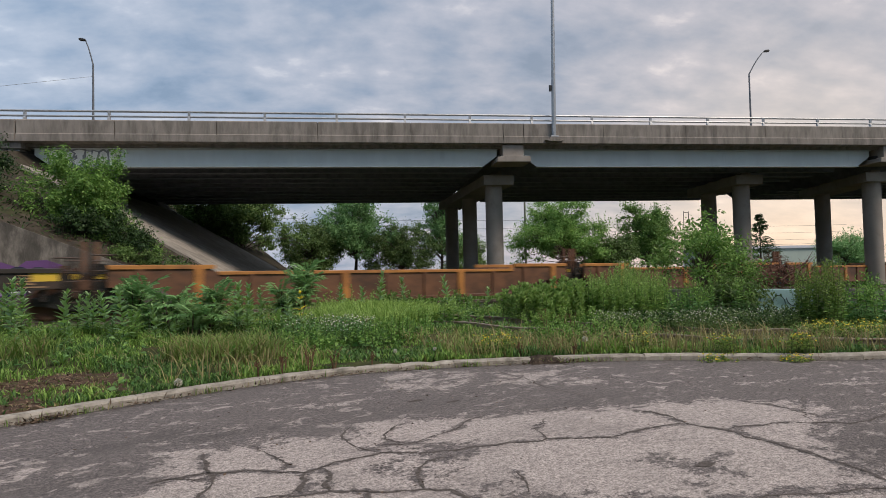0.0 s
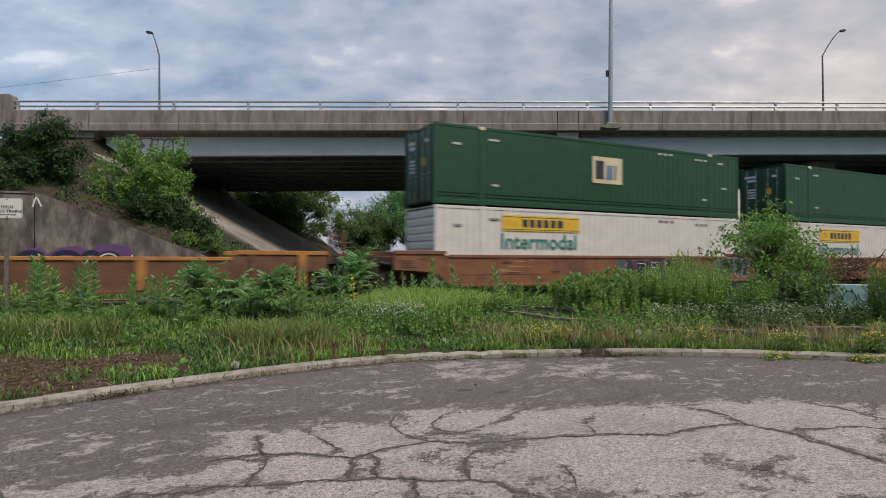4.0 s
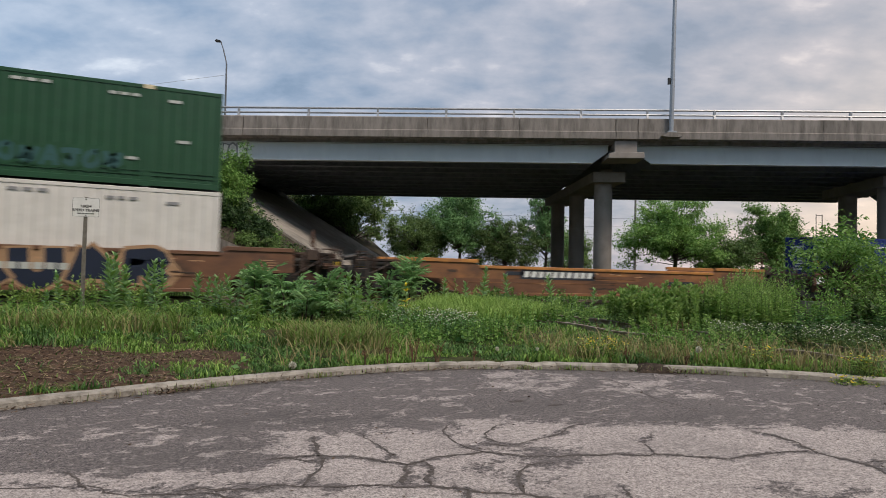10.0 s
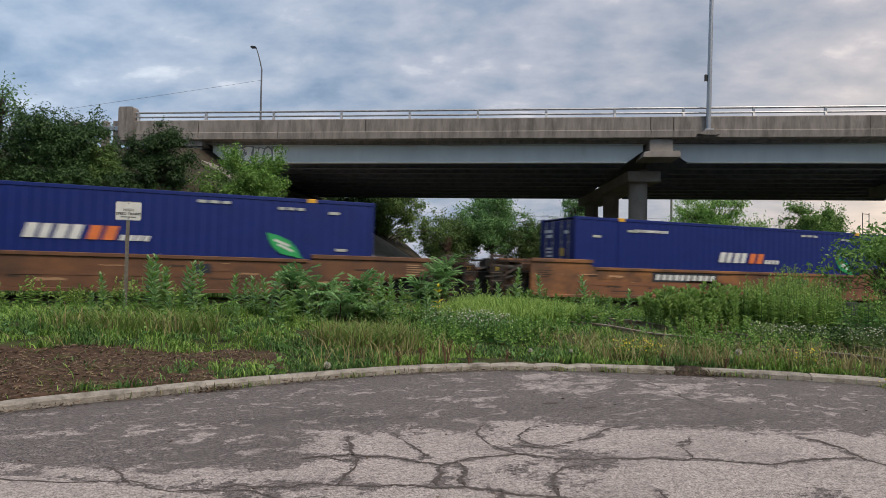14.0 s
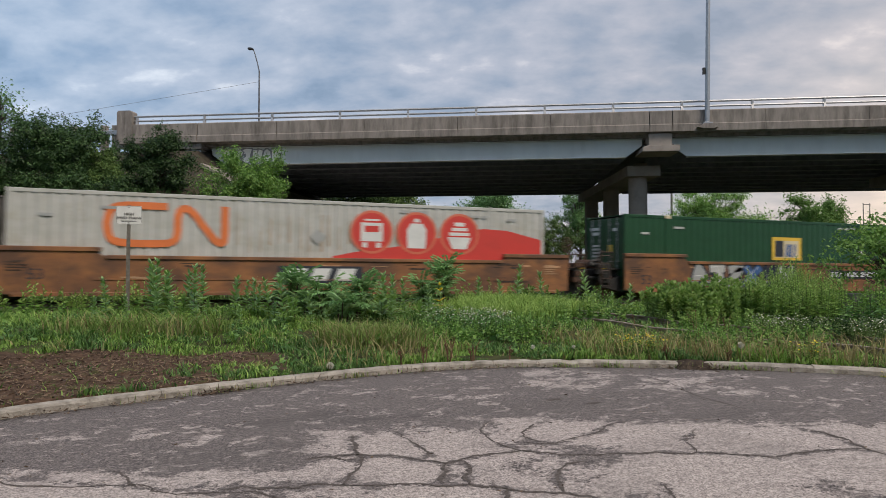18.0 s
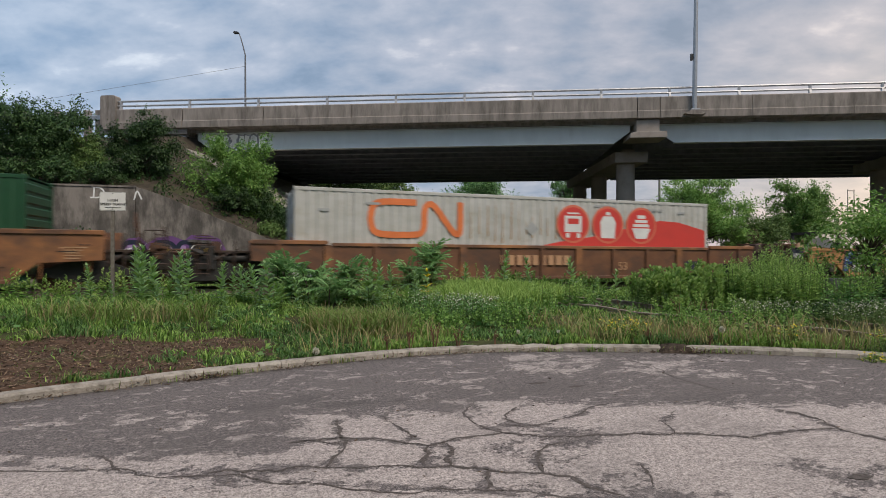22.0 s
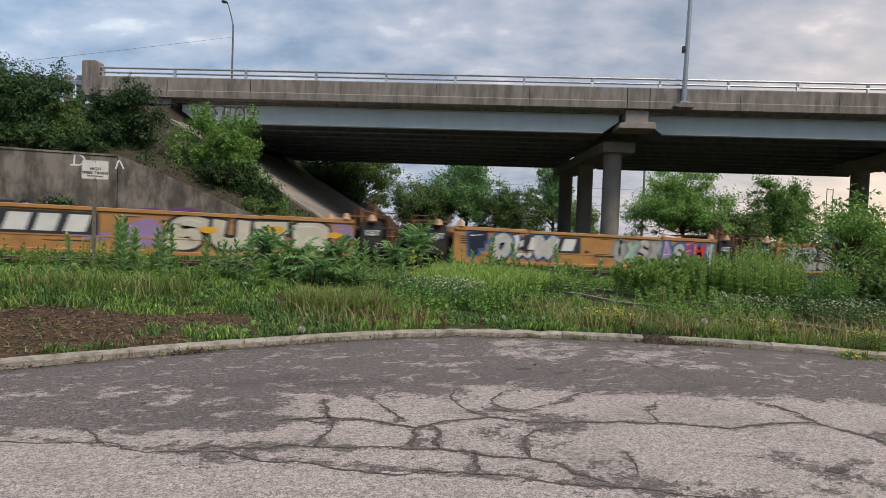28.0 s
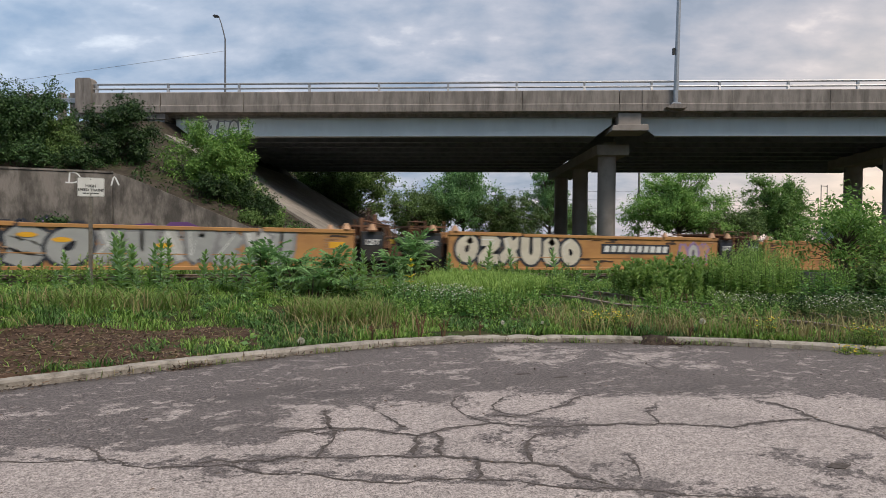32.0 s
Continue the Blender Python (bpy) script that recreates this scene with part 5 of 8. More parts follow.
        Mesh().box(min(xe - 0.1, x1 - 0.5), min(xe + 0.42, x1), -1.16, -1.10, 0.62, 1.32, c=0.015).build("end_plate", M_DARKSTEEL, car)
        hx = xe - 0.45 * sgn
        hz = end_top + (0.28 if cones or posts else 0.03)
        Mesh().path([Vector((hx, -1.22, 1.1)), Vector((hx, -1.22, hz)), Vector((hx + 0.55 * sgn, -1.22, hz)), Vector((hx + 0.62 * sgn, -1.22, 1.12))], [0.02] * 4, 6).build("handrail", M_RUST if cones else P_GRIME, car)
        Mesh().path([Vector((xe, -0.62, 0.95)), Vector((xe + 0.15 * sgn, -0.66, 0.55)), Vector((xe + 0.4 * sgn, -0.64, 0.42)), Vector((xe + 0.6 * sgn, -0.6, 0.6))], [0.028] * 4, 6).build("air_hose", M_BLACK, car)
        Mesh().box(xe - 0.05, xe + 0.19, -1.172, -1.164, 1.12, 1.26).build("yellow_tag", P_LOGO_YELLOW, car)
        r_ = random.Random(int(u0 * 7) + sgn)
        dark = M_DARKSTEEL if sgn < 0 else M_RUST
        for i in range(4):
            gx, gy, gz = xe + r_.uniform(-0.5, 0.4), r_.uniform(-1.25, -0.3), r_.uniform(0.75, 1.45)
            Mesh().tube((gx, gy, gz), (gx + r_.uniform(0.2, 0.7), gy + r_.uniform(-0.1, 0.1), gz + r_.uniform(-0.15, 0.15)), r_.uniform(0.03, 0.09), n=8).build("brake_pipe", dark, car)
        for i in range(3):
            gx, gz = xe + r_.uniform(-0.4, 0.1), r_.uniform(0.6, 1.35)
            Mesh().box(gx, gx + r_.uniform(0.15, 0.4), -1.2, -0.9, gz, gz + r_.uniform(0.12, 0.3), c=0.01).build("valve_box", dark, car)
    wx = ln + tail * 0.45
    b = Mesh().tube((wx, -0.75, 1.1), (wx, -0.75, 2.0), 0.03, n=6)
    b.build("brake_post", M_RUST, car)
    br = Mesh()
    for i in range(14):
        a, c = radians(360 * i / 14), radians(360 * (i + 1) / 14)
        br.tube((wx - 0.06, -0.75 + 0.28 * math.cos(a), 2.0 + 0.28 * math.sin(a)), (wx - 0.06, -0.75 + 0.28 * math.cos(c), 2.0 + 0.28 * math.sin(c)), 0.018, n=5)
    for k in (0, 60, 120):
        a = radians(k)
        br.tube((wx - 0.06, -0.75 - 0.28 * math.cos(a), 2.0 - 0.28 * math.sin(a)), (wx - 0.06, -0.75 + 0.28 * math.cos(a), 2.0 + 0.28 * math.sin(a)), 0.012, n=5)
    br.build("hand_brake_wheel", M_RUST, car)
    Mesh().tube((-lead * 0.6, -0.5, 1.3), (-lead * 0.6, 0.7, 1.3), 0.17, n=14).build("brake_reservoir", M_RUST, car, smooth=True)
    if posts:
        for x in (-0.55, -0.25, ln + 0.2, ln + 0.65):
            Mesh().box(x - 0.05, x + 0.05, -1.1, -1.0, 1.1, 2.15).build("stanchion", mat, car)
    # tall rusty gear over the couplers: stands, a winding box and a grab rail
    if tail >= 1.5 and 1 not in low:
        gear = P_OCHRE if cones else P_GRIME
        cut = 0.0 if cones else 0.42
        for gx, gy, gw, z1 in ((ln + 0.25, -1.12, 0.12, 1.95), (ln + 0.75, -0.95, 0.10, 2.1), (ln + 1.15, -1.15, 0.14, 1.75)):
            Mesh().box(gx, gx + gw, gy, gy + 0.1, 0.95, z1 - cut, c=0.01).build("gear_stand", gear, car)
        Mesh().box(ln + 0.42, ln + 0.8, -1.15, -0.85, 1.3, 1.62, c=0.02).build("winding_box", gear, car)
        Mesh().box(ln + 0.95, ln + 1.4, -1.1, -0.8, 1.12, 1.36, c=0.02).build("gear_box", M_DARKSTEEL, car)
        Mesh().tube((ln + 0.3, -1.1, 1.88 - cut), (ln + 1.2, -1.1, 1.7 - cut), 0.025, n=6).build("grab_rail", gear, car)
    if cones:
        for x in (0.25, ln - 0.25, -0.55, ln + 0.6):
            for yy in (-1.36, 1.36):
                Mesh().tube((x, yy, end_top), (x, yy, end_top + 0.20), 0.15, 0.06, n=10).build("guide_cone", P_TAN, car, "worn pale cone")
    if cones:
        # black weight plates on the end posts, and dark end boxes
        for x in (-0.95, ln + 0.25):
            Mesh().box(x, x + 0.75, -1.30, -1.22, 0.55, 1.5, c=0.01).build("end_box", M_DARKSTEEL, car)
            plate = Mesh().box(x + 0.05, x + 0.7, -1.312, -1.304, 1.05, 1.4).build("weight_plate", P_INK, car)
            text_mesh("125T", 0.24, P_LOGO_WHITE, plate, pose(x + 0.375, -1.316, 1.15, 90, 0, 0), bold=0.008)
    # scrapes and data stencils on the near side
    if not ribs:
        scuffs(car, 0.3, ln - 0.3, top - 0.34, top - 0.14, (P_SCRAPE, P_SCRAPE, P_TAN), SILL, 13, int(u0) + 5)
        scuffs(car, 2.3, ln - 2.3, 0.42, top - 0.4, (P_SCRAPE, mat, P_DUST), SILL, 12, int(u0) + 6, 1.3)
        side_stencils(car, 0.25, 0.95, 4, P_SCRAPE, SILL, int(u0))
        side_stencils(car, ln - 0.95, 0.92, 5, P_DUST, SILL, int(u0) + 1)
        Mesh().box(2.3, ln - 2.3, -1.434, -1.42, 0.70, 0.725).build("side_crease", mat, car)
    if trucks[0]:
        add_truck(car, trucks[0] if trucks[0] is not True else 0.45 if lead >= 1.1 else -lead)
    if trucks[1]:
        add_truck(car, ln - 0.45 if tail >= 1.1 else ln + tail)
    return car


def container(u0, lift, paint_side, label, doors=True, posts=True, ln=16.15, h=2.9, w=2.6, cast=None, bands=False, corr=0.010, lit_door_paint=None):
    """A corrugated freight container with corner posts, rails, castings, a door end and a plain end."""
    c = thing("freight_container", train_pose(u0, 0, lift), label, "container", "containers on the train")
    MOVERS.append((c, u0, lift, 0.0))
    cast = cast or paint_side
    hw = w / 2
    for sgn in (-1, 1):
        v, f = [], []
        n = int(ln / 0.30)
        xs = []
        for i in range(n):
            a = 0.12 + (ln - 0.24) * i / n
            p = (ln - 0.24) / n
            xs += [(a, 0.0), (a + p * 0.36, 0.0), (a + p * 0.5, corr), (a + p * 0.86, corr)]
        xs.append((ln - 0.12, 0.0))
        for x, dep in xs:
            for z in (0.17, h - 0.10):
                v.append((x, sgn * (hw - 0.012 - dep), z))
        f = [(2 * i, 2 * i + 2, 2 * i + 3, 2 * i + 1) for i in range(len(xs) - 1)]
        Mesh().add(v, f).build("side_panel", paint_side, c)
        lo, hi = (-hw, -hw + 0.09) if sgn < 0 else (hw - 0.09, hw)
        Mesh().box(0.1, ln - 0.1, lo, hi, 0.02, 0.175, c=0.01).build("bottom_rail", paint_side, c)
        Mesh().box(0.1, ln - 0.1, lo, hi, h - 0.105, h - 0.005, c=0.01).build("top_rail", paint_side, c)
        if bands:
            for zz in (0.30, 0.42):
                Mesh().box(0.14, ln - 0.14, lo - 0.008 if sgn < 0 else hi - 0.02, lo + 0.02 if sgn < 0 else hi + 0.008, zz, zz + 0.028).build("lower_rib", paint_side, c)
        px = [0, ln - 0.13] + ([1.98 - 0.13, ln - 1.98 - 0.13] if posts and ln > 13 else [])
        for k, x in enumerate(px):
            wd = 0.13 if k < 2 else 0.26
            Mesh().box(x, x + wd, lo - (0.004 if sgn < 0 else 0), hi + (0.004 if sgn > 0 else 0), 0.0, h, c=0.012).build("corner_post" if k < 2 else "stacking_post", paint_side, c)
            for z in (0.0, h - 0.12):
                Mesh().box(x - 0.01, x + wd + 0.01, (lo - 0.01) if sgn < 0 else (hi - 0.16), (lo + 0.16) if sgn < 0 else (hi + 0.01), z - (0.0 if z == 0 else -0.004), z + 0.122, c=0.012).build("corner_casting", cast if z > 1 and k > 1 else paint_side, c)
            if lift > 1 and k > 1 and sgn < 0:
                Mesh().box(x + 0.03, x + wd - 0.03, lo + 0.01, lo + 0.14, -0.05, 0.0).build("stacking_lock", M_DARKSTEEL, c)
    Mesh().box(0.05, ln - 0.05, -hw + 0.04, hw - 0.04, h - 0.05, h - 0.015).build("roof", paint_side, c)
    Mesh().box(0.05, ln - 0.05, -hw + 0.05, hw - 0.05, 0.1, 0.16).build("floor", M_DARKSTEEL, c)
    def ribbed(x, out, name, n):
        """A sheet with lying ribs across the end."""
        v = []
        for i in range(n):
            z, p = 0.16 + i * (h - 0.28) / n, (h - 0.28) / n
            for q, dd in ((0.0, 0.0), (0.12, out), (0.68, out), (0.8, 0.0)):
                v += [(x + dd, -hw + 0.1, z + p * q), (x + dd, hw - 0.1, z + p * q)]
        v += [(x, -hw + 0.1, h - 0.11), (x, hw - 0.1, h - 0.11)]
        Mesh().add(v, [(2 * i, 2 * i + 1, 2 * i + 3, 2 * i + 2) for i in range(len(v) // 2 - 1)]).build(name, paint_side, c)

    ribbed(ln - 0.06, 0.04, "end_wall", 8)
    # near end: doors with locking rods, or a ribbed front
    if doors:
        for y0, y1 in ((-hw + 0.13, -0.01), (0.01, hw - 0.13)):
            d = Mesh().box(0.03, 0.08, y0, y1, 0.15, h - 0.12, c=0.01)
            for i in range(4):
                z = 0.3 + i * (h - 0.5) / 4
                d.box(0.015, 0.032, y0 + 0.08, y1 - 0.08, z, z + (h - 0.5) / 4 * 0.72)
            door = d.build("door", lit_door_paint or paint_side, c)
            for q in (0.28, 0.72):
                yy = y0 + (y1 - y0) * q
                Mesh().tube((0.0, yy, 0.12), (0.0, yy, h - 0.1), 0.02, n=6).build("lock_rod", M_GALV, door)
                Mesh().box(-0.03, 0.01, yy - 0.18, yy + 0.02, 1.1, 1.14).build("handle", M_GALV, door)
                for zz in (0.35, 0.95, h - 0.95, h - 0.35):
                    Mesh().box(-0.012, 0.02, yy - 0.05, yy + 0.05, zz - 0.04, zz + 0.04).build("rod_guide", M_GALV, door)
            if y0 > -0.1:
                for zz, wd in ((h - 0.55, 0.62), (h - 0.74, 0.5), (h - 1.2, 0.44), (h - 1.34, 0.52), (h - 1.48, 0.4), (h - 1.62, 0.48)):
                    Mesh().box(0.008, 0.012, y0 + 0.36, y0 + 0.36 + wd, zz, zz + (0.12 if zz > h - 0.8 else 0.075)).build("stencil_bar", P_LOGO_WHITE, door)
            else:
                Mesh().box(0.007, 0.012, y1 - 0.5, y1 - 0.22, 1.45, 1.75).build("door_placard", P_LOGO_YELLOW, door)
                Mesh().box(0.007, 0.012, y0 + 0.3, y0 + 0.62, h - 0.62, h - 0.5).build("stencil_bar", P_LOGO_WHITE, door)
    else:
        ribbed(0.06, -0.04, "front_wall", 9)
    return c


FACE = -1.304        # the near face of a container, in its own space
SILL = -1.425        # the near face of a car's side

# the consist, from its front to its end
LT, UP = 0.30, 3.245           # a container's floor in the well, and on top of another
DARKS = [P_INK, P_NAVY]
c0 = well_car(-16.4, -0.35, P_SOOT, "sooty black empty well car with a yellow placard", posts=True, lead=0.5, tail=0.5, trucks=(True, False), top=1.25, end_top=1.42)
panel(c0, [(15.38, 1.08), (15.98, 1.08), (15.98, 1.32), (15.38, 1.32)], P_LOGO_YELLOW, SILL - 0.001, "yellow_placard")
well_car(0.7, 17.7, P_BROWN, "rust brown empty ribbed well car with orange top chord", ribs=True, chord=P_CHORD, posts=True, lead=0.5, tail=0.5, trucks=(True, False), top=1.30, end_top=1.50)
well_car(18.75, 34.1, P_BROWN, "rust brown empty ribbed well car", ribs=True, chord=P_CHORD, posts=True, lead=0.5, tail=0.5, trucks=(True, False), top=1.30, end_top=1.50)
well_car(35.05, 51.7, P_BROWN, "rust brown empty ribbed well car with orange ends", ribs=True, chord=P_CHORD, posts=True, lead=0.5, tail=1.1, top=1.30, end_top=1.50)


def number_box(car, u0, a, b, z0, z1, n=10):
    panel(car, [(a - u0, z0), (b - u0, z0), (b - u0, z1), (a - u0, z1)], P_INK, SILL - 0.001, "number_panel")
    bars(car, a - u0 + 0.1, b - u0 - 0.1 - (0.12 if n < 5 else 0), z0 + 0.07, z1 - 0.07, P_LOGO_WHITE, SILL - 0.0065, n, seed=n, slant=0.14 if n < 5 else 0.04)


def marks(c, seed, mat=P_STENCIL, ln=16.15, h=2.9, low=True):
    """Small stencilled markings near both ends."""
    for i, (x, z, w, n) in enumerate(((2.25, h - 0.5, 0.55, 4), (ln - 3.0, h - 0.38, 1.0, 8), (ln - 1.45, h - 0.45, 0.4, 3), (0.75, h - 0.75, 0.4, 3), (2.4, 0.72, 0.35, 2), (ln - 2.5, 0.72, 0.35, 2), (ln - 1.2, 1.3, 0.4, 2), (ln - 5.3, h - 0.3, 1.2, 9))):
        if z < 1.5 and not low:
            continue
        bars(c, x, x + w * 0.85, z, z + 0.085, mat, FACE - 0.003, 1 if w < 0.9 else 3, "stencil_bar", seed + i)


def square_logo(c, x, z, w, h, ground):
    panel(c, [(x, z), (x + w, z), (x + w, z + h), (x, z + h)], ground, FACE - 0.002, "logo_panel")
    y = FACE - 0.009
    for a, b, p, q in ((0.1, 0.26, 0.15, 0.85), (0.26, 0.38, 0.15, 0.85)):
        Mesh().box(x + a * w, x + b * w, y, y + 0.003, z + p * h, z + q * h).build("logo_bar", P_INK, c)
    for a, b in ((0.44, 0.5), (0.52, 0.58), (0.60, 0.66), (0.72, 0.78)):
        Mesh().prism([(x + a * w, z + 0.15 * h), (x + b * w, z + 0.15 * h), (x + (b + 0.03) * w, z + 0.7 * h), (x + (a + 0.03) * w, z + 0.7 * h)], y, y + 0.003).build("logo_bar", P_INKBLUE, c)


def yellow_panel(c, x, z=1.93, w=3.65, h=0.66, ground=P_LOGO_YELLOW, word=P_TEAL):
    """Yellow name panel with dark bars, and the word below it."""
    panel(c, [(x, z), (x + w, z), (x + w, z + h), (x, z + h)], ground, FACE - 0.002, "name_panel")
    bars(c, x + w * 0.24, x + w * 0.78, z + h * 0.25, z + h * 0.75, P_INK, FACE - 0.008, 6, "name_bar", 3)
    for a, b in ((0.03, 0.2), (0.82, 0.97)):
        bars(c, x + w * a, x + w * b, z + h * 0.35, z + h * 0.7, P_AMBER, FACE - 0.008, 2, "scroll_ornament", 5)
    for zz in (z + 0.05, z + h - 0.08):
        Mesh().box(x + 0.05, x + w - 0.05, FACE - 0.009, FACE - 0.006, zz, zz + 0.025).build("panel_line", P_INK, c)
    text_mesh("Intermodal", 0.82, word, c, pose(x + w / 2 - 0.1, FACE - 0.004, z - 0.42, 90, 0, 0), bold=0.012)


# three units with double-stacked containers
c1 = well_car(54.0, 72.7, P_RUSTRED, "rust red well car with dark graffiti under stacked containers", lead=1.1, tail=0.85, trucks=(True, False), top=1.42, end_top=1.55, end_len=1.9, square=(False, True))
panel(c1, [(9.9, 0.42), (10.0, 1.25), (13.9, 1.30), (14.5, 1.02), (14.9, 0.8), (14.4, 0.55), (13.9, 0.40)], P_DULLTEAL, SILL - 0.0005, "teal_ground", 0.0012)
graffiti(c1, 10.2, 14.2, 0.42, 1.3, [P_INK, P_NAVY], P_DUSK, SILL - 0.001, 5, 11, fat=1.25)
graffiti(c1, 15.8, 18.2, 0.45, 1.35, [P_INK], P_STENCIL_DARK, SILL, 5, 12)
k = container(55.6, LT, P_WHITE, "white freight container in the well, with a yellow panel", doors=False)
yellow_panel(k, 2.8, z=2.03, w=3.7, h=0.6)
marks(k, 5, P_STENCIL_DARK, low=False)
k = container(55.6, UP, P_GREEN, "dark green freight container stacked on a white one", cast=P_CREAM, bands=True)
square_logo(k, 7.2, 1.15, 1.6, 1.1, P_CREAM)
marks(k, 20)
c2 = well_car(74.35, 92.6, P_RUSTRED, "rust red well car with sprayed shapes under stacked containers", lead=0.8, tail=0.7, trucks=(True, False), top=1.42, end_top=1.55, end_len=1.9, square=(True, True))
bars(c2, 8.0, 10.0, 0.75, 1.15, P_CHORD, SILL - 0.003, 3, "painted_bar", 4)
graffiti(c2, 11.9, 13.4, 0.5, 1.35, [P_INK, P_INK], P_CREAMSPRAY, SILL, 3, 21, fat=0.9)
graffiti(c2, 5.6, 7.2, 0.8, 1.3, [P_DUST], P_SCRAPE, SILL, 4, 22, fat=0.5)
text_mesh("53", 0.5, P_INK, c2, pose(1.3, SILL - 0.009, 0.75, 90, 0, 0))
panel(c2, [(0.9, 0.7), (1.7, 0.7), (1.7, 1.25), (0.9, 1.25)], P_TAN, SILL - 0.001, "tan_patch")
k = container(75.34, LT, P_WHITE, "white freight container with a yellow panel and teal word", doors=False)
yellow_panel(k, 2.75)
marks(k, 6, P_STENCIL_DARK, low=False)
k = container(75.34, UP, P_GREEN, "dark green container with white square on a white one", cast=P_CREAM, bands=True)
square_logo(k, 10.5, 1.5, 1.65, 1.1, P_CREAM)
marks(k, 40)
c3 = well_car(93.95, 113.05, P_BROWN, "rust red well car with navy graffiti under stacked containers", lead=0.7, tail=1.6, top=1.45, end_top=1.62, end_len=1.9, square=(True, False))
panel(c3, [(2.4, 0.42), (2.6, 1.32), (8.2, 1.34), (8.4, 0.9), (8.1, 0.4)], P_DUST, SILL - 0.0005, "sprayed_ground", 0.0012)
panel(c3, [(9.0, 0.40), (8.8, 1.0), (9.2, 1.33), (15.6, 1.30), (16.0, 0.8), (15.7, 0.4)], P_DUST, SILL - 0.0005, "sprayed_ground", 0.0012)
graffiti(c3, 2.5, 8.3, 0.30, 1.5, [P_NAVY], P_DUST, SILL - 0.037, 5, 31, fat=1.6, kinds=("wave", "comb", "bowl", "comb", "hook"))
graffiti(c3, 9.2, 15.7, 0.30, 1.48, [P_NAVY], P_DUST, SILL - 0.037, 5, 32, fat=1.6, kinds=("loop", "peak", "cup", "peak", "bowl"))
bars(c3, 10.6, 13.2, 0.82, 1.0, P_STENCIL, SILL - 0.05, 9, "number_bar", 44)
text_mesh("53", 0.5, P_INK, c3, pose(1.2, SILL - 0.009, 0.75, 90, 0, 0))
k = container(94.73, LT, P_WHITE, "white freight container with rust streaks, in the well", doors=False)
yellow_panel(k, 2.5, z=1.87, w=3.8, ground=P_PALEYELLOW, word=P_DULLTEAL)
marks(k, 7, P_STENCIL_DARK, low=False)
k = container(94.73, UP, P_GREEN, "dark green container with white hexagon on a white one", cast=P_CREAM, bands=True)
panel(k, ring(7.2, 1.6, 0.82, 0.74, 6, 90, 450)[:6], P_LOGO_WHITE, FACE - 0.002, "hexagon_logo")
bars(k, 8.15, 9.3, 1.72, 2.0, P_LOGO_WHITE, FACE - 0.004, 3, "logo_bar", 2)
bars(k, 8.0, 9.65, 1.28, 1.6, P_LOGO_WHITE, FACE - 0.004, 5, "logo_bar", 3)
graffiti(k, 10.6, 13.6, 0.35, 0.95, [P_GREENTAG], P_GREEN, FACE - 0.002, 6, 62, fat=0.2, kinds=("loop", "wave", "peak", "hook"))
marks(k, 60)
# an empty unit, then two with blue containers
c4 = well_car(116.5, 133.0, P_ORANGE, chord=P_CHORD, lower=P_BROWN, label="faded orange empty well car with dark patches", lead=1.6, tail=1.5, top=1.30, end_top=1.50)
number_box(c4, 116.5, 121.0, 124.2, 0.85, 1.2)
c5 = well_car(136.1, 155.95, P_OCHRE, lower=P_BROWN, label="faded orange well car carrying a blue container", lead=1.5, tail=1.6, top=1.33, end_top=1.48, end_len=3.9)
panel(c5, [(0.2, 0.9), (0.7, 0.9), (0.7, 1.25), (0.2, 1.25)], P_LOGO_WHITE, SILL - 0.001, "white_patch")


def blue_box(u):
    k = container(u, LT, P_BLUE, "royal blue freight container with a green leaf painted on", cast=P_AMBER)
    bars(k, 6.5, 7.95, 1.4, 1.8, P_LOGO_WHITE, FACE - 0.003, 4, "logo_bar", 8, slant=0.12)
    bars(k, 8.02, 8.82, 1.4, 1.8, P_LOGO_ORANGE, FACE - 0.003, 2, "logo_bar", 9, slant=0.12)
    bars(k, 8.86, 9.65, 1.4, 1.56, P_LOGO_WHITE, FACE - 0.003, 4, "logo_bar", 10, slant=0.05)
    o = [(12.7, 2.05), (13.1, 1.95), (13.55, 1.75), (13.85, 1.4), (14.05, 1.02), (13.7, 1.1), (13.25, 1.2), (12.95, 1.45), (12.8, 1.75)]
    o = [(13.45 + (a - 13.45) * 0.8, 1.36 + (b - 1.45) * 0.75) for a, b in o]
    panel(k, o, P_LEAF, FACE - 0.002, "leaf_logo")
    for a, b in (((13.08, 1.56), (13.55, 1.38)), ((13.2, 1.42), (13.65, 1.22))):
        Mesh().add([(a[0], FACE - 0.008, a[1]), (b[0], FACE - 0.008, b[1]), (b[0], FACE - 0.008, b[1] + 0.07), (a[0], FACE - 0.008, a[1] + 0.07)], [(0, 1, 2, 3)]).build("leaf_vein", P_LOGO_WHITE, k)
    marks(k, 80)
    bars(k, 2.55, 4.1, 2.42, 2.52, P_LOGO_WHITE, FACE - 0.003, 10, "stencil_bar", 12)


blue_box(137.75)
c6 = well_car(159.5, 178.2, P_ORANGE, lower=P_RUSTRED, label="faded orange well car with black number panel under blue container", lead=1.6, tail=1.1, top=1.36, end_top=1.62, end_len=2.4, trucks=(True, False), square=(True, True))
number_box(c6, 159.5, 164.6, 167.65, 0.87, 1.22)
blue_box(161.3)


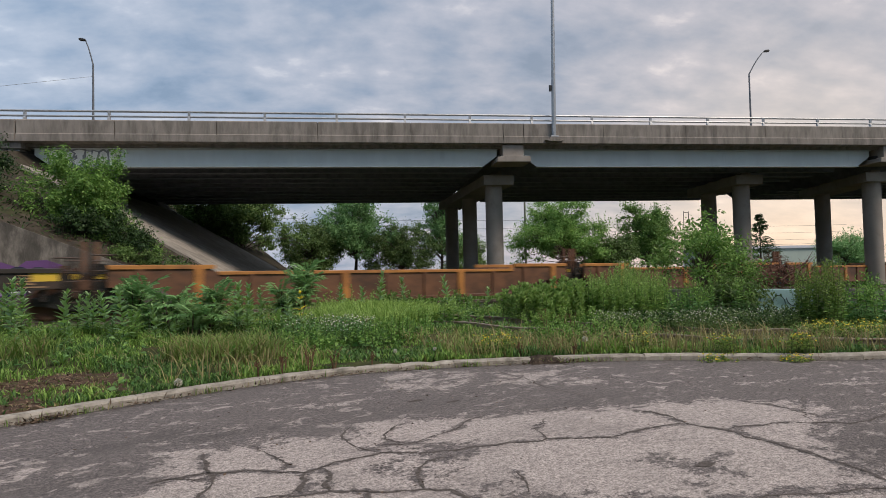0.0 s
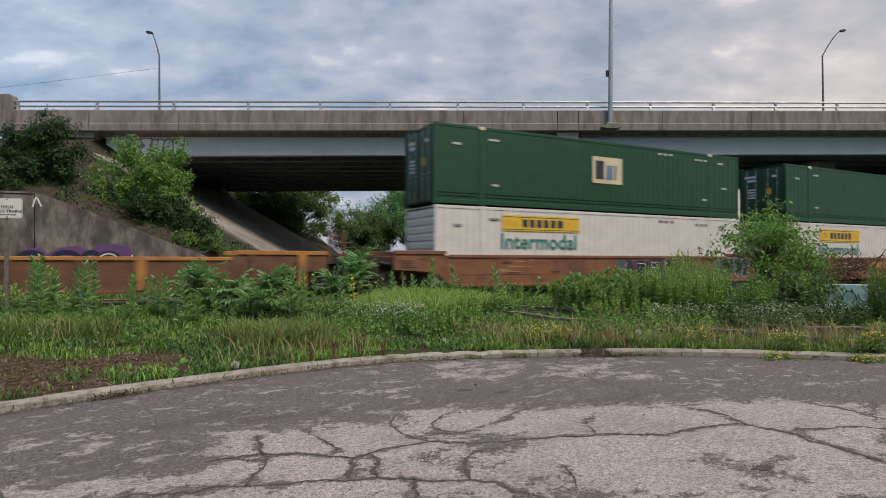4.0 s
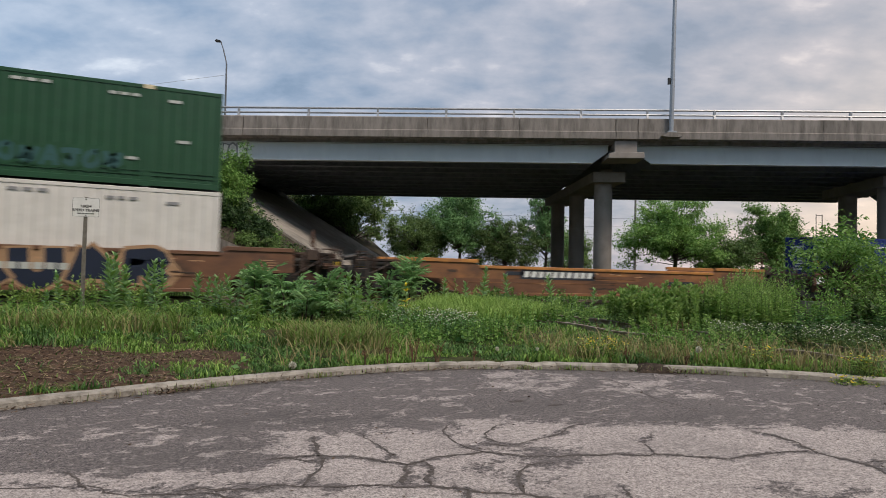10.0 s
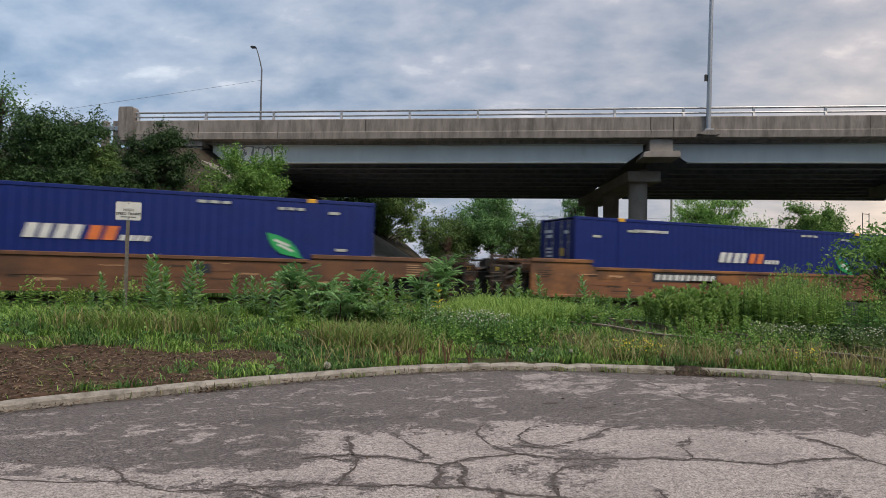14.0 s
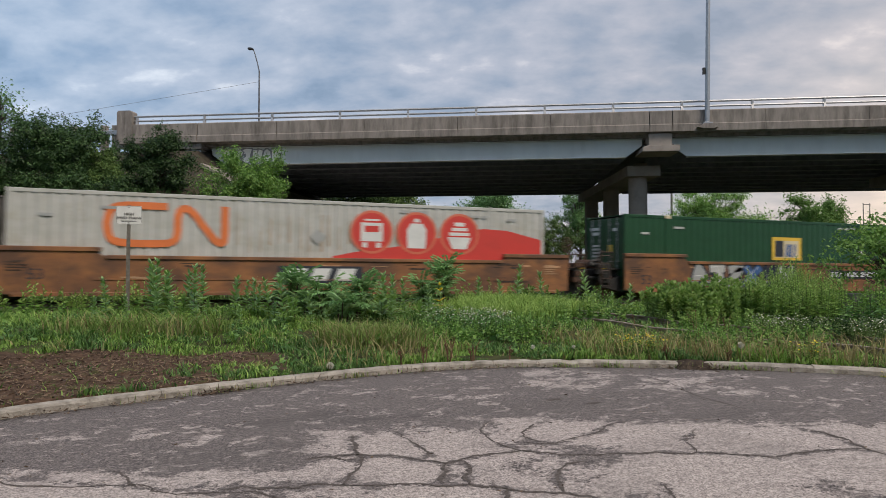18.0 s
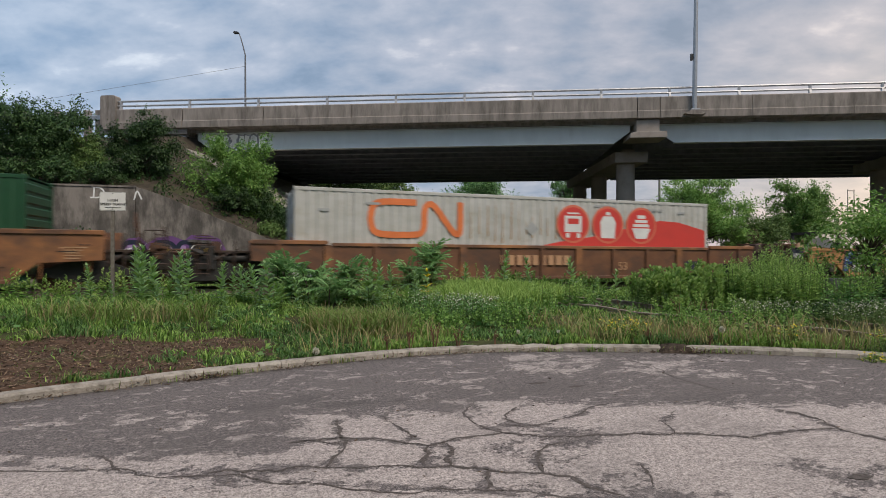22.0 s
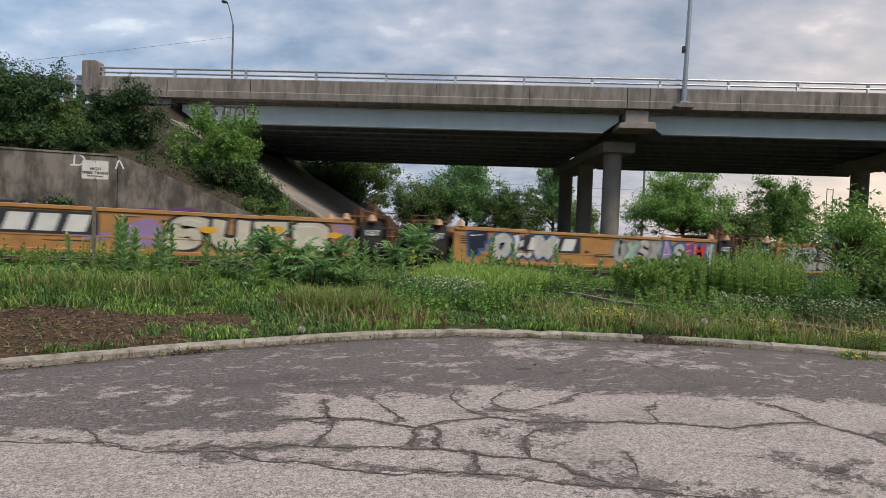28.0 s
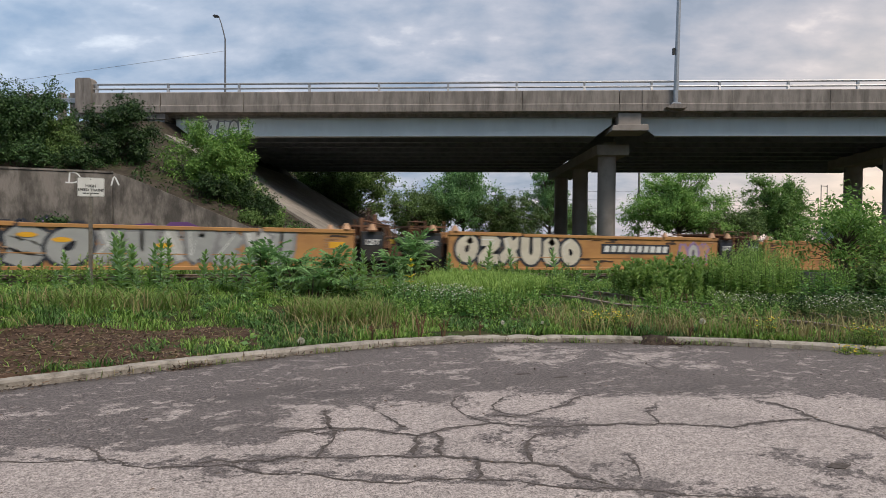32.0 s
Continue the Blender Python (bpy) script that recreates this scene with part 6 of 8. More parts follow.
def grey_box(u, red_x):
    """A dirty white container with an orange looped logo, three red roundels and a red sweep at its end."""
    # doors get a whiter colour to make up for light missing on this end
    k = container(u, LT, P_GREY, "dirty white corrugated container with orange logo and red roundels", corr=0.02, lit_door_paint=P_BRIGHT)
    for y0_, y1_, z0_, z1_ in ((-0.98, -0.9, 0.75, 1.3), (-0.98, -0.62, 0.72, 0.8), (-0.55, -0.47, 0.78, 1.32), (-0.47, -0.2, 1.0, 1.08), (-0.28, -0.2, 0.72, 1.02)):
        Mesh().box(-0.001, 0.012, y0_, y1_, z0_, z1_).build("orange_tag_stroke", P_LOGO_ORANGE, k)
    y = FACE - 0.003
    line = [(4.0, 2.52), (2.95, 2.52), (2.55, 2.42), (2.42, 2.1), (2.42, 1.85), (2.55, 1.55), (2.95, 1.45), (3.9, 1.45), (4.25, 1.52), (4.36, 1.75), (4.38, 2.25), (4.5, 2.48), (4.75, 2.42), (5.15, 1.95), (5.5, 1.55), (5.7, 1.5), (5.75, 1.7), (5.75, 2.52)]
    strip(Mesh(), [((a - 2.4) * 0.93 + 2.4, b) for a, b in line], 0.21, y).build("looped_logo", P_LOGO_ORANGE, k)
    sweep = [(red_x - 0.9, 1.15), (red_x - 0.2, 1.3), (red_x + 1.2, 1.5), (red_x + 2.8, 1.85), (red_x + 4.2, 2.16), (red_x + 5.1, 2.12), (15.9, 1.85), (16.02, 1.80), (16.02, 0.18), (red_x - 0.9, 0.18)]
    panel(k, sweep, P_RED, FACE - 0.002, "red_sweep")
    for i in range(3):
        cx = red_x + 0.35 + 1.5 * i
        panel(k, ring(cx, 1.95, 0.70, 0.70, 28), P_RIM, FACE - 0.006, "roundel_rim", 0.002)
        panel(k, ring(cx, 1.95, 0.62, 0.62, 28), P_RED, FACE - 0.0085, "roundel", 0.002)
        yy = FACE - 0.0112
        if i == 0:
            shapes = [[(-0.36, -0.3), (0.36, -0.3), (0.36, 0.3), (-0.36, 0.3)], [(-0.25, 0.36), (0.25, 0.36), (0.25, 0.42), (-0.25, 0.42)], [(-0.3, -0.5), (-0.15, -0.5), (-0.15, -0.34), (-0.3, -0.34)], [(0.15, -0.5), (0.3, -0.5), (0.3, -0.34), (0.15, -0.34)]]
        elif i == 1:
            shapes = [[(-0.3, -0.5), (0.3, -0.5), (0.34, 0.1), (0.2, 0.32), (-0.2, 0.32), (-0.34, 0.1)], [(-0.12, 0.36), (0.12, 0.36), (0.08, 0.48), (-0.08, 0.48)]]
        else:
            shapes = [[(-0.42, -0.1), (0.42, -0.1), (0.25, -0.5), (-0.25, -0.5)], [(-0.36, -0.05), (0.36, -0.05), (0.36, 0.06), (-0.36, 0.06)], [(-0.28, 0.11), (0.28, 0.11), (0.28, 0.22), (-0.28, 0.22)], [(-0.18, 0.27), (0.18, 0.27), (0.18, 0.4), (-0.18, 0.4)]]
        for sh in shapes:
            Mesh().prism([(cx + a, 1.95 + b) for a, b in sh], yy - 0.001, yy).build("roundel_pictogram", P_LOGO_WHITE, k)
        if i == 0:
            Mesh().add([(cx - 0.24, yy - 0.002, 1.95), (cx + 0.24, yy - 0.002, 1.95), (cx + 0.24, yy - 0.002, 2.15), (cx - 0.24, yy - 0.002, 2.15)], [(0, 1, 2, 3)]).build("window_shape", P_RED, k)
    marks(k, 90, P_SILVER, low=False)
    panel(k, [(8.0, 1.75), (8.25, 1.5), (8.5, 1.75), (8.25, 2.0)], P_SILVER, FACE - 0.002, "diamond_placard")
    r = random.Random(int(u))
    for i in range(26):
        x = 5.9 + i * 0.3 + r.uniform(-0.05, 0.05)
        zt, zb = r.uniform(1.9, 2.7), r.uniform(1.2, 1.6)
        w = r.uniform(0.02, 0.06)
        Mesh().prism([(x, zb), (x + w, zb), (x + w * 0.7, zt), (x + w * 0.3, zt)], FACE - 0.0014, FACE - 0.0004).build("rust_streak", P_STREAK, k)
    return k


c7 = well_car(180.65, 197.9, P_ORANGE, "orange well car carrying a dirty white container", lead=1.1, tail=0.9, trucks=(-1.2, False), top=1.40, end_top=1.62, end_len=2.4, square=(True, True))
number_box(c7, 180.65, 187.9, 190.5, 0.62, 1.14, 3)
text_mesh("53", 0.42, P_INK, c7, pose(0.95, SILL - 0.003, 0.85, 90, 0, 0))
grey_box(180.85, 9.6)
c8 = well_car(200.3, 218.4, P_ORANGE, "orange well car with silver graffiti carrying a green container", lead=1.1, tail=1.7, low=(1,), top=1.45, end_top=1.72, end_len=2.7, square=(True, False))
graffiti(c8, 3.0, 8.2, 0.42, 1.38, [P_SILVER, P_SPRAY, P_SILVER, P_INKBLUE, P_NAVY, P_SPRAY], P_INK, SILL, 6, 61, fat=1.0)
text_mesh("53", 0.5, P_INK, c8, pose(0.95, SILL - 0.003, 0.72, 90, 0, 0))
number_box(c8, 200.3, 210.5, 213.6, 0.8, 1.15)
k = container(200.36, LT, P_GREEN, "dark green freight container with a cream square, in the well", cast=P_CREAM, bands=True)
square_logo(k, 7.15, 1.25, 1.6, 0.95, P_LOGO_YELLOW)
panel(k, [(7.3, 1.36), (8.6, 1.36), (8.6, 2.06), (7.3, 2.06)], P_CREAM, FACE - 0.0055, "logo_inset", 0.002)
panel(k, [(12.0, 1.55), (12.25, 1.3), (12.5, 1.55), (12.25, 1.8)], P_LOGO_WHITE, FACE - 0.002, "diamond_placard")
marks(k, 33)
c9 = well_car(222.3, 242.0, P_OCHRE, "rusty brown ribbed well car carrying a dirty white container", lead=1.7, low=(-1,), tail=1.7, trucks=(-1.25, True), ribs=True, chord=P_ORANGE, top=1.45, end_top=1.52, end_len=2.2)
grey_box(223.56, 9.6)
bars(c9, 8.2, 11.0, 0.75, 1.1, P_TAN, SILL - 0.045, 9, "number_bar", 17)
text_mesh("53", 0.42, P_TAN, c9, pose(13.3, SILL - 0.01, 0.7, 90, 0, 0))
bars(c9, 16.2, 17.0, 0.55, 0.9, P_INK, SILL - 0.01, 1, "dark_patch", 18)
# the short yellow-orange cars
c10 = well_car(245.2, 260.0, P_YELLOW, "yellow-orange well car carrying a white tank container", lead=1.7, tail=1.1, trucks=(True, False), top=1.45, end_top=1.50, cones=True, square=(False, True))
graffiti(c10, 2.1, 4.3, 0.42, 1.42, [P_INKBLUE, P_SPRAY, P_SILVER], P_INK, SILL, 4, 71, fat=0.9, kinds=("comb", "peak", "wave", "hook"))
number_box(c10, 245.2, 249.6, 252.8, 0.87, 1.22)
graffiti(c10, 11.4, 13.2, 0.75, 1.3, [P_MINT, P_CREAMSPRAY], P_SCRAPE, SILL, 3, 72)


def tank(u0, ln):
    t = thing("tank_container", train_pose(u0, 0, LT), "long white tank container with a walkway on top", "tank container", "containers on the train")
    MOVERS.append((t, u0, LT, 0.0))
    z, r, n = 0.86, 1.02, 36
    m = Mesh()
    prof = [(0.35, 0.0), (0.38, 0.5), (0.5, 0.85), (0.8, 1.0), (ln - 0.8, 1.0), (ln - 0.5, 0.85), (ln - 0.38, 0.5), (ln - 0.35, 0.0)]
    v, f = [], []
    for x, q in prof:
        v += [(x, q * r * math.cos(2 * math.pi * i / n), z + q * r * math.sin(2 * math.pi * i / n)) for i in range(n)]
    for k_ in range(len(prof) - 1):
        f += [(k_ * n + i, k_ * n + (i + 1) % n, (k_ + 1) * n + (i + 1) % n, (k_ + 1) * n + i) for i in range(n)]
    m.add(v, f).build("tank_shell", P_TANK, t, smooth=True)
    for x in (0, ln - 0.12):
        fr = Mesh()
        for y in (-1.2, 1.08):
            fr.box(x, x + 0.12, y, y + 0.12, 0, 1.95)
        for zz in (0.0, 1.83):
            fr.box(x, x + 0.12, -1.2, 1.2, zz, zz + 0.12)
        fr.build("end_frame", M_DARKSTEEL, t)
    for x in (3.0, ln - 3.2):
        b = Mesh()
        for i in range(n):
            a, c = 2 * math.pi * i / n, 2 * math.pi * (i + 1) / n
            b.add([(x, 1.03 * math.cos(a), z + 1.03 * math.sin(a)), (x + 0.12, 1.03 * math.cos(a), z + 1.03 * math.sin(a)), (x + 0.12, 1.03 * math.cos(c), z + 1.03 * math.sin(c)), (x, 1.03 * math.cos(c), z + 1.03 * math.sin(c))], [(0, 1, 2, 3)])
        b.build("tank_band", P_TANK, t)
    w = Mesh().box(4.2, ln - 1.3, -0.45, 0.45, z + r + 0.05, z + r + 0.09)
    for x in np.arange(4.4, ln - 1.4, 1.2):
        w.box(x, x + 0.06, -0.4, 0.4, z + r - 0.06, z + r + 0.06)
    w.build("walkway", M_GALV, t)
    for x in (6.2, 8.6):
        Mesh().tube((x, 0, z + r - 0.1), (x, 0, z + r + 0.22), 0.28, n=14).build("manhole", M_GALV, t)
    d = Mesh().tube((ln * 0.66, -1.035, z + 0.45), (ln * 0.66, -1.02, z + 0.45), 0.01, n=4)
    panel(t, [(4.9, 1.35), (5.2, 1.2), (5.5, 1.35), (5.2, 1.5)], P_PINK, -1.0, "diamond_placard")
    bars(t, 9.9, 10.7, 1.35, 1.5, P_INK, -1.02, 4, "stencil_bar", 3)


tank(247.2, 12.4)
c11 = well_car(262.2, 274.5, P_YELLOW, "yellow-orange empty well car with purple and silver graffiti", lead=1.1, tail=1.6, trucks=(True, True), top=1.52, end_top=1.55, cones=True, square=(True, True))
number_box(c11, 262.2, 265.0, 267.4, 0.75, 1.36, 3)
for cx, cz, rx, rz in ((4.8, 1.2, 0.42, 0.14), (5.0, 0.75, 0.5, 0.13), (6.3, 0.85, 0.55, 0.42), (11.9, 1.1, 0.4, 0.3)):
    panel(c11, [(a, b + 0.05 * math.sin(7 * a)) for a, b in ring(cx, cz, rx, rz, 18)], P_LILAC, SILL - 0.0005, "lilac_cloud", 0.0012)
graffiti(c11, 6.8, 11.6, 0.40, 1.46, [P_CREAMSPRAY], P_INK, SILL - 0.001, 4, 82, fat=1.25, kinds=("snake", "cup", "comb", "bowl"))
for k_, cx in enumerate((8.0, 9.9, 11.7)):
    panel(c11, ring(cx, 1.02 + 0.1 * (k_ % 2), 0.26, 0.10, 12), P_AMBER, SILL - 0.0165, "amber_blot", 0.001)
c12 = well_car(277.95, 289.65, P_YELLOW, "yellow-orange empty well car covered in silver and purple graffiti", lead=1.6, tail=1.6, top=1.50, end_top=1.53, cones=True, square=(True, True))
graffiti(c12, 0.5, 4.0, 0.42, 1.42, [P_NAVY, P_SPRAY, P_LOGO_WHITE, P_SPRAY], P_INKBLUE, SILL, 4, 91, fat=1.0, kinds=("comb", "loop", "wave", "wave"))
number_box(c12, 277.95, 280.65, 283.05, 0.75, 1.33, 3)
graffiti(c12, 6.6, 9.4, 0.42, 1.38, [P_SILVER, P_MINT, P_SPRAY], P_STENCIL_DARK, SILL, 5, 92, fat=1.0)
graffiti(c12, 8.9, 11.6, 0.42, 1.42, [P_LILAC, P_SPRAY, P_PINK, P_RED, P_SPRAY], P_INKBLUE, SILL - 0.012, 5, 93, fat=0.9)
c13 = well_car(293.1, 305.0, P_YELLOW, "yellow-orange empty well car with tall silver graffiti", lead=1.6, tail=1.5, top=1.52, end_top=1.55, cones=True, square=(True, True))
graffiti(c13, 0.5, 4.6, 0.36, 1.48, [P_SILVER], P_INK, SILL, 4, 101, fat=1.35, kinds=("hook", "zig", "snake", "loop"))
graffiti(c13, 4.7, 10.0, 0.38, 1.46, [P_SILVER, P_SILVER, P_SPRAY], P_STENCIL_DARK, SILL, 7, 102, fat=1.3)
for k_, cx in enumerate((3.1, 3.9, 6.4)):
    panel(c13, ring(cx, 1.2 - 0.12 * k_, 0.24, 0.07, 12), P_AMBER, SILL - 0.0165, "amber_blot", 0.001)
panel(c13, [(11.1, 0.95), (11.6, 0.95), (11.6, 1.15), (11.1, 1.15)], P_AMBER, SILL - 0.001, "reflective_tag")
c14 = well_car(308.25, 320.3, P_YELLOW, "yellow-orange empty well car with bubble graffiti and a number panel", lead=1.5, tail=1.4, top=1.55, end_top=1.58, cones=True, square=(True, True))
graffiti(c14, 0.3, 5.3, 0.42, 1.48, [P_CREAMSPRAY], P_INK, SILL, 6, 111, fat=1.2, kinds=("loop", "zig", "cross", "cup", "loop", "loop"))
number_box(c14, 308.25, 314.5, 317.8, 0.87, 1.25)
graffiti(c14, 10.0, 11.5, 0.5, 1.3, [P_TAN, P_SPRAY], P_LILAC, SILL, 3, 112)
c15 = well_car(323.0, 340.0, P_YELLOW, "yellow-orange empty well car at the end of the view", lead=1.4, tail=1.4, top=1.5, end_top=1.55, cones=True, square=(True, True))
bpy.data.objects.remove(TRUCK) if not TRUCK.children else [bpy.data.objects.remove(o) for o in (*TRUCK.children_recursive, TRUCK)]

# ---- plants ----
nrng = np.random.default_rng(7)


def unit(v):
    return v / np.maximum(np.linalg.norm(v, axis=-1, keepdims=True), 1e-9)


def leaf_quads(p, along, length, width, rg, sag=0.15, face=None, loose=0.55):
    """A lozenge leaf at each place p, growing along a direction, its upper side turned to the sky or to the way given."""
    n = len(p)
    face = np.array([0.0, 0.0, 1.0]) if face is None else face
    side = unit(np.cross(along, unit(face + rg.normal(size=(n, 3)) * loose)))
    length = np.broadcast_to(length, (n,))[:, None]
    width = np.broadcast_to(width, (n,))[:, None]
    mid = p + along * length * 0.45
    tip = p + along * length
    tip[:, 2] -= (length * sag)[:, 0]
    v = np.stack([p, mid - side * width / 2, tip, mid + side * width / 2], 1).reshape(-1, 3)
    return v


def leaf_object(name, v, mats, parent=None, slots=None):
    me = raw_mesh(name, v, np.arange(len(v), dtype=np.int32), 4, mats, slots)
    ob = new(name, me)
    if parent is not None:
        ob.parent = parent
    return ob


def tree(name, x, y, z, height, radius, mat, seed, leaves=9000, leaf=0.2, trunk=0.14, label="", low=0.25, squash=1.0, lean=(0, 0), cat="tree", clump=0.17, group="", shoots=0.2, lumps=85):
    """A tapered trunk with forked limbs; the crown is a heap of leafy boughs of many sizes, with shoots that stand out of it."""
    rg = np.random.default_rng(seed)
    t = thing(name, pose(x, y, z), label, cat, group)
    m = Mesh()
    cz = height * (low + (1 - low) / 2)
    rz = height * (1 - low) / 2
    top = Vector((lean[0], lean[1], height * 0.72))
    pts = [Vector((0, 0, -0.3)), Vector((0.05 * radius, 0, height * 0.15)), top * 0.5 + Vector((0.06 * radius, -0.05 * radius, 0)), top]
    m.path(pts, [trunk * 1.25, trunk, trunk * 0.7, trunk * 0.3], 8)
    # the boughs' middles: over an uneven shell, fewer inside
    d = unit(rg.normal(size=(lumps, 3)))
    d[:, 2] = np.where(d[:, 2] < -0.75, -d[:, 2], d[:, 2])
    ph = rg.uniform(0, 6.28, 3)
    az = np.arctan2(d[:, 1], d[:, 0])
    bulge = 1 + 0.16 * np.sin(2 * az + ph[0]) + 0.13 * np.sin(3 * az + 4 * d[:, 2] + ph[1]) + 0.10 * np.sin(5 * d[:, 2] + ph[2])
    k = np.where(rg.uniform(size=lumps) < 0.72, rg.uniform(0.66, 0.92, lumps), rg.uniform(0.25, 0.6, lumps))
    cl = d * (k * bulge)[:, None] * np.array([radius, radius * squash, rz]) + np.array([lean[0] * 0.6, lean[1] * 0.6, cz])
    cl[:, 2] = np.clip(cl[:, 2], height * low + 0.02 * height, height * 0.97)
    sz = clump * radius * rg.uniform(0.85, 2.0, lumps) * (1.1 - 0.35 * (k > 0.6))
    for c, r_ in zip(cl, sz):
        q = min(0.95, max(0.12, (c[2] - height * 0.12) / (height * 0.8)))
        root = pts[1].lerp(top, q * 0.75)
        end = Vector(c)
        mid = root.lerp(end, 0.55) + Vector((0, 0, 0.05 * height))
        m.path([root, mid, end], [trunk * 0.3, trunk * 0.18, trunk * 0.05], 4)
    m.build("trunk", M_BARK, t, smooth=False)
    w = sz ** 2
    pick = rg.choice(lumps, size=leaves, p=w / w.sum())
    o = unit(rg.normal(size=(leaves, 3)) + np.array([0, 0, 0.35]))
    rr = rg.uniform(size=leaves) ** 0.42 * (1 + 0.25 * np.clip(rg.normal(size=leaves), -1.2, 2.2))
    off = o * (rr * sz[pick])[:, None] * np.array([1, 1, 0.62])
    # shoots: leaves strung along a line that leaves the bough
    ns = 5
    sd = unit(unit(cl - np.array([0, 0, cz * 0.7]))[:, None, :] * 0.9 + rg.normal(size=(lumps, ns, 3)) * 0.55 + np.array([0, 0, 0.35]))
    is_s = rg.uniform(size=leaves) < shoots
    along_s = sd[pick, rg.integers(0, ns, leaves)]
    far_ = rg.uniform(0.5, 1.75, leaves) * sz[pick]
    off = np.where(is_s[:, None], along_s * far_[:, None] + rg.normal(size=(leaves, 3)) * leaf * 0.45, off)
    p = cl[pick] + off
    face = unit(o * 0.8 + np.array([0, 0, 0.75]))
    grow = unit(np.cross(face, rg.normal(size=(leaves, 3))))
    grow[:, 2] -= 0.30
    v = leaf_quads(p, unit(grow), leaf * rg.uniform(0.6, 1.3, leaves), leaf * 0.5 * rg.uniform(0.7, 1.2, leaves), rg, face=face, loose=0.4)
    leaf_object("crown", v, [mat], t)
    return t


bz = lambda x, y: float(bank_z(np.array(x), np.array(y)))
# bushes and trees on the bank
tree("tree", -7.5, 28.6, 3.6, 4.1, 2.15, LEAF_B, 11, 42000, 0.115, 0.12, "dense dark green bushy tree on the bank", 0.0, clump=0.19)
tree("tree", -11.8, 28.2, 3.5, 4.2, 2.2, LEAF_B, 12, 26000, 0.125, 0.12, "dense dark green bushy tree above the retaining wall", 0.0, clump=0.19)
tree("tree", -15.4, 28.4, 3.4, 4.4, 2.3, LEAF_B, 13, 16000, 0.14, 0.12, "green bushy tree above the retaining wall", 0.0, clump=0.19)
tree("tree", -3.75, 28.4, 3.4, 4.2, 1.4, LEAF_B, 14, 28000, 0.105, 0.10, "upright dark green tree beside the overpass", 0.0, clump=0.19)
tree("tree", 0.0, 28.0, 1.7, 4.55, 1.85, LEAF_A, 15, 26000, 0.125, 0.08, "light green leafy tree at the wall's end", 0.05, lean=(0.15, 0), clump=0.19, shoots=0.4)
tree("sapling", -9.9, 29.5, 6.6, 2.3, 1.0, LEAF_D, 51, 1100, 0.14, 0.05, "thin pale sapling above the bushes", 0.1, clump=0.3, cat="tree")
tree("shrub", -5.7, 27.9, bz(-5.7, 27.9) - 0.5, 2.2, 0.9, LEAF_F, 16, 9000, 0.10, 0.05, "yellowish green shrub on the bank", 0.0, cat="shrub")
tree("shrub", 2.3, 29.5, 0.8, 2.6, 1.5, LEAF_A, 17, 6000, 0.15, 0.06, "green shrub at the foot of the slope", 0.0, cat="shrub")
tree("shrub", -5.2, 24.4, 0.0, 2.3, 0.8, LEAF_B, 19, 2500, 0.14, 0.04, "dark leafy shrub against the retaining wall", 0.35, cat="shrub")
for i, (x, h_) in enumerate(((-12.6, 1.4), (-10.9, 1.2), (-9.3, 1.5), (-7.9, 1.2), (-6.4, 1.4), (-4.9, 1.2))):
    tree("shrub", x, 26.6, bz(x, 26.6) - 0.35, h_, 0.85, LEAF_B, 70 + i, 4200, 0.10, 0.03, "low dark shrub overhanging the retaining wall", 0.0, cat="shrub", group="shrubs along the wall")
for i, (x, h_) in enumerate(((1.5, 0.7), (2.4, 0.8), (3.4, 0.7))):
    tree("shrub", x, 26.0, bz(x, 26.0) - 0.25, h_, 0.6, LEAF_F, 80 + i, 2600, 0.10, 0.02, "low scrub along the sloping wall top", 0.0, cat="shrub", group="shrubs along the wall")
for x, y_, h_ in ((0.1, 26.7, 1.5), (1.1, 27.2, 1.7), (1.9, 26.9, 1.2)):
    tree("shrub", x, y_, bz(x, y_) - 0.4, h_, 1.0, LEAF_B, int(90 + 10 * x), 6000, 0.10, 0.03, "dark green shrub on the bank over the sloping wall", 0.0, cat="shrub", group="shrubs along the wall")
# beyond the overpass
far = "trees beyond the overpass"
tree("tree", 13.0, 58, 0, 10.5, 5.8, LEAF_F, 21, 31008, 0.27, 0.22, "tall dark green tree beyond the overpass", 0.28, group=far, clump=0.13, lumps=90)
tree("tree", 21.5, 62, 0, 6.6, 4.2, LEAF_F, 22, 23256, 0.24, 0.2, "dark green thicket tree beyond the overpass", 0.0, group=far, clump=0.15, lumps=130)
tree("tree", 27.0, 63, 0, 10.2, 5.0, LEAF_D, 23, 25840, 0.27, 0.2, "green tree beyond the overpass", 0.1, group=far, clump=0.15, lumps=130)
tree("tree", 31.5, 60, 0, 6.8, 4.0, LEAF_F, 24, 20672, 0.24, 0.2, "dark green thicket tree beyond the overpass", 0.0, group=far, clump=0.15, lumps=130)
tree("tree", 37.5, 61, 0, 10.5, 3.2, LEAF_D, 25, 18088, 0.24, 0.18, "slender pale green tree beyond the overpass", 0.1, group=far, clump=0.15, lumps=130)
tree("tree", 43.0, 64, 0, 5.6, 3.6, LEAF_F, 26, 15504, 0.24, 0.18, "low dark tree beyond the overpass", 0.0, group=far, clump=0.15, lumps=130)
tree("tree", 51.5, 55, -0.2, 10.2, 5.9, LEAF_A, 27, 38760, 0.27, 0.24, "broad round green tree beyond the overpass", 0.0, group=far, clump=0.15, lumps=130)
tree("tree", 59.0, 54, -0.4, 6.0, 4.2, LEAF_F, 28, 18088, 0.27, 0.2, "low dark green tree beyond the overpass", 0.0, group=far, clump=0.15, lumps=130)
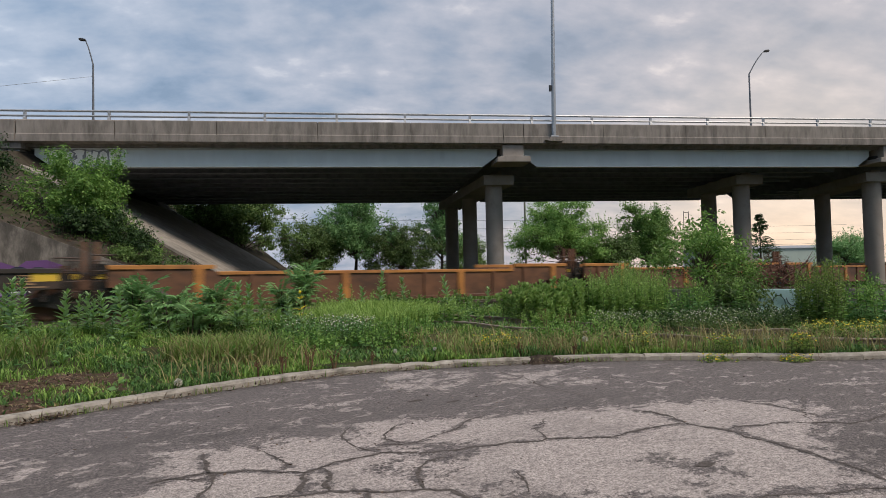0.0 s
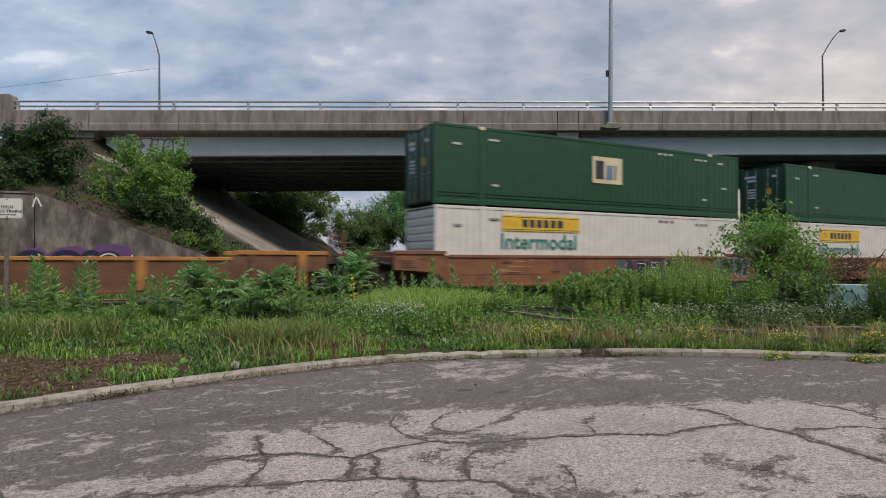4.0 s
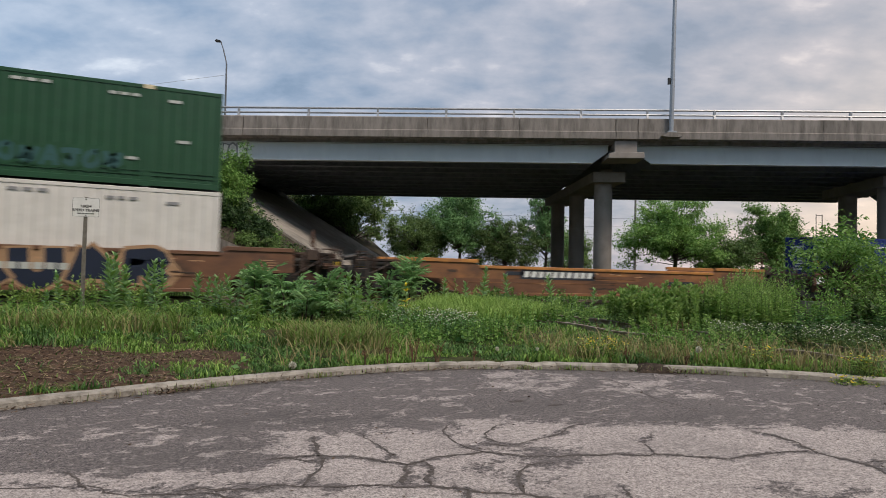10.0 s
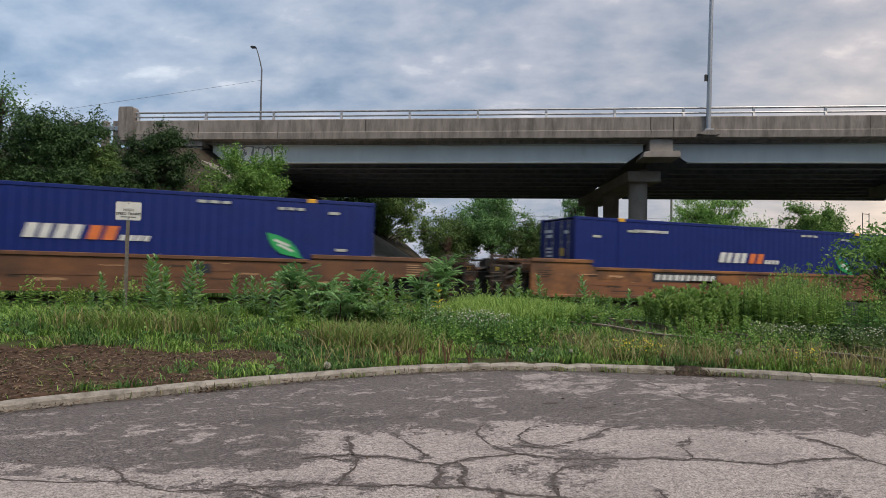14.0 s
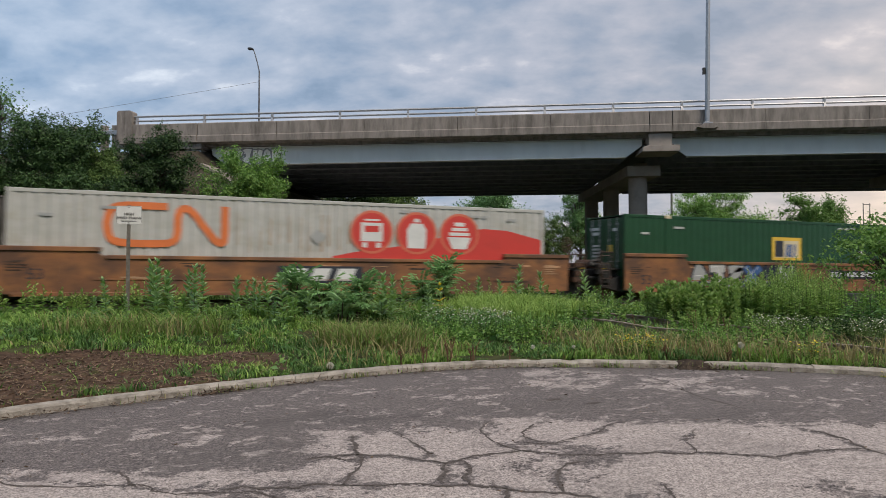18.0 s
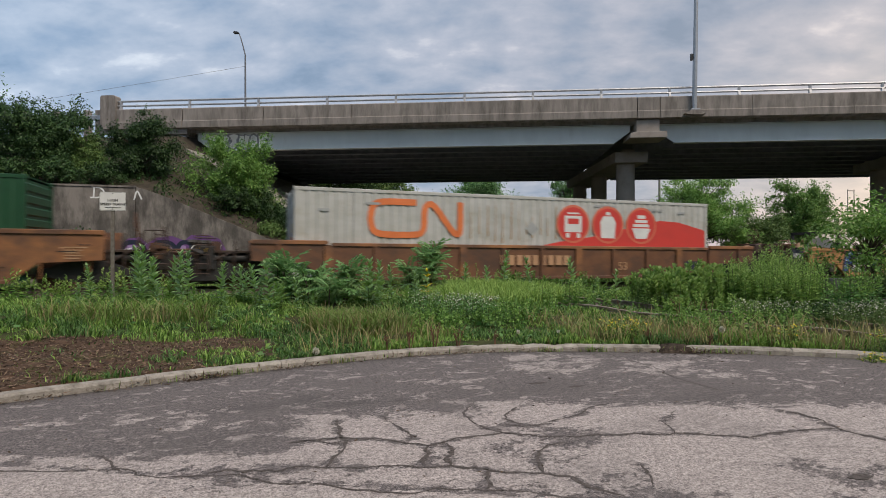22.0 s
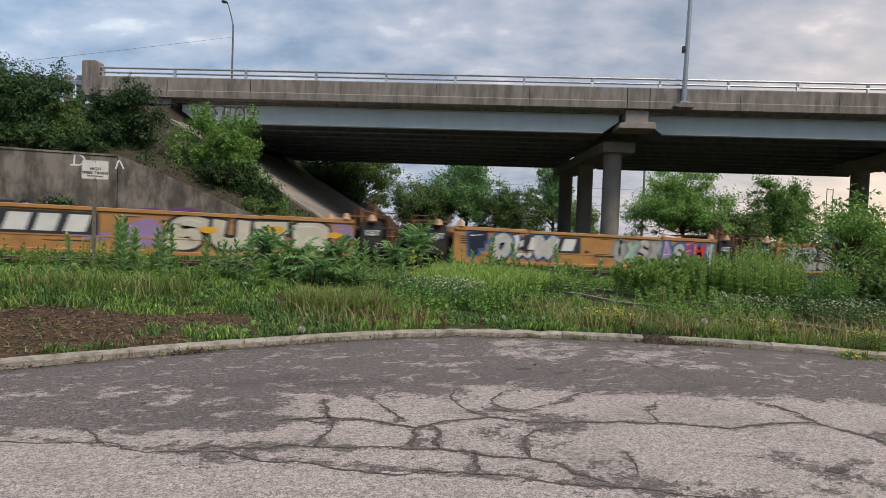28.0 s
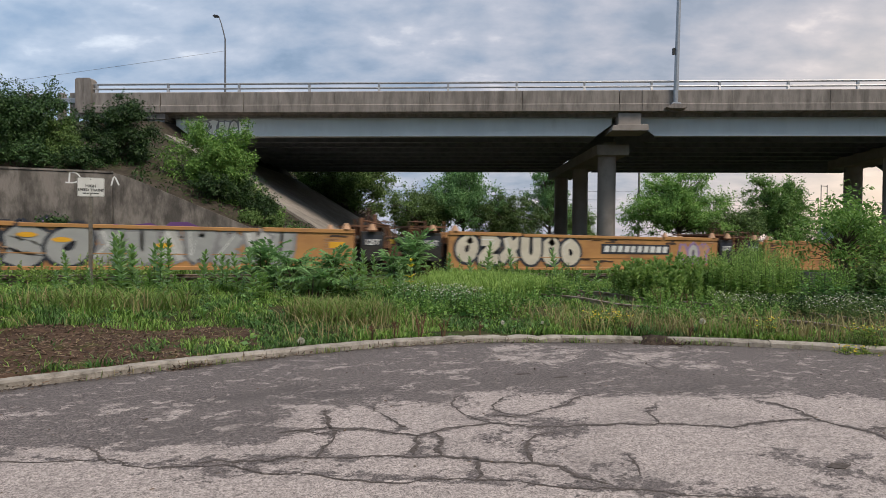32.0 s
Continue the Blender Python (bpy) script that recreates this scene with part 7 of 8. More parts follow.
tree("tree", 66.4, 54, -0.6, 10.0, 4.4, LEAF_A, 29, 36176, 0.27, 0.24, "broad green tree beyond the overpass", 0.0, group=far, clump=0.15, lumps=130)
tree("tree", 75.5, 50, -0.8, 3.7, 3.0, LEAF_F, 30, 12920, 0.27, 0.2, "low dark green tree beyond the overpass", 0.0, group=far, clump=0.15, lumps=130)
tree("tree", 103, 45, -1.3, 6.6, 5.0, LEAF_D, 31, 18088, 0.27, 0.2, "pale feathery tree beyond the overpass", 0.1, group=far, clump=0.15, lumps=130)
tree("tree", 4.0, 68, 0, 9.5, 5.0, LEAF_A, 32, 18088, 0.24, 0.2, "sunlit green tree beyond the overpass", 0.3, group=far, clump=0.15, lumps=130)
# shrubs on the crest of the slope behind the overpass
for i, (s_, d_, z_, h_, r_) in enumerate(((-15.4, 54.6, 5.9, 1.7, 1.6), (-13.9, 54.8, 4.9, 1.3, 1.2))):
    q = BRIDGE @ Vector((s_, d_, z_))
    tree("shrub", q.x, q.y, q.z - 0.4, h_, r_, LEAF_A if i % 2 == 0 else LEAF_F, 140 + i, 5000, 0.22, 0.06, "fresh green shrub on the crest of the slope", 0.0, cat="shrub", group="shrubs on the crest", clump=0.2)
# a conifer
fir = thing("conifer", pose(79.3, 45.5, -1), "dark ragged conifer beyond the overpass", "tree", far)
fm = Mesh().tube((0, 0, -0.5), (0, 0, 9.0), 0.18, 0.03, 6)
fm.build("trunk", M_BARK, fir)
rg = np.random.default_rng(5)
pp, aa = [], []
for i in range(150):
    z = rg.uniform(1.0, 8.9)
    r = (9.3 - z) * 0.42 * rg.uniform(0.7, 1.15)
    a = rg.uniform(0, 6.28)
    for k in np.linspace(0.15, 1, 26):
        pp.append((r * k * math.cos(a), r * k * math.sin(a), z + 0.12 * r * k * k + rg.normal() * 0.06))
        aa.append((math.cos(a + rg.normal() * 0.7), math.sin(a + rg.normal() * 0.7), rg.normal() * 0.3))
leaf_object("crown", leaf_quads(np.array(pp), unit(np.array(aa)), 0.4, 0.12, rg), [LEAF_B], fir)

# the airy bush by the siding
tree("bush", 15.0, 10.3, float(ground_z(15.0, 10.3)), 2.35, 1.55, LEAF_A, 41, 3900, 0.11, 0.05, "airy green bush with thin dark branches beside the siding", 0.3, squash=0.75, clump=0.15, cat="bush", shoots=0.5, lumps=70)
tree("sapling", 15.75, 10.5, float(ground_z(15.75, 10.5)), 3.0, 0.5, LEAF_A, 44, 800, 0.12, 0.03, "thin sapling rising out of the bush", 0.35, clump=0.3, cat="tree", shoots=0.6, lumps=24)
tree("bush", 17.0, 10.6, float(ground_z(17.0, 10.6)), 1.9, 0.9, LEAF_A, 42, 3000, 0.10, 0.04, "smaller green bush beside the siding", 0.1, clump=0.22, cat="bush")
tree("bush", 14.4, 9.1, float(ground_z(14.4, 9.1)), 0.95, 0.9, LEAF_F, 43, 2600, 0.11, 0.03, "low green bush beside the siding", 0.0, clump=0.22, cat="bush")


# leafy weeds with pairs of broad leaves
def leaf_mesh(name, ln, w, mat, fold=0.25, sag=0.3):
    """A pointed leaf with a folded midrib, along +x."""
    v, f = [], []
    for i, (q, k) in enumerate(((0.0, 0.05), (0.25, 0.85), (0.5, 1.0), (0.78, 0.6), (1.0, 0.02))):
        z = -sag * ln * q * q
        v += [(q * ln, -k * w / 2, z + fold * k * w / 2), (q * ln, 0, z), (q * ln, k * w / 2, z + fold * k * w / 2)]
    for i in range(4):
        a = 3 * i
        f += [(a, a + 1, a + 4, a + 3), (a + 1, a + 2, a + 5, a + 4)]
    me = bpy.data.meshes.new(name)
    me.from_pydata(v, [], f)
    me.materials.append(mat)
    return me


LEAF_M1 = leaf_mesh("weed_leaf", 0.23, 0.092, LEAF_E, 0.25, 0.22)
LEAF_M2 = leaf_mesh("weed_leaf", 0.22, 0.085, LEAF_A, 0.25, 0.22)
LEAF_M3 = leaf_mesh("yellow_leaf", 0.17, 0.08, PETAL_Y)


def weed(h, seed, mats=(LEAF_M1, LEAF_M2), label="tall leafy green weed in the verge", n=12):
    r = random.Random(seed)
    t = thing("weed", Matrix.Identity(4), label, "weed", "leafy weeds of the verge")
    b = (r.uniform(-0.06, 0.06) * h, r.uniform(-0.06, 0.06) * h)
    at = lambda q: Vector((b[0] * q * q, b[1] * q * q, h * q))
    Mesh().path([Vector((0, 0, -0.1)), at(0.5), at(1)], [0.012, 0.009, 0.004], 5).build("stem", M_STEM, t)
    for i in range(n):
        q = 0.14 + 0.86 * i / (n - 1)
        k = (1.5 - 0.85 * q) if q > 0.3 else 1.15
        for s in (0, 120, 240):
            yaw = 67 * i + s + r.uniform(-25, 25)
            pitch = -(14 + 46 * q + r.uniform(-12, 12))
            me = mats[0] if (i + s) % 3 else mats[-1]
            m = Matrix.Translation(at(q)) @ pose(0, 0, 0, 0, 0, yaw) @ pose(0, 0, 0, 0, pitch, 0)
            ob = share("leaf", me, t, m)
            ob.scale = (k, k, k)
    return t


def scatter_copies(protos, spots, seed, smin=0.85, smax=1.15):
    """The first spots take the originals, the rest copies."""
    r = random.Random(seed)
    for i, (x, y, k) in enumerate(spots):
        s = k * r.uniform(smin, smax)
        m = pose(x, y, float(ground_z(x, y)) - 0.02, r.uniform(-5, 5), r.uniform(-5, 5), r.uniform(0, 360))
        p = protos[i % len(protos)]
        ob = p if i < len(protos) else copy_thing(p, m)
        ob.matrix_basis = m
        ob.scale = (s, s, s)


r = random.Random(3)
weeds = [weed(1.05, 1, n=14), weed(0.92, 2, n=13), weed(0.8, 3, n=11), weed(1.12, 4, n=15), weed(0.6, 5, (LEAF_M2,), n=9)]
spots = [(-1.95, 15.2, 1.15), (-1.95, 14.4, 1.1), (-1.25, 14.6, 1.05), (-1.05, 13.9, 1.0), (-0.75, 13.3, 0.75), (-2.3, 13.6, 0.5), (-0.2, 13.2, 0.9), (0.25, 13.6, 0.9), (0.75, 12.2, 0.95), (1.0, 13.0, 0.9), (1.25, 12.0, 0.6),
         (0.55, 12.6, 0.6), (2.95, 13.0, 1.0), (2.75, 12.4, 0.85), (3.55, 12.2, 0.7), (3.4, 12.8, 0.75), (-2.75, 13.0, 0.6), 
         (6.4, 14.2, 1.0), (6.7, 14.0, 0.9), (8.2, 14.4, 1.0), (9.0, 14.2, 1.0), (9.3, 13.6, 0.8), (10.2, 14.0, 1.0), (3.9, 12.6, 0.7), (4.2, 13.4, 0.7), (-2.0, 14.9, 1.0), (-1.7, 15.0, 1.0), (-1.5, 13.6, 0.7), (-0.95, 14.5, 0.9), (-1.3, 14.1, 0.8), (0.0, 13.9, 0.8), (0.5, 13.2, 0.8), (2.6, 13.3, 1.0), (3.1, 12.6, 0.9),
         (3.2, 13.3, 0.9), (3.7, 11.9, 0.6), (5.9, 14.6, 0.9), (-0.1, 12.4, 0.5), (-0.9, 12.6, 0.5), (-2.6, 12.3, 0.45), (1.6, 12.5, 0.55), (-1.75, 15.5, 1.1), (-1.8, 14.0, 0.9), (-2.9, 14.8, 0.8), (0.9, 12.7, 0.8), (2.4, 12.6, 0.8), (2.9, 12.1, 0.6), (0.2, 14.2, 0.9), (7.6, 14.2, 0.9)]
scatter_copies(weeds, spots, 5)
w = weed(0.7, 9, (LEAF_M3, LEAF_M1), "weed with a yellow top leaf", n=6)
w.matrix_basis = pose(4.25, 12.9, float(ground_z(4.25, 12.9)))


# sumac: fronds of paired leaflets in an umbrella
def frond_mesh(name, ln, pairs, leaflet, mat, seed):
    rg = np.random.default_rng(seed)
    # a stalk strip, and leaflets that grow from its points
    v = [(0.0, -0.004, 0.0), (0.0, 0.004, 0.0)]
    f = []
    for i in range(pairs + 1):
        q = 1.0 if i == pairs else (i + 0.6) / pairs
        x, z = ln * q, -0.38 * ln * q * q
        v += [(x, -0.004, z), (x, 0.004, z)]
        b = len(v) - 2
        f.append((b - 2, b, b + 1, b - 1))
        for s, root in ((-1, b), (1, b + 1)) if i < pairs else ((0, b),):
            d = Vector((0.45 + rg.normal() * 0.08, s * 0.85, -0.42 + rg.normal() * 0.1) if s else (0.9, 0.0, -0.5)).normalized()
            side = d.cross(Vector((0, 0, 1))).normalized()
            k = leaflet * rg.uniform(0.85, 1.1)
            o = Vector(v[root])
            m0 = o + d * k * 0.45
            v += [tuple(m0 - side * leaflet * 0.17), tuple(o + d * k + Vector((0, 0, -0.12 * k))), tuple(m0 + side * leaflet * 0.17)]
            f.append((root, len(v) - 3, len(v) - 2, len(v) - 1))
    me = bpy.data.meshes.new(name)
    me.from_pydata(v, [], f)
    me.materials.append(mat)
    return me


FRONDS = [frond_mesh("frond", 0.50, 8, 0.17, LEAF_D, 1), frond_mesh("frond", 0.44, 7, 0.16, LEAF_D, 2), frond_mesh("frond", 0.52, 9, 0.16, LEAF_E, 3)]


def sumac(h, n, seed, label="sumac with drooping feathery fronds beside the track", k=1.0, spread=0.3):
    r = random.Random(seed)
    t = thing("sumac", Matrix.Identity(4), label, "shrub", "sumac shrubs")
    stems = [Vector((r.uniform(-1, 1) * spread, r.uniform(-1, 1) * spread, h * r.uniform(0.6, 0.95))) for i in range(4)]
    for s in stems:
        Mesh().path([Vector((s.x * 0.3, s.y * 0.3, -0.1)), s * 0.55, s], [0.022, 0.018, 0.01], 6).build("stem", M_BARK, t)
    for i in range(n):
        s = stems[i % 4]
        q = r.uniform(0.3, 1.0) if i % 3 else 1.0
        o = share("frond", FRONDS[i % 3], t, Matrix.Translation(s * q) @ pose(0, 0, 0, 0, 0, 137.5 * i + r.uniform(-20, 20)) @ pose(0, 0, 0, 0, -r.uniform(0, 65), 0))
        o.scale = [k * r.uniform(0.6, 1.0)] * 3
    return t


sm = [sumac(1.55, 110, 1, spread=0.45, label="large sumac shrub with drooping feathery fronds"), sumac(0.95, 60, 2), sumac(1.05, 60, 3), sumac(0.75, 40, 4)]
scatter_copies(sm, [(5.15, 15.6, 1.0), (1.75, 13.6, 1.0), (2.35, 13.4, 1.0), (2.0, 12.9, 1.0)], 8, 0.97, 1.03)
scatter_copies([copy_thing(sm[1], pose(0, 0, 0)), copy_thing(sm[3], pose(0, 0, 0)), copy_thing(sm[2], pose(0, 0, 0))], [(4.55, 15.3, 1.0), (1.35, 13.9, 0.9), (1.05, 14.6, 1.1)], 9)


# dense stands of leafy stalks
def stalk_stand(name, label, spots, h, mat, seed, leaves=26, ln=0.11, ratio=0.34, top=None, crown=False):
    rg = np.random.default_rng(seed)
    P, A, S, T, st = [], [], [], [], Mesh()
    for x, y in spots:
        z = float(ground_z(x, y))
        hh = h * rg.uniform(0.62, 1.15) * (1 + 0.45 * noise.noise(Vector((x * 0.9, y * 0.9, seed))))
        lx, ly = rg.normal(size=2) * 0.09
        for i in range(leaves):
            q = 0.15 + 0.85 * ((i + rg.uniform()) / leaves) ** (0.55 if crown else 1.0)
            a = rg.uniform(0, 6.28)
            P.append((x + lx * q, y + ly * q, z + hh * q))
            A.append((math.cos(a), math.sin(a), 0.25 + 1.1 * q * q))
            S.append(ln * ((0.6 + 0.5 * q) if crown else (1.2 - 0.55 * q)) * rg.uniform(0.7, 1.3))
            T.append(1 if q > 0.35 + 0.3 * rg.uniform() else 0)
        st.tube((x, y, z - 0.05), (x + lx, y + ly, z + hh), 0.006, 0.003, 3, caps=False)
    v = leaf_quads(np.array(P), unit(np.array(A)), np.array(S), np.array(S) * ratio, rg, sag=0.2, loose=0.9)
    t = thing(name, Matrix.Identity(4), label, "weeds", kind="stuff")
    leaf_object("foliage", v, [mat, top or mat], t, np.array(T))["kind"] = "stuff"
    s = st.build("stalks", M_STEM, t)
    s["kind"] = "stuff"
    return t


def blob_spots(cx, cy, rx, ry, n, seed):
    rg = np.random.default_rng(seed)
    a, q = rg.uniform(0, 6.28, n), np.sqrt(rg.uniform(0, 1, n))
    return list(zip(cx + rx * q * np.cos(a), cy + ry * q * np.sin(a)))


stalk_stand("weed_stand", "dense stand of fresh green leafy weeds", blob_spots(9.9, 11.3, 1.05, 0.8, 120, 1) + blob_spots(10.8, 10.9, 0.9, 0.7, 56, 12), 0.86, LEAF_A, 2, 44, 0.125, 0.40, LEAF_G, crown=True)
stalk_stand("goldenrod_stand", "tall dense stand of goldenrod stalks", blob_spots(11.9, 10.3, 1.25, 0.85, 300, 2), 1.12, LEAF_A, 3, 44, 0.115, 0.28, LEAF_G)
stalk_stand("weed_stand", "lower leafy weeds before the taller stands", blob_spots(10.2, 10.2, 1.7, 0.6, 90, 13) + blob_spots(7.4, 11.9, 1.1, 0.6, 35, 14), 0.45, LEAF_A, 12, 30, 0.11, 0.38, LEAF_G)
stalk_stand("weed_stand", "mixed green weeds before the track", blob_spots(8.4, 14.4, 1.6, 0.8, 70, 4), 0.6, LEAF_D, 4, 24, 0.15, 0.36, LEAF_A)
stalk_stand("goldenrod_stand", "stand of goldenrod stalks near the barrier", blob_spots(13.5, 6.5, 0.5, 0.45, 110, 5), 1.15, LEAF_A, 5, 38, 0.11, 0.28, LEAF_C)
stalk_stand("weed_stand", "green weeds beside the siding", blob_spots(15.0, 5.9, 0.8, 0.8, 110, 6) + blob_spots(13.3, 9.6, 0.8, 0.8, 80, 16) + blob_spots(14.2, 8.7, 0.5, 0.5, 30, 18), 0.95, LEAF_D, 6, 26, 0.12, 0.34, LEAF_A)
stalk_stand("weed_stand", "green weeds along the track", blob_spots(-3.0, 16.3, 2.0, 0.6, 70, 7) + blob_spots(-8.5, 16.0, 3.5, 0.8, 120, 17) + blob_spots(5.5, 16.4, 3.5, 0.5, 60, 19), 0.75, LEAF_A, 7, 20, 0.15, 0.36, LEAF_C)
stalk_stand("weed_stand", "bright weeds growing at the foot of the slope", blob_spots(2.3, 28.4, 1.3, 1.2, 130, 8), 1.2, LEAF_A, 8, 26, 0.17, 0.3)
stalk_stand("weed_stand", "low clover and leafy weeds in the verge", blob_spots(4.6, 10.6, 1.6, 0.9, 170, 9) + blob_spots(8.6, 8.2, 1.6, 0.8, 130, 20), 0.34, LEAF_A, 9, 14, 0.09, 0.5)


# darker weeds, their leaf colours also carrying the shadow of the bush
stalk_stand("weed_stand", "low weeds round the siding, darkened for the bush's shade", blob_spots(12.6, 7.6, 1.5, 1.0, 260, 61) + blob_spots(11.2, 8.6, 1.0, 0.7, 120, 62), 0.34, LEAF_F, 61, 16, 0.10, 0.42, LEAF_B)
rg = np.random.default_rng(91)
lx_ = rg.uniform(-13, 13, 900)
ly_ = kerb_y(lx_) + 0.4 + rg.uniform(0, 1, 900) * (16.6 - kerb_y(lx_))
pick = [(a, b) for a, b in zip(lx_, ly_) if not (-6.2 < a < 0.4 and b < 10.6) and noise.noise(Vector((a * 0.8, b * 0.8, 7))) > -0.05]
stalk_stand("weed_stand", "scattered low broad-leaved weeds in the grass", pick, 0.26, LEAF_D, 10, 9, 0.11, 0.5, LEAF_A)


# grass
def blades(name, label, x, y, z, h, width, mat, seed, lean=0.5, slots=None):
    rg = np.random.default_rng(seed)
    n = len(x)
    a = rg.uniform(0, 6.28, n)
    d = np.stack([np.cos(a), np.sin(a), np.zeros(n)], 1)
    side = np.stack([-np.sin(a + rg.normal(0, 0.5, n)), np.cos(a), np.zeros(n)], 1)
    k = (lean * rg.uniform(0.1, 1.0, n) * h)[:, None]
    p = np.stack([x, y, z], 1)
    mid = p + d * k * 0.35 + np.stack([0 * h, 0 * h, h * 0.6], 1)
    tip = p + d * k + np.stack([0 * h, 0 * h, h * rg.uniform(0.8, 1.0, n)], 1)
    w = (width * rg.uniform(0.6, 1.3, n))[:, None]
    v = np.stack([p - side * w * 0.5, p + side * w * 0.5, mid + side * w * 0.45, mid - side * w * 0.45, tip + side * w * 0.08, tip - side * w * 0.08], 1).reshape(-1, 3)
    f = (np.arange(n)[:, None] * 6 + np.array([0, 1, 2, 3, 3, 2, 4, 5])).reshape(-1)
    me = raw_mesh(name, v, f, 4, mat if isinstance(mat, list) else [mat], None if slots is None else np.repeat(slots, 2))
    return tagged(new(name, me), label, "grass", kind="stuff")


def bare(x, y):
    """How bare the ground is: trodden red earth behind the kerb, on one side."""
    e = y - 9.15 - 0.12 * (x + 2.9)
    q = ((x + 2.9) / 3.2) ** 2 + (e / np.where(e < 0, 1.9, 1.05)) ** 2
    g = ((x + 0.35) / 0.75) ** 2 + ((y - 8.75) / 0.4) ** 2
    return (q < 1 + 0.25 * np.sin(3 * x + 2 * y)) & (g > 1)


def off_siding(x, y):
    """How far a place lies from the middle of the siding."""
    return np.min([np.hypot(x - a, y - b) for a, b in SIDING[::1]], axis=0)


rg = np.random.default_rng(21)
N = 260000
x = rg.uniform(-15, 24, N)
y = kerb_y(x) + 0.16 + rg.uniform(0, 1, N) ** 1.25 * (17.6 - kerb_y(x) - 0.16)
patch = np.array([noise.noise(Vector((a * 1.1, b * 1.1, 0))) + 0.6 * noise.noise(Vector((a * 3.1, b * 3.1, 5))) for a, b in zip(x, y)])
tall = ease(2.0, 6.0, y - kerb_y(x)) * 0.08 + ease(3, 7, x) * 0.04
h = (0.07 + tall * 0.35 + 0.12 * np.clip(patch, -0.5, 0.8)) * rg.uniform(0.5, 1.5, N)
so = off_siding(x, y)
h = np.where((so < 1.1) & (x > 4), np.minimum(h, 0.11), h)
keep = (~bare(x, y)) | (rg.uniform(0, 1, N) < 0.05)
keep &= (h > 0.03) & ((x > -9) | (rg.uniform(0, 1, N) < 0.5)) & ((so > 1.0) | (x < 4) | (rg.uniform(0, 1, N) < 0.4))
keep &= (patch > -0.45) | (rg.uniform(0, 1, N) < 0.6)
x, y, h, patch = x[keep], y[keep], h[keep], patch[keep]
patch2 = np.array([noise.noise(Vector((a * 0.55, b * 0.8, 11))) + 0.5 * noise.noise(Vector((a * 1.9, b * 2.3, 15))) for a, b in zip(x, y)])
dry = (rg.uniform(0, 1, len(x)) < 0.03 + 0.07 * (patch > 0.3)).astype(np.int32)
blades("grass", "short green verge grass with dry straw in it", x, y, ground_z(x, y) - 0.01, h, 0.017, [GRASS_A, GRASS_B, GRASS_C], 22, 1.2, np.where(dry > 0, 1, np.where(patch2 + rg.normal(0, 0.12, len(x)) > 0.02, 2, 0)))
# dry stalks and twigs lying on the bare earth
bx, by = rg.uniform(-7, 1.2, 9000), rg.uniform(6.4, 11.0, 9000)
ok = bare(bx, by) & (by > kerb_y(bx) + 0.2)
bx, by = bx[ok], by[ok]
blades("dry_litter", "dead stalks and twigs lying on the bare earth", bx, by, ground_z(bx, by) + 0.004, rg.uniform(0.012, 0.05, len(bx)), 0.011, [GRASS_B, M_BARK], 61, 4.5, (rg.uniform(0, 1, len(bx)) < 0.62).astype(np.int32))
# tufts of taller grass
n_t = 1150
tx = rg.uniform(-14, 23, n_t)
ty = kerb_y(tx) + 0.5 + rg.uniform(0, 1, n_t) ** 0.8 * (16.9 - kerb_y(tx))
ok = (~bare(tx, ty)) & ((off_siding(tx, ty) > 1.25) | (tx < 4))
tx, ty = tx[ok], ty[ok]
th = rg.uniform(0.14, 0.36, len(tx)) * (0.5 + 0.25 * ease(1.5, 5, ty - kerb_y(tx)) + 0.25 * ease(15, 16.2, ty))
rep = 30
x = np.repeat(tx, rep) + rg.normal(0, 0.06, len(tx) * rep)
y = np.repeat(ty, rep) + rg.normal(0, 0.06, len(tx) * rep)
h = np.repeat(th, rep) * rg.uniform(0.5, 1.2, len(x))
kind = (np.repeat(rg.uniform(0, 1, len(tx)), rep) < 0.04).astype(np.int32)
blades("tall_grass", "tufts of taller green and straw grass", x, y, ground_z(x, y) - 0.01, h, 0.015, [GRASS_A, GRASS_B], 23, 1.1, kind)
# fresh bright grass before the track, and straw stalks behind the kerb
x, y = np.array(blob_spots(7.2, 14.2, 1.9, 1.2, 8000, 31) + blob_spots(5.9, 12.6, 1.7, 1.1, 5000, 34)).T
blades("tall_grass", "stand of bright green reed-like grass", x, y, ground_z(x, y), rg.uniform(0.22, 0.5, len(x)), 0.018, LEAF_C, 24, 0.9)
x, y = np.array(blob_spots(2.1, 10.3, 0.9, 0.7, 1500, 32) + blob_spots(-1.8, 11.8, 1.6, 0.5, 900, 33)).T
blades("tall_grass", "pale bent grass clump in the verge", x, y, ground_z(x, y), rg.uniform(0.2, 0.5, len(x)), 0.018, [LEAF_C, GRASS_B], 29, 1.3, (rg.uniform(0, 1, len(x)) < 0.25).astype(np.int32))
x = np.concatenate([rg.uniform(5.2, 10.5, 1300), rg.uniform(1.0, 3.2, 250), rg.uniform(10, 18, 800)])
y = kerb_y(x) + 0.3 + rg.uniform(0, 1, len(x)) ** 1.7 * 2.2
blades("straw_grass", "thin straw-coloured grass stalks behind the kerb", x, y, ground_z(x, y), rg.uniform(0.2, 0.45, len(x)), 0.014, GRASS_B, 25, 1.2)
x, y = rg.uniform(-16, 44, 16000), rg.uniform(21.6, 24.9, 16000)
blades("grass", "rough grass and weeds beyond the track", x, y, ground_z(x, y), rg.uniform(0.1, 0.5, len(x)), 0.02, GRASS_A, 26, 0.7)
x, y = rg.uniform(44, 130, 9000), rg.uniform(24, 60, 9000)
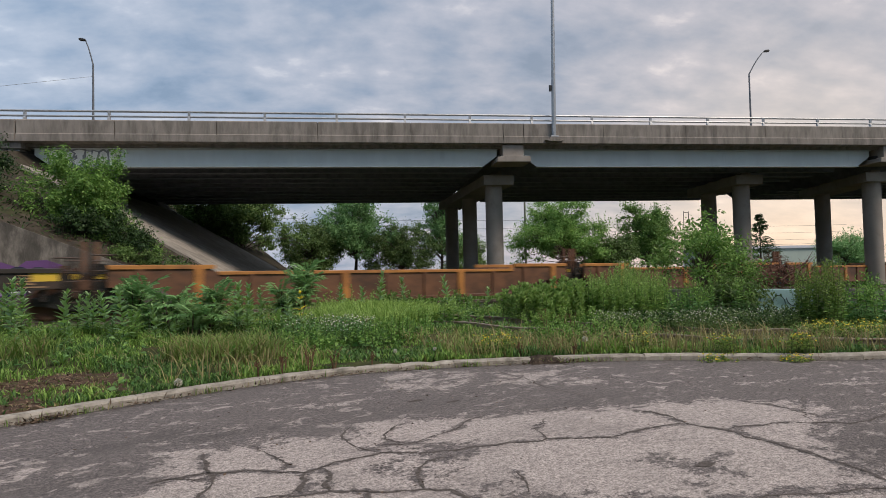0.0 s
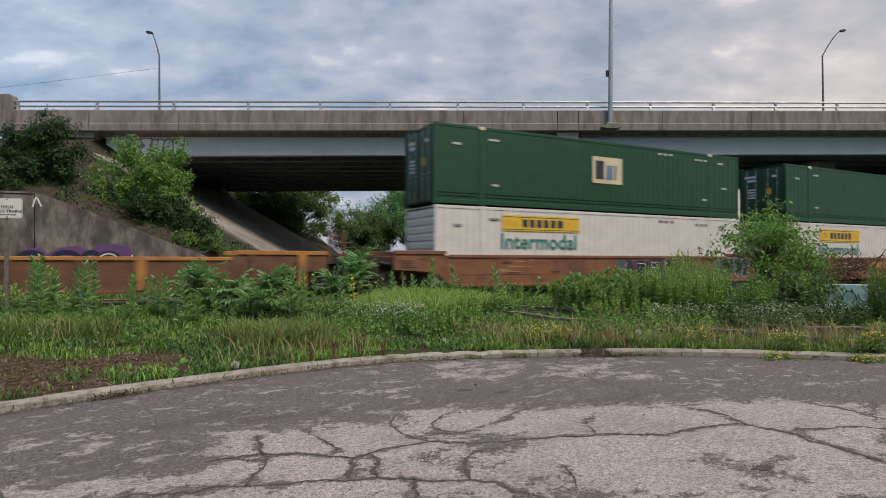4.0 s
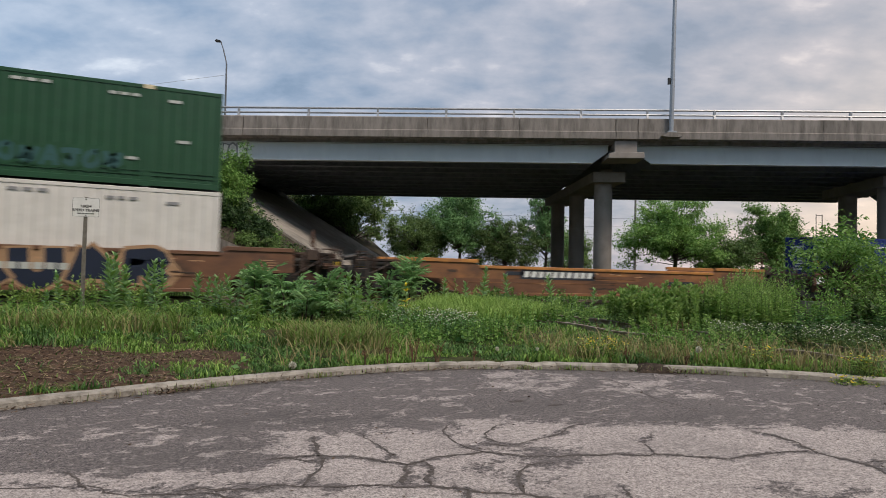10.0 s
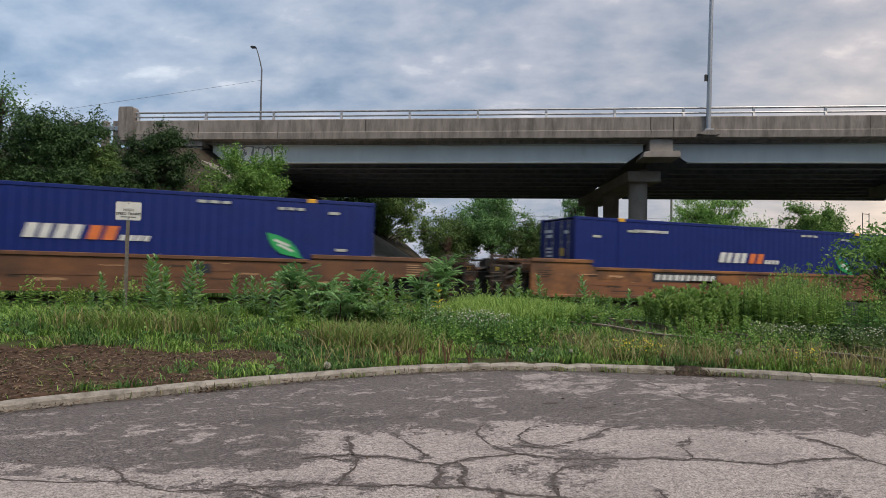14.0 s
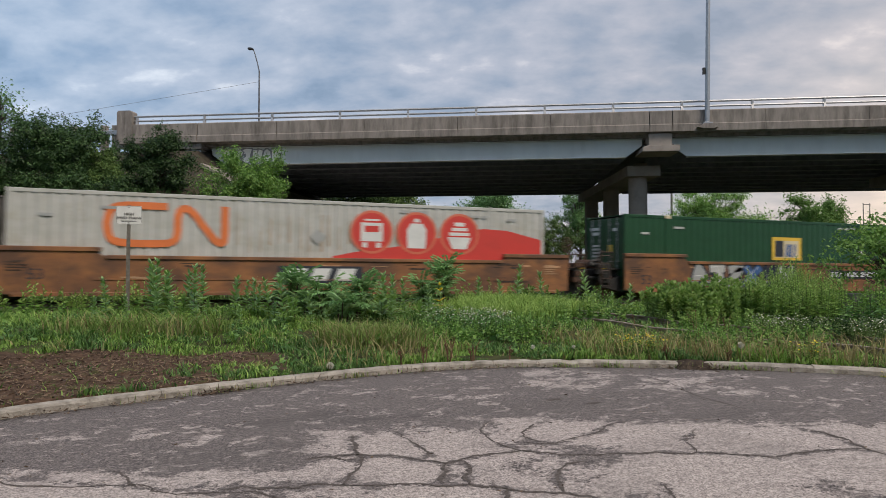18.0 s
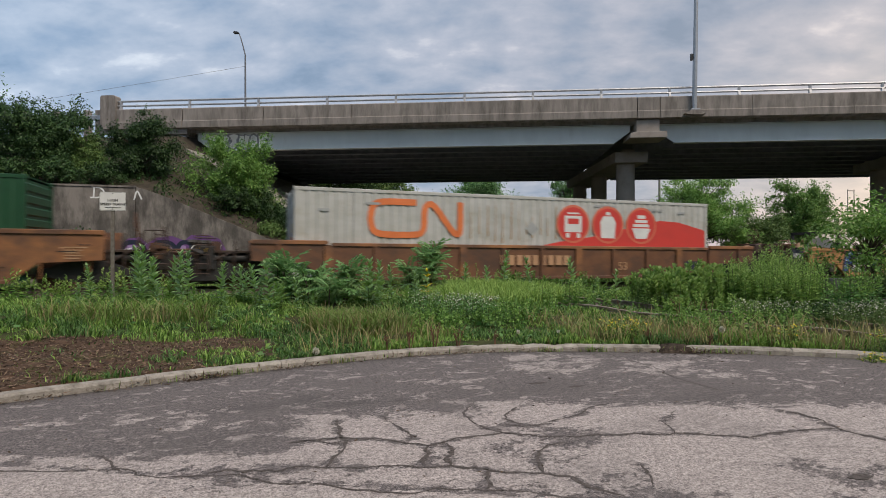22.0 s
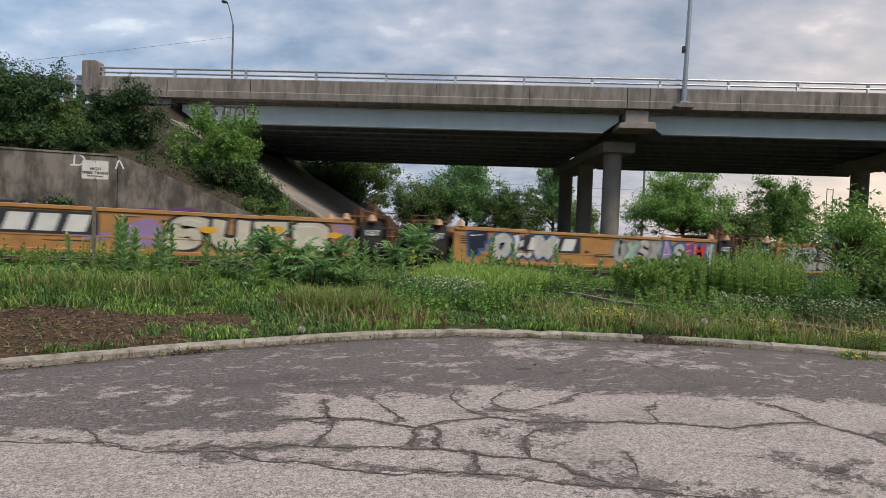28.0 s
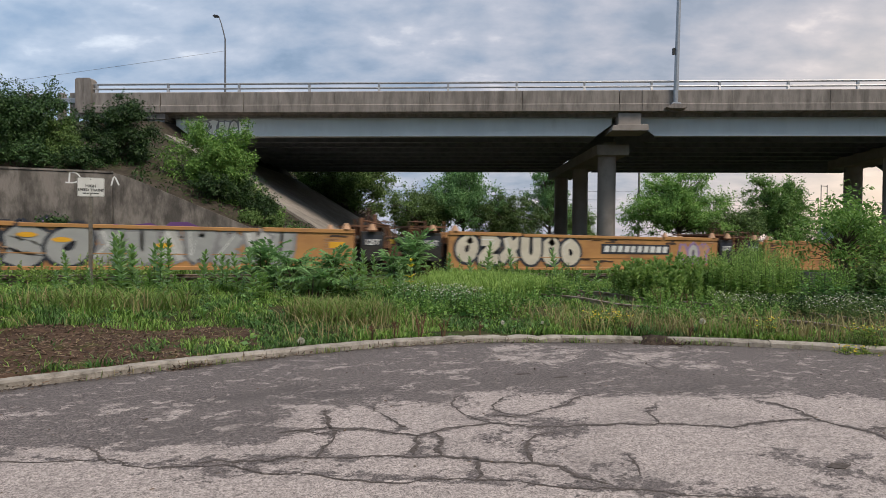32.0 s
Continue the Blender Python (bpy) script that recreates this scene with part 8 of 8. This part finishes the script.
blades("grass", "rough field grass beyond the overpass", x, y, ground_z(x, y), rg.uniform(0.3, 0.9, len(x)), 0.05, GRASS_A, 27, 0.7)
# undergrowth on the bank
x, y = rg.uniform(-30, 6.5, 30000), rg.uniform(25.6, 34.5, 30000)
s_ = 0.910 * x - 0.4147 * y
ok = ((s_ < -15.2) | (y < 30.5)) & ((x > -3) | (y > 27)) & ((x < -2.5) | (rg.uniform(0, 1, len(x)) < 0.45))
x, y = x[ok], y[ok]
z = np.maximum(bank_z(x, y), -0.4)
p = np.stack([x, y, z + rg.uniform(0, 0.35, len(x)) ** 1.5], 1)
v = leaf_quads(p, unit(rg.normal(size=(len(x), 3)) + np.array([0, -0.4, 0.8])), rg.uniform(0.1, 0.28, len(x)), 0.06, rg)
tagged(leaf_object("undergrowth", v, [LEAF_B, LEAF_F], None, ((rg.uniform(0, 1, len(x)) < 0.3) & (x > -2)).astype(np.int32)), "low green undergrowth covering the bank", "undergrowth", kind="stuff")


# flowers
def daisy_patch(name, label, spots, h, petal, size, seed, leafy=LEAF_D):
    rg = np.random.default_rng(seed)
    P, st = [], Mesh()
    lv_p, lv_a = [], []
    for x, y in spots:
        z = float(ground_z(x, y))
        hh = h * rg.uniform(0.6, 1.1)
        dx, dy = rg.normal(size=2) * 0.05
        st.tube((x, y, z), (x + dx, y + dy, z + hh), 0.004, 0.003, 3, caps=False)
        n = Vector((rg.normal() * 0.4, -0.35 + rg.normal() * 0.3, 1)).normalized()
        u = n.orthogonal().normalized()
        w = n.cross(u)
        c = Vector((x + dx, y + dy, z + hh))
        for i in range(5):
            a = 6.283 * i / 5
            d1, d2 = u * math.cos(a) + w * math.sin(a), u * math.cos(a + 0.6) + w * math.sin(a + 0.6)
            d0 = u * math.cos(a - 0.6) + w * math.sin(a - 0.6)
            P += [tuple(c), tuple(c + d0 * size * 0.6), tuple(c + d1 * size), tuple(c + d2 * size * 0.6)]
        for i in range(5):
            q = rg.uniform(0.2, 0.95)
            a = rg.uniform(0, 6.28)
            lv_p.append((x + dx * q, y + dy * q, z + hh * q)); lv_a.append((math.cos(a), math.sin(a), 0.5))
    t = thing(name, Matrix.Identity(4), label, "flowers", kind="stuff")
    leaf_object("blossoms", np.array(P), [petal], t)["kind"] = "stuff"
    leaf_object("foliage", leaf_quads(np.array(lv_p), unit(np.array(lv_a)), 0.09, 0.025, rg), [leafy], t)["kind"] = "stuff"
    st.build("stalks", M_STEM, t)["kind"] = "stuff"


daisy_patch("daisy_patch", "patch of small white daisies in the grass", blob_spots(4.45, 10.8, 0.6, 0.65, 250, 41) + blob_spots(3.9, 11.5, 0.5, 0.5, 80, 42), 0.42, PETAL_W, 0.015, 1)
daisy_patch("daisy_patch", "wide patch of small white flowers beside the siding", blob_spots(10.4, 9.0, 0.9, 0.6, 300, 43) + blob_spots(11.5, 7.7, 1.1, 0.8, 420, 44) + blob_spots(12.9, 7.0, 0.9, 0.6, 150, 50), 0.38, PETAL_W, 0.014, 2, LEAF_F)
daisy_patch("yellow_flowers", "small yellow flowers behind the kerb", blob_spots(6.15, 8.1, 0.45, 0.3, 80, 45) + blob_spots(8.1, 6.75, 0.3, 0.2, 30, 46) + blob_spots(8.7, 5.7, 0.35, 0.2, 90, 47) + blob_spots(9.6, 4.95, 0.35, 0.2, 100, 48) + blob_spots(12.0, 5.7, 0.4, 0.35, 140, 49) + blob_spots(12.6, 5.2, 0.5, 0.35, 120, 50), 0.3, PETAL_Y, 0.018, 3, LEAF_C)


def dandelion(x, y, h, s):
    t = thing("dandelion", pose(x, y, float(ground_z(x, y))), "white dandelion seed head by the kerb", "flower", "seed heads by the kerb")
    Mesh().tube((0, 0, 0), (0.01, 0, h), 0.004, 0.003, 5).build("stalk", M_STEM, t)
    rg = np.random.default_rng(int(x * 100))
    d = unit(rg.normal(size=(260, 3)))
    v = leaf_quads(np.array([0.01, 0, h]) + d * s * 0.15, d, s * 0.85, s * 0.16, rg, sag=0.0)
    leaf_object("seed_head", v, [PETAL_W], t)


dandelion(1.12, 8.36, 0.07, 0.06)
dandelion(7.3, 7.25, 0.22, 0.06)
dandelion(4.35, 8.5, 0.16, 0.04)
dandelion(5.0, 8.35, 0.15, 0.035)


def dry_plant(x, y, h, n, seed, label="dead brown weed stalks by the kerb"):
    r = random.Random(seed)
    t = thing("dry_weed", pose(x, y, float(ground_z(x, y)) - 0.01), label, "weed", "dead weeds")
    for i in range(n):
        a = r.uniform(0, 6.28)
        k = r.uniform(0.05, 0.35) * h
        e = Vector((k * math.cos(a), k * math.sin(a), h * r.uniform(0.6, 1)))
        m = Mesh().path([Vector((0.02 * math.cos(a), 0.02 * math.sin(a), 0)), e * 0.6 + Vector((0, 0, 0.03)), e], [0.006, 0.005, 0.003], 4)
        stalk = m.build("stalk", M_DRY, t)
        for j in range(5):
            q = e * r.uniform(0.55, 1)
            Mesh().tube(q, q + Vector((r.uniform(-0.05, 0.05), r.uniform(-0.05, 0.05), r.uniform(0.0, 0.06))), 0.006, 0.002, 4).build("twig", M_DRY, stalk)


for i, (x, y, h, n) in enumerate([(2.55, 8.5, 0.35, 6), (2.95, 8.52, 0.4, 7), (3.3, 8.45, 0.3, 6), (2.2, 8.5, 0.25, 5), (8.05, 9.0, 0.62, 3), (8.45, 8.7, 0.5, 3), (8.6, 8.3, 0.4, 3), (4.75, 10.6, 0.45, 1), (6.2, 7.62, 0.25, 5), (7.0, 7.2, 0.2, 4), (3.9, 8.42, 0.22, 5), (7.9, 10.6, 0.42, 2), (8.9, 10.1, 0.45, 3), (9.2, 9.8, 0.42, 2)]):
    dry_plant(x, y, h, n, 60 + i)
# weeds in the kerb's joints and rubbish along its foot
x = np.concatenate([rg.uniform(-1.5, 9, 160), rg.normal(1.5, 0.12, 60), rg.normal(6.7, 0.3, 120), rg.normal(0.0, 0.2, 60), rg.normal(4.6, 0.1, 60), rg.normal(5.3, 0.1, 60)])
y = kerb_y(x) - 0.035 - np.abs(rg.normal(0, 0.025, len(x)))
blades("kerb_weeds", "small weeds along the foot of the kerb", x, y, np.zeros(len(x)), rg.uniform(0.03, 0.12, len(x)), 0.008, [GRASS_A, GRASS_B], 28, 0.9, (rg.uniform(0, 1, len(x)) < 0.3).astype(np.int32))

# bare trodden earth with bits of wood and clods
bx_, by_ = np.meshgrid(np.linspace(-6.6, 0.6, 90), np.linspace(6.4, 10.6, 60))
inside = ((bx_ + 2.9) / 3.4) ** 2 + ((by_ - 9.15 - 0.12 * (bx_ + 2.9)) / np.where(by_ - 9.15 - 0.12 * (bx_ + 2.9) < 0, 2.1, 1.2)) ** 2
zz = ground_z(bx_, by_) + 0.035 * np.clip(1.15 - inside, -2, 0.6) + 0.018 * np.array([[noise.noise(Vector((a * 6, b * 6, 3))) for a, b in zip(ra, rb)] for ra, rb in zip(bx_, by_)])
zz = np.where(by_ < kerb_y(bx_) + 0.13, -0.3, zz)
ii = np.arange(bx_.size).reshape(bx_.shape)
earth = new("bare_earth", raw_mesh("bare_earth", np.stack([bx_, by_, zz], -1).reshape(-1, 3), np.stack([ii[:-1, :-1], ii[:-1, 1:], ii[1:, 1:], ii[1:, :-1]], -1).reshape(-1), 4, [M_BARE]))
earth.data.polygons.foreach_set("use_smooth", [True] * len(earth.data.polygons))
tagged(earth, "trodden reddish bare earth with wood chips", "ground", kind="structure")
n = 9000
x, y = rg.uniform(-6.0, 0.2, n), rg.uniform(6.6, 10.4, n)
ok = bare(x, y) & (y > kerb_y(x) + 0.18)
x, y = x[ok], y[ok]
p = np.stack([x, y, ground_z(x, y) + 0.035], 1)
d = unit(np.stack([rg.normal(size=len(x)), rg.normal(size=len(x)), 0.25 * rg.normal(size=len(x))], 1))
v = leaf_quads(p, d, rg.uniform(0.02, 0.10, len(x)), rg.uniform(0.008, 0.022, len(x)), rg, 0.0)
M_CHIP = leaf_material("wood_chip", (0.05, 0.03, 0.022), (0.26, 0.18, 0.125), rough=0.9, translucent=0.0, tint=0.0)
tagged(leaf_object("wood_chips", v, [M_CHIP]), "brown wood chips and leaf litter on bare earth", "litter", kind="stuff")

# dead leaves and grass swept against the kerb
lx_, ly_ = [], []
for cx, sd, n_ in ((-0.3, 0.16, 260), (-1.6, 0.5, 120), (0.8, 0.3, 90), (2.6, 0.6, 160), (6.5, 0.35, 260), (4.4, 0.8, 160), (-4.2, 0.8, 120), (9.5, 1.0, 120)):
    xx = rg.normal(cx, sd, n_)
    lx_.append(xx)
    ly_.append(kerb_y(xx) - 0.05 - np.abs(rg.normal(0, 0.05, n_)))
x, y = np.concatenate(lx_), np.concatenate(ly_)
pile = np.clip(0.055 - 0.35 * (kerb_y(x) - 0.05 - y), 0.006, 0.06)
d = unit(np.stack([rg.normal(size=len(x)), 0.7 * rg.normal(size=len(x)), 0.35 * rg.normal(size=len(x))], 1))
v = leaf_quads(np.stack([x, y, pile * rg.uniform(0.2, 1, len(x))], 1), d, rg.uniform(0.03, 0.11, len(x)), rg.uniform(0.006, 0.02, len(x)), rg, 0.0)
M_LITTER = leaf_material("dead_leaf", (0.035, 0.024, 0.018), (0.17, 0.12, 0.085), rough=0.95, translucent=0.0, tint=0.0)
tagged(leaf_object("leaf_litter", v, [M_LITTER]), "dead leaves and straw swept against the kerb", "litter", kind="stuff")

M_DIRT = material("dark_washed_earth", (0.075, 0.058, 0.045), 1.0, color2=(0.03, 0.024, 0.02), scale=14, bump=1.0, bump_scale=45, spec=0.08)
# earth washed over the kerb where it has sunk
hx0, hy0 = 6.42, float(kerb_y(6.42)) + 0.05
gx_, gy_ = np.meshgrid(np.linspace(-0.6, 0.6, 34), np.linspace(-0.3, 0.4, 22))
gz_ = 0.135 * np.exp(-(gx_ / 0.30) ** 4 - (np.where(gy_ < 0, gy_ / 0.14, gy_ / 0.3)) ** 2) + np.array([[0.05 * noise.noise(Vector((a * 13, b * 13, 5))) for a, b in zip(ra, rb)] for ra, rb in zip(gx_, gy_)]) - 0.02
gi_ = np.arange(gx_.size).reshape(gx_.shape)
heap = new("dirt_heap", raw_mesh("dirt_heap", np.stack([hx0 + gx_ * 0.89 + gy_ * 0.45, hy0 - gx_ * 0.45 + gy_ * 0.89, gz_], -1).reshape(-1, 3), np.stack([gi_[:-1, :-1], gi_[:-1, 1:], gi_[1:, 1:], gi_[1:, :-1]], -1).reshape(-1), 4, [M_DIRT]))
tagged(heap, "dark earth washed over a sunken piece of kerb", "dirt", kind="stuff")

# grit and twigs on the asphalt
n = 420
x = rg.uniform(-4, 10, n)
y = kerb_y(x) - 0.1 - rg.uniform(0, 1, n) ** 1.6 * 4.5
d = unit(np.stack([rg.normal(size=n), rg.normal(size=n), 0.1 * rg.normal(size=n)], 1))
v = leaf_quads(np.stack([x, y, np.full(n, 0.006)], 1), d, rg.uniform(0.012, 0.05, n), rg.uniform(0.008, 0.02, n), rg, 0.0)
tagged(leaf_object("grit", v, [M_LITTER]), "dark grit and bits of twig on the asphalt", "litter", kind="stuff")


# ---- small things of the place ----
def crack(pts, width=0.02, seed=0):
    """A jagged seam with crumbled sides."""
    r = random.Random(seed)
    line = [np.array(p, float) for p in pts]
    for k in range(4):
        out = []
        for a, b in zip(line, line[1:]):
            ln = np.linalg.norm(b - a)
            out.append(a)
            if ln > 0.05:
                out.append((a + b) / 2 + np.array([-(b - a)[1], (b - a)[0]]) * r.gauss(0, 0.075))
        line = out + [line[-1]]
    m = Mesh()
    v = []
    w = width
    for i, p in enumerate(line):
        a, b = line[max(i - 1, 0)], line[min(i + 1, len(line) - 1)]
        d = (b - a) / max(np.linalg.norm(b - a), 1e-6)
        nn = np.array([-d[1], d[0]])
        w = 0.55 * w + 0.45 * width * r.uniform(0.2, 2.1)
        k = w * min(1.0, 0.25 + min(i, len(line) - 1 - i) * 0.35)
        for s in (-1, 1):
            c = p + nn * s * k * 0.5 * r.uniform(0.6, 1.4)
            v.append((c[0], c[1], 0.003))
    m.add(v, [(2 * i, 2 * i + 1, 2 * i + 3, 2 * i + 2) for i in range(len(line) - 1)])
    m.build("crack", M_CRACK, asphalt)


for i, (w_, o) in enumerate(CRACKS):
    crack(o, w_ * 1.1, i)


def pothole(x, y, rx, ry, seed):
    r = random.Random(seed)
    o = [(x + rx * math.cos(a) * r.uniform(0.7, 1.2), y + ry * math.sin(a) * r.uniform(0.7, 1.2)) for a in np.linspace(0, 6.28, 13)[:-1]]
    Mesh().prism(o, 0.0015, 0.004, axis="z").build("worn_hole", M_CRACK, asphalt)


pothole(3.42, 6.15, 0.10, 0.04, 1)
pothole(3.75, 5.85, 0.09, 0.035, 2)
pothole(4.15, 2.85, 0.10, 0.05, 3)
pothole(0.12, 4.42, 0.05, 0.025, 4)

# tags on the retaining wall, the abutment and a column
def wall_tag(name, paths, wide, mat, depth):
    m = Mesh()
    for j, pts in enumerate(paths):
        strip(m, pts, wide, WALL_Y - depth - 0.0004 * j)
    m.build(name, mat, wall)


hump = [(-4.05, 0.9), (-4.0, 1.62), (-3.75, 1.98), (-3.3, 2.05), (-3.05, 1.8), (-2.75, 2.02), (-2.2, 2.1), (-1.75, 1.92), (-1.5, 2.14), (-0.9, 2.16), (-0.45, 1.98), (-0.2, 1.5), (-0.15, 0.9)]
Mesh().prism(hump, WALL_Y - 0.0035, WALL_Y - 0.001).build("purple_ground", P_PURPLE, wall)
for cx, w_ in ((-3.55, 0.34), (-2.45, 0.36), (-1.85, 0.22)):
    Mesh().prism([(cx - w_, 0.95), (cx + w_, 0.95), (cx + w_, 1.45), (cx + w_ * 0.6, 1.72), (cx - w_ * 0.5, 1.74), (cx - w_, 1.45)], WALL_Y - 0.006, WALL_Y - 0.004).build("lilac_fill", P_LILAC, wall)
wall_tag("dark_arch", [[(cx - w_, 0.95), (cx - w_, 1.5), (cx - w_ * 0.5, 1.82), (cx + w_ * 0.5, 1.82), (cx + w_, 1.5), (cx + w_, 0.95)] for cx, w_ in ((-3.55, 0.42), (-2.5, 0.46), (-1.72, 0.3))], 0.17, P_NAVY, 0.007)
wall_tag("white_edge", [[(-3.05, 1.0), (-3.02, 1.5), (-2.85, 1.72)], [(-1.98, 1.05), (-1.72, 1.06)], [(-3.9, 1.55), (-3.6, 1.62)], [(-0.6, 1.3), (-0.4, 1.75)]], 0.045, P_LOGO_WHITE, 0.009)
Mesh().prism(ring(-1.15, 1.42, 0.50, 0.50, 28), WALL_Y - 0.013, WALL_Y - 0.011).build("dark_disc", P_INK, wall)
spiral = [(-1.15 + (0.03 + 0.0155 * i) * math.cos(0.62 * i), 1.42 + (0.03 + 0.0155 * i) * math.sin(0.62 * i)) for i in range(28)]
wall_tag("white_spiral", [spiral], 0.045, P_LOGO_WHITE, 0.015)
graffiti(wall, -8.9, -5.3, 1.0, 2.2, [P_STENCIL_DARK, P_LILAC, P_STENCIL_DARK], P_INK, WALL_Y - 0.002, 5, 202, fat=0.7, kinds=("loop", "comb", "cup", "loop", "loop"))
Mesh().box(-7.4, -6.65, WALL_Y - 0.016, WALL_Y - 0.012, 1.7, 2.15).build("painted_square", P_INK, wall)
chalk = Mesh()
for j, st in enumerate(([(-4.83, 3.9), (-4.85, 3.56)], [(-4.95, 3.52), (-4.65, 3.54), (-4.5, 3.7), (-4.62, 3.88), (-4.9, 3.93)], [(-4.3, 3.5), (-4.12, 3.52)], [(-3.5, 3.48), (-3.4, 3.8), (-3.25, 3.5)])):
    strip(chalk, st, 0.055, WALL_Y - 0.004 - 0.0004 * j)
chalk.build("chalk_scrawl", P_LOGO_WHITE, wall)
graffiti(overpass, -16.9, -13.2, 7.52, 8.4, [P_BRIGHT], P_STENCIL_DARK, 33.935, 6, 203, fat=1.35)
graffiti(overpass, -18.9, -18.1, 7.35, 8.35, [P_INK], P_SILVER, 33.39, 2, 204)

# guard posts and beam of the approach road
guard = thing("guard_rail", BRIDGE, "weathered timber guard rail posts on the approach road", "guard rail")
for s in (-24.35, -23.6, -26.4, -28.4, -30.4):
    Mesh().box(s - 0.19, s + 0.19, 33.5, 33.8, 8.0, 9.95, c=0.02).build("post", M_CONC, guard)
Mesh().box(-60, -23.2, 33.42, 33.5, 9.35, 9.62, c=0.02).build("beam", M_GALV, guard)

# concrete barrier with a pale painted face
bar_at = pose(15.9, 8.6, float(ground_z(15.9, 8.6)) - 0.16, 0, 0, -58)
M_AQUA = material("pale_turquoise_paint", (0.50, 0.68, 0.66), 0.8, color2=(0.38, 0.54, 0.52), scale=3, stain=(0.25, 0.24, 0.21), stain_scale=1.4)
barrier = thing("concrete_barrier", bar_at, "low concrete barrier with pale turquoise paint and dark scrawl", "barrier")
for a, b, mm in ((-3.6, -0.62, M_CONC), (-0.6, 0.75, M_AQUA), (0.77, 3.7, M_CONC)):
    Mesh().prism([(-0.28, 0), (0.28, 0), (0.26, 0.12), (0.12, 0.32), (0.09, 0.82), (-0.09, 0.82), (-0.12, 0.32), (-0.26, 0.12)], a, b, axis="x").build("barrier_block", mm, barrier, bevel=0.015)
for cx, cz, rx, rz, a0, a1 in ((-0.36, 0.42, 0.15, 0.26, 5, 175), (-0.06, 0.42, 0.15, 0.24, 5, 175), (0.26, 0.62, 0.14, 0.22, 185, 330)):
    o = ring(cx, cz, rx, rz, 14, a0, a1)
    m = Mesh().path([Vector((a, -0.125 - 0.06 * max(0.0, 0.5 - b), b)) for a, b in o], [0.014] * len(o), 4)
    m.build("scrawl", P_INK, barrier)

# heap of dead branches
M_TWIG = material("dead_reddish_twig", (0.22, 0.10, 0.065), 0.9, color2=(0.12, 0.06, 0.042), scale=9)
heap = thing("brush_heap", pose(26.2, 14.4, float(ground_z(26.2, 14.4)) + 0.1), "heap of dead reddish branches beside the track", "brush heap")
r = random.Random(77)
for k in range(130):
    a = r.uniform(0, 6.28)
    p = Vector((r.gauss(0, 1.0), r.gauss(0, 0.45), r.uniform(0, 1.0)))
    d = Vector((math.cos(a), 0.5 * math.sin(a), r.uniform(-0.25, 0.5))).normalized()
    ln_ = r.uniform(0.6, 1.7)
    mid = p + d * ln_ * 0.5 + Vector((0, 0, r.uniform(-0.1, 0.15)))
    tip = p + d * ln_
    m = Mesh().path([p, mid, tip], [0.028, 0.02, 0.007], 4)
    for j in range(2):
        q = mid.lerp(tip, r.uniform(0, 0.7))
        m.path([q, q + Vector((r.uniform(-0.3, 0.3), r.uniform(-0.2, 0.2), r.uniform(0, 0.35)))], [0.012, 0.004], 3)
    m.build("branch", M_TWIG, heap)

# poles, wires and a low shed beyond the overpass
def wire(parent, a, b, sag, rad):
    pts = [Vector(a).lerp(Vector(b), q) - Vector((0, 0, sag * 4 * q * (1 - q))) for q in np.linspace(0, 1, 13)]
    Mesh().strand(pts, rad, 4).build("wire", M_CABLE, parent)


for i, (x, y, h, lab) in enumerate([(58.4, 70, 15, "tall grey timber utility pole"), (6.3, 70, 13, "grey timber utility pole"), (112, 45.0, 16, "grey steel utility pole")]):
    p = thing("utility_pole", pose(x, y, -0.8), lab, "utility pole", "poles beyond the overpass")
    Mesh().tube((0, 0, -0.5), (0, 0, h), 0.2, 0.13, 8).build("pole", M_POST, p)
    Mesh().box(-1.2, 1.2, -0.07, 0.07, h - 1.0, h - 0.85).build("crossarm", M_POST, p)
    if i == 0:
        for zz in (6.2, 7.0, 8.2, 9.4):
            wire(p, (0, 0, zz), (-75, 8, zz + 0.6), 0.6, 0.025)
            wire(p, (0, 0, zz), (60, -18, zz - 0.8), 0.6, 0.025)
frame_ = thing("steel_frame", pose(97.6, 70, -1), "slender steel gantry frame beyond the trees", "gantry")
for x in (-0.75, 0.75):
    Mesh().tube((x, 0, 0), (x, 0, 12.2), 0.09, 0.07, 6).build("upright", M_POST, frame_)
Mesh().tube((-0.75, 0, 12.0), (0.75, 0, 12.0), 0.06, n=6).build("crossbar", M_POST, frame_)
lampwire = thing("overhead_cable", pose(0, 0, 0), "thin overhead cable running to the street lamp", "cable")
la = BRIDGE @ Vector((-19.9, 46, 16.3))
wire(lampwire, tuple(la), (-40, 50, 5.3), 0.1, 0.012)
shed = thing("warehouse", pose(185, 92, -3, 0, 0, -18), "long low pale green metal warehouse", "building")
M_SHED = material("pale_green_cladding", (0.36, 0.42, 0.37), 0.6, color2=(0.32, 0.37, 0.33), scale=0.4)
Mesh().box(-28, 28, 0, 20, 0, 8.2).build("wall", M_SHED, shed)
Mesh().prism([(-0.4, 8.2), (10, 9.2), (20.4, 8.2), (20.4, 8.0), (-0.4, 8.0)], -28.5, 28.5, axis="x").build("roof", M_GALV, shed)
for i in range(6):
    Mesh().box(-25 + i * 9, -22 + i * 9, -0.1, 0.05, 0, 3.6).build("loading_door", M_GALV, shed)


# ---- what moves ----
def motions():
    """The train rolls past and slows down."""
    for ob, u, lift, y in MOVERS:
        walk(ob, [(float(t), train_pose(u, t, lift, y)) for t in range(0, 33, 2)])


motions()
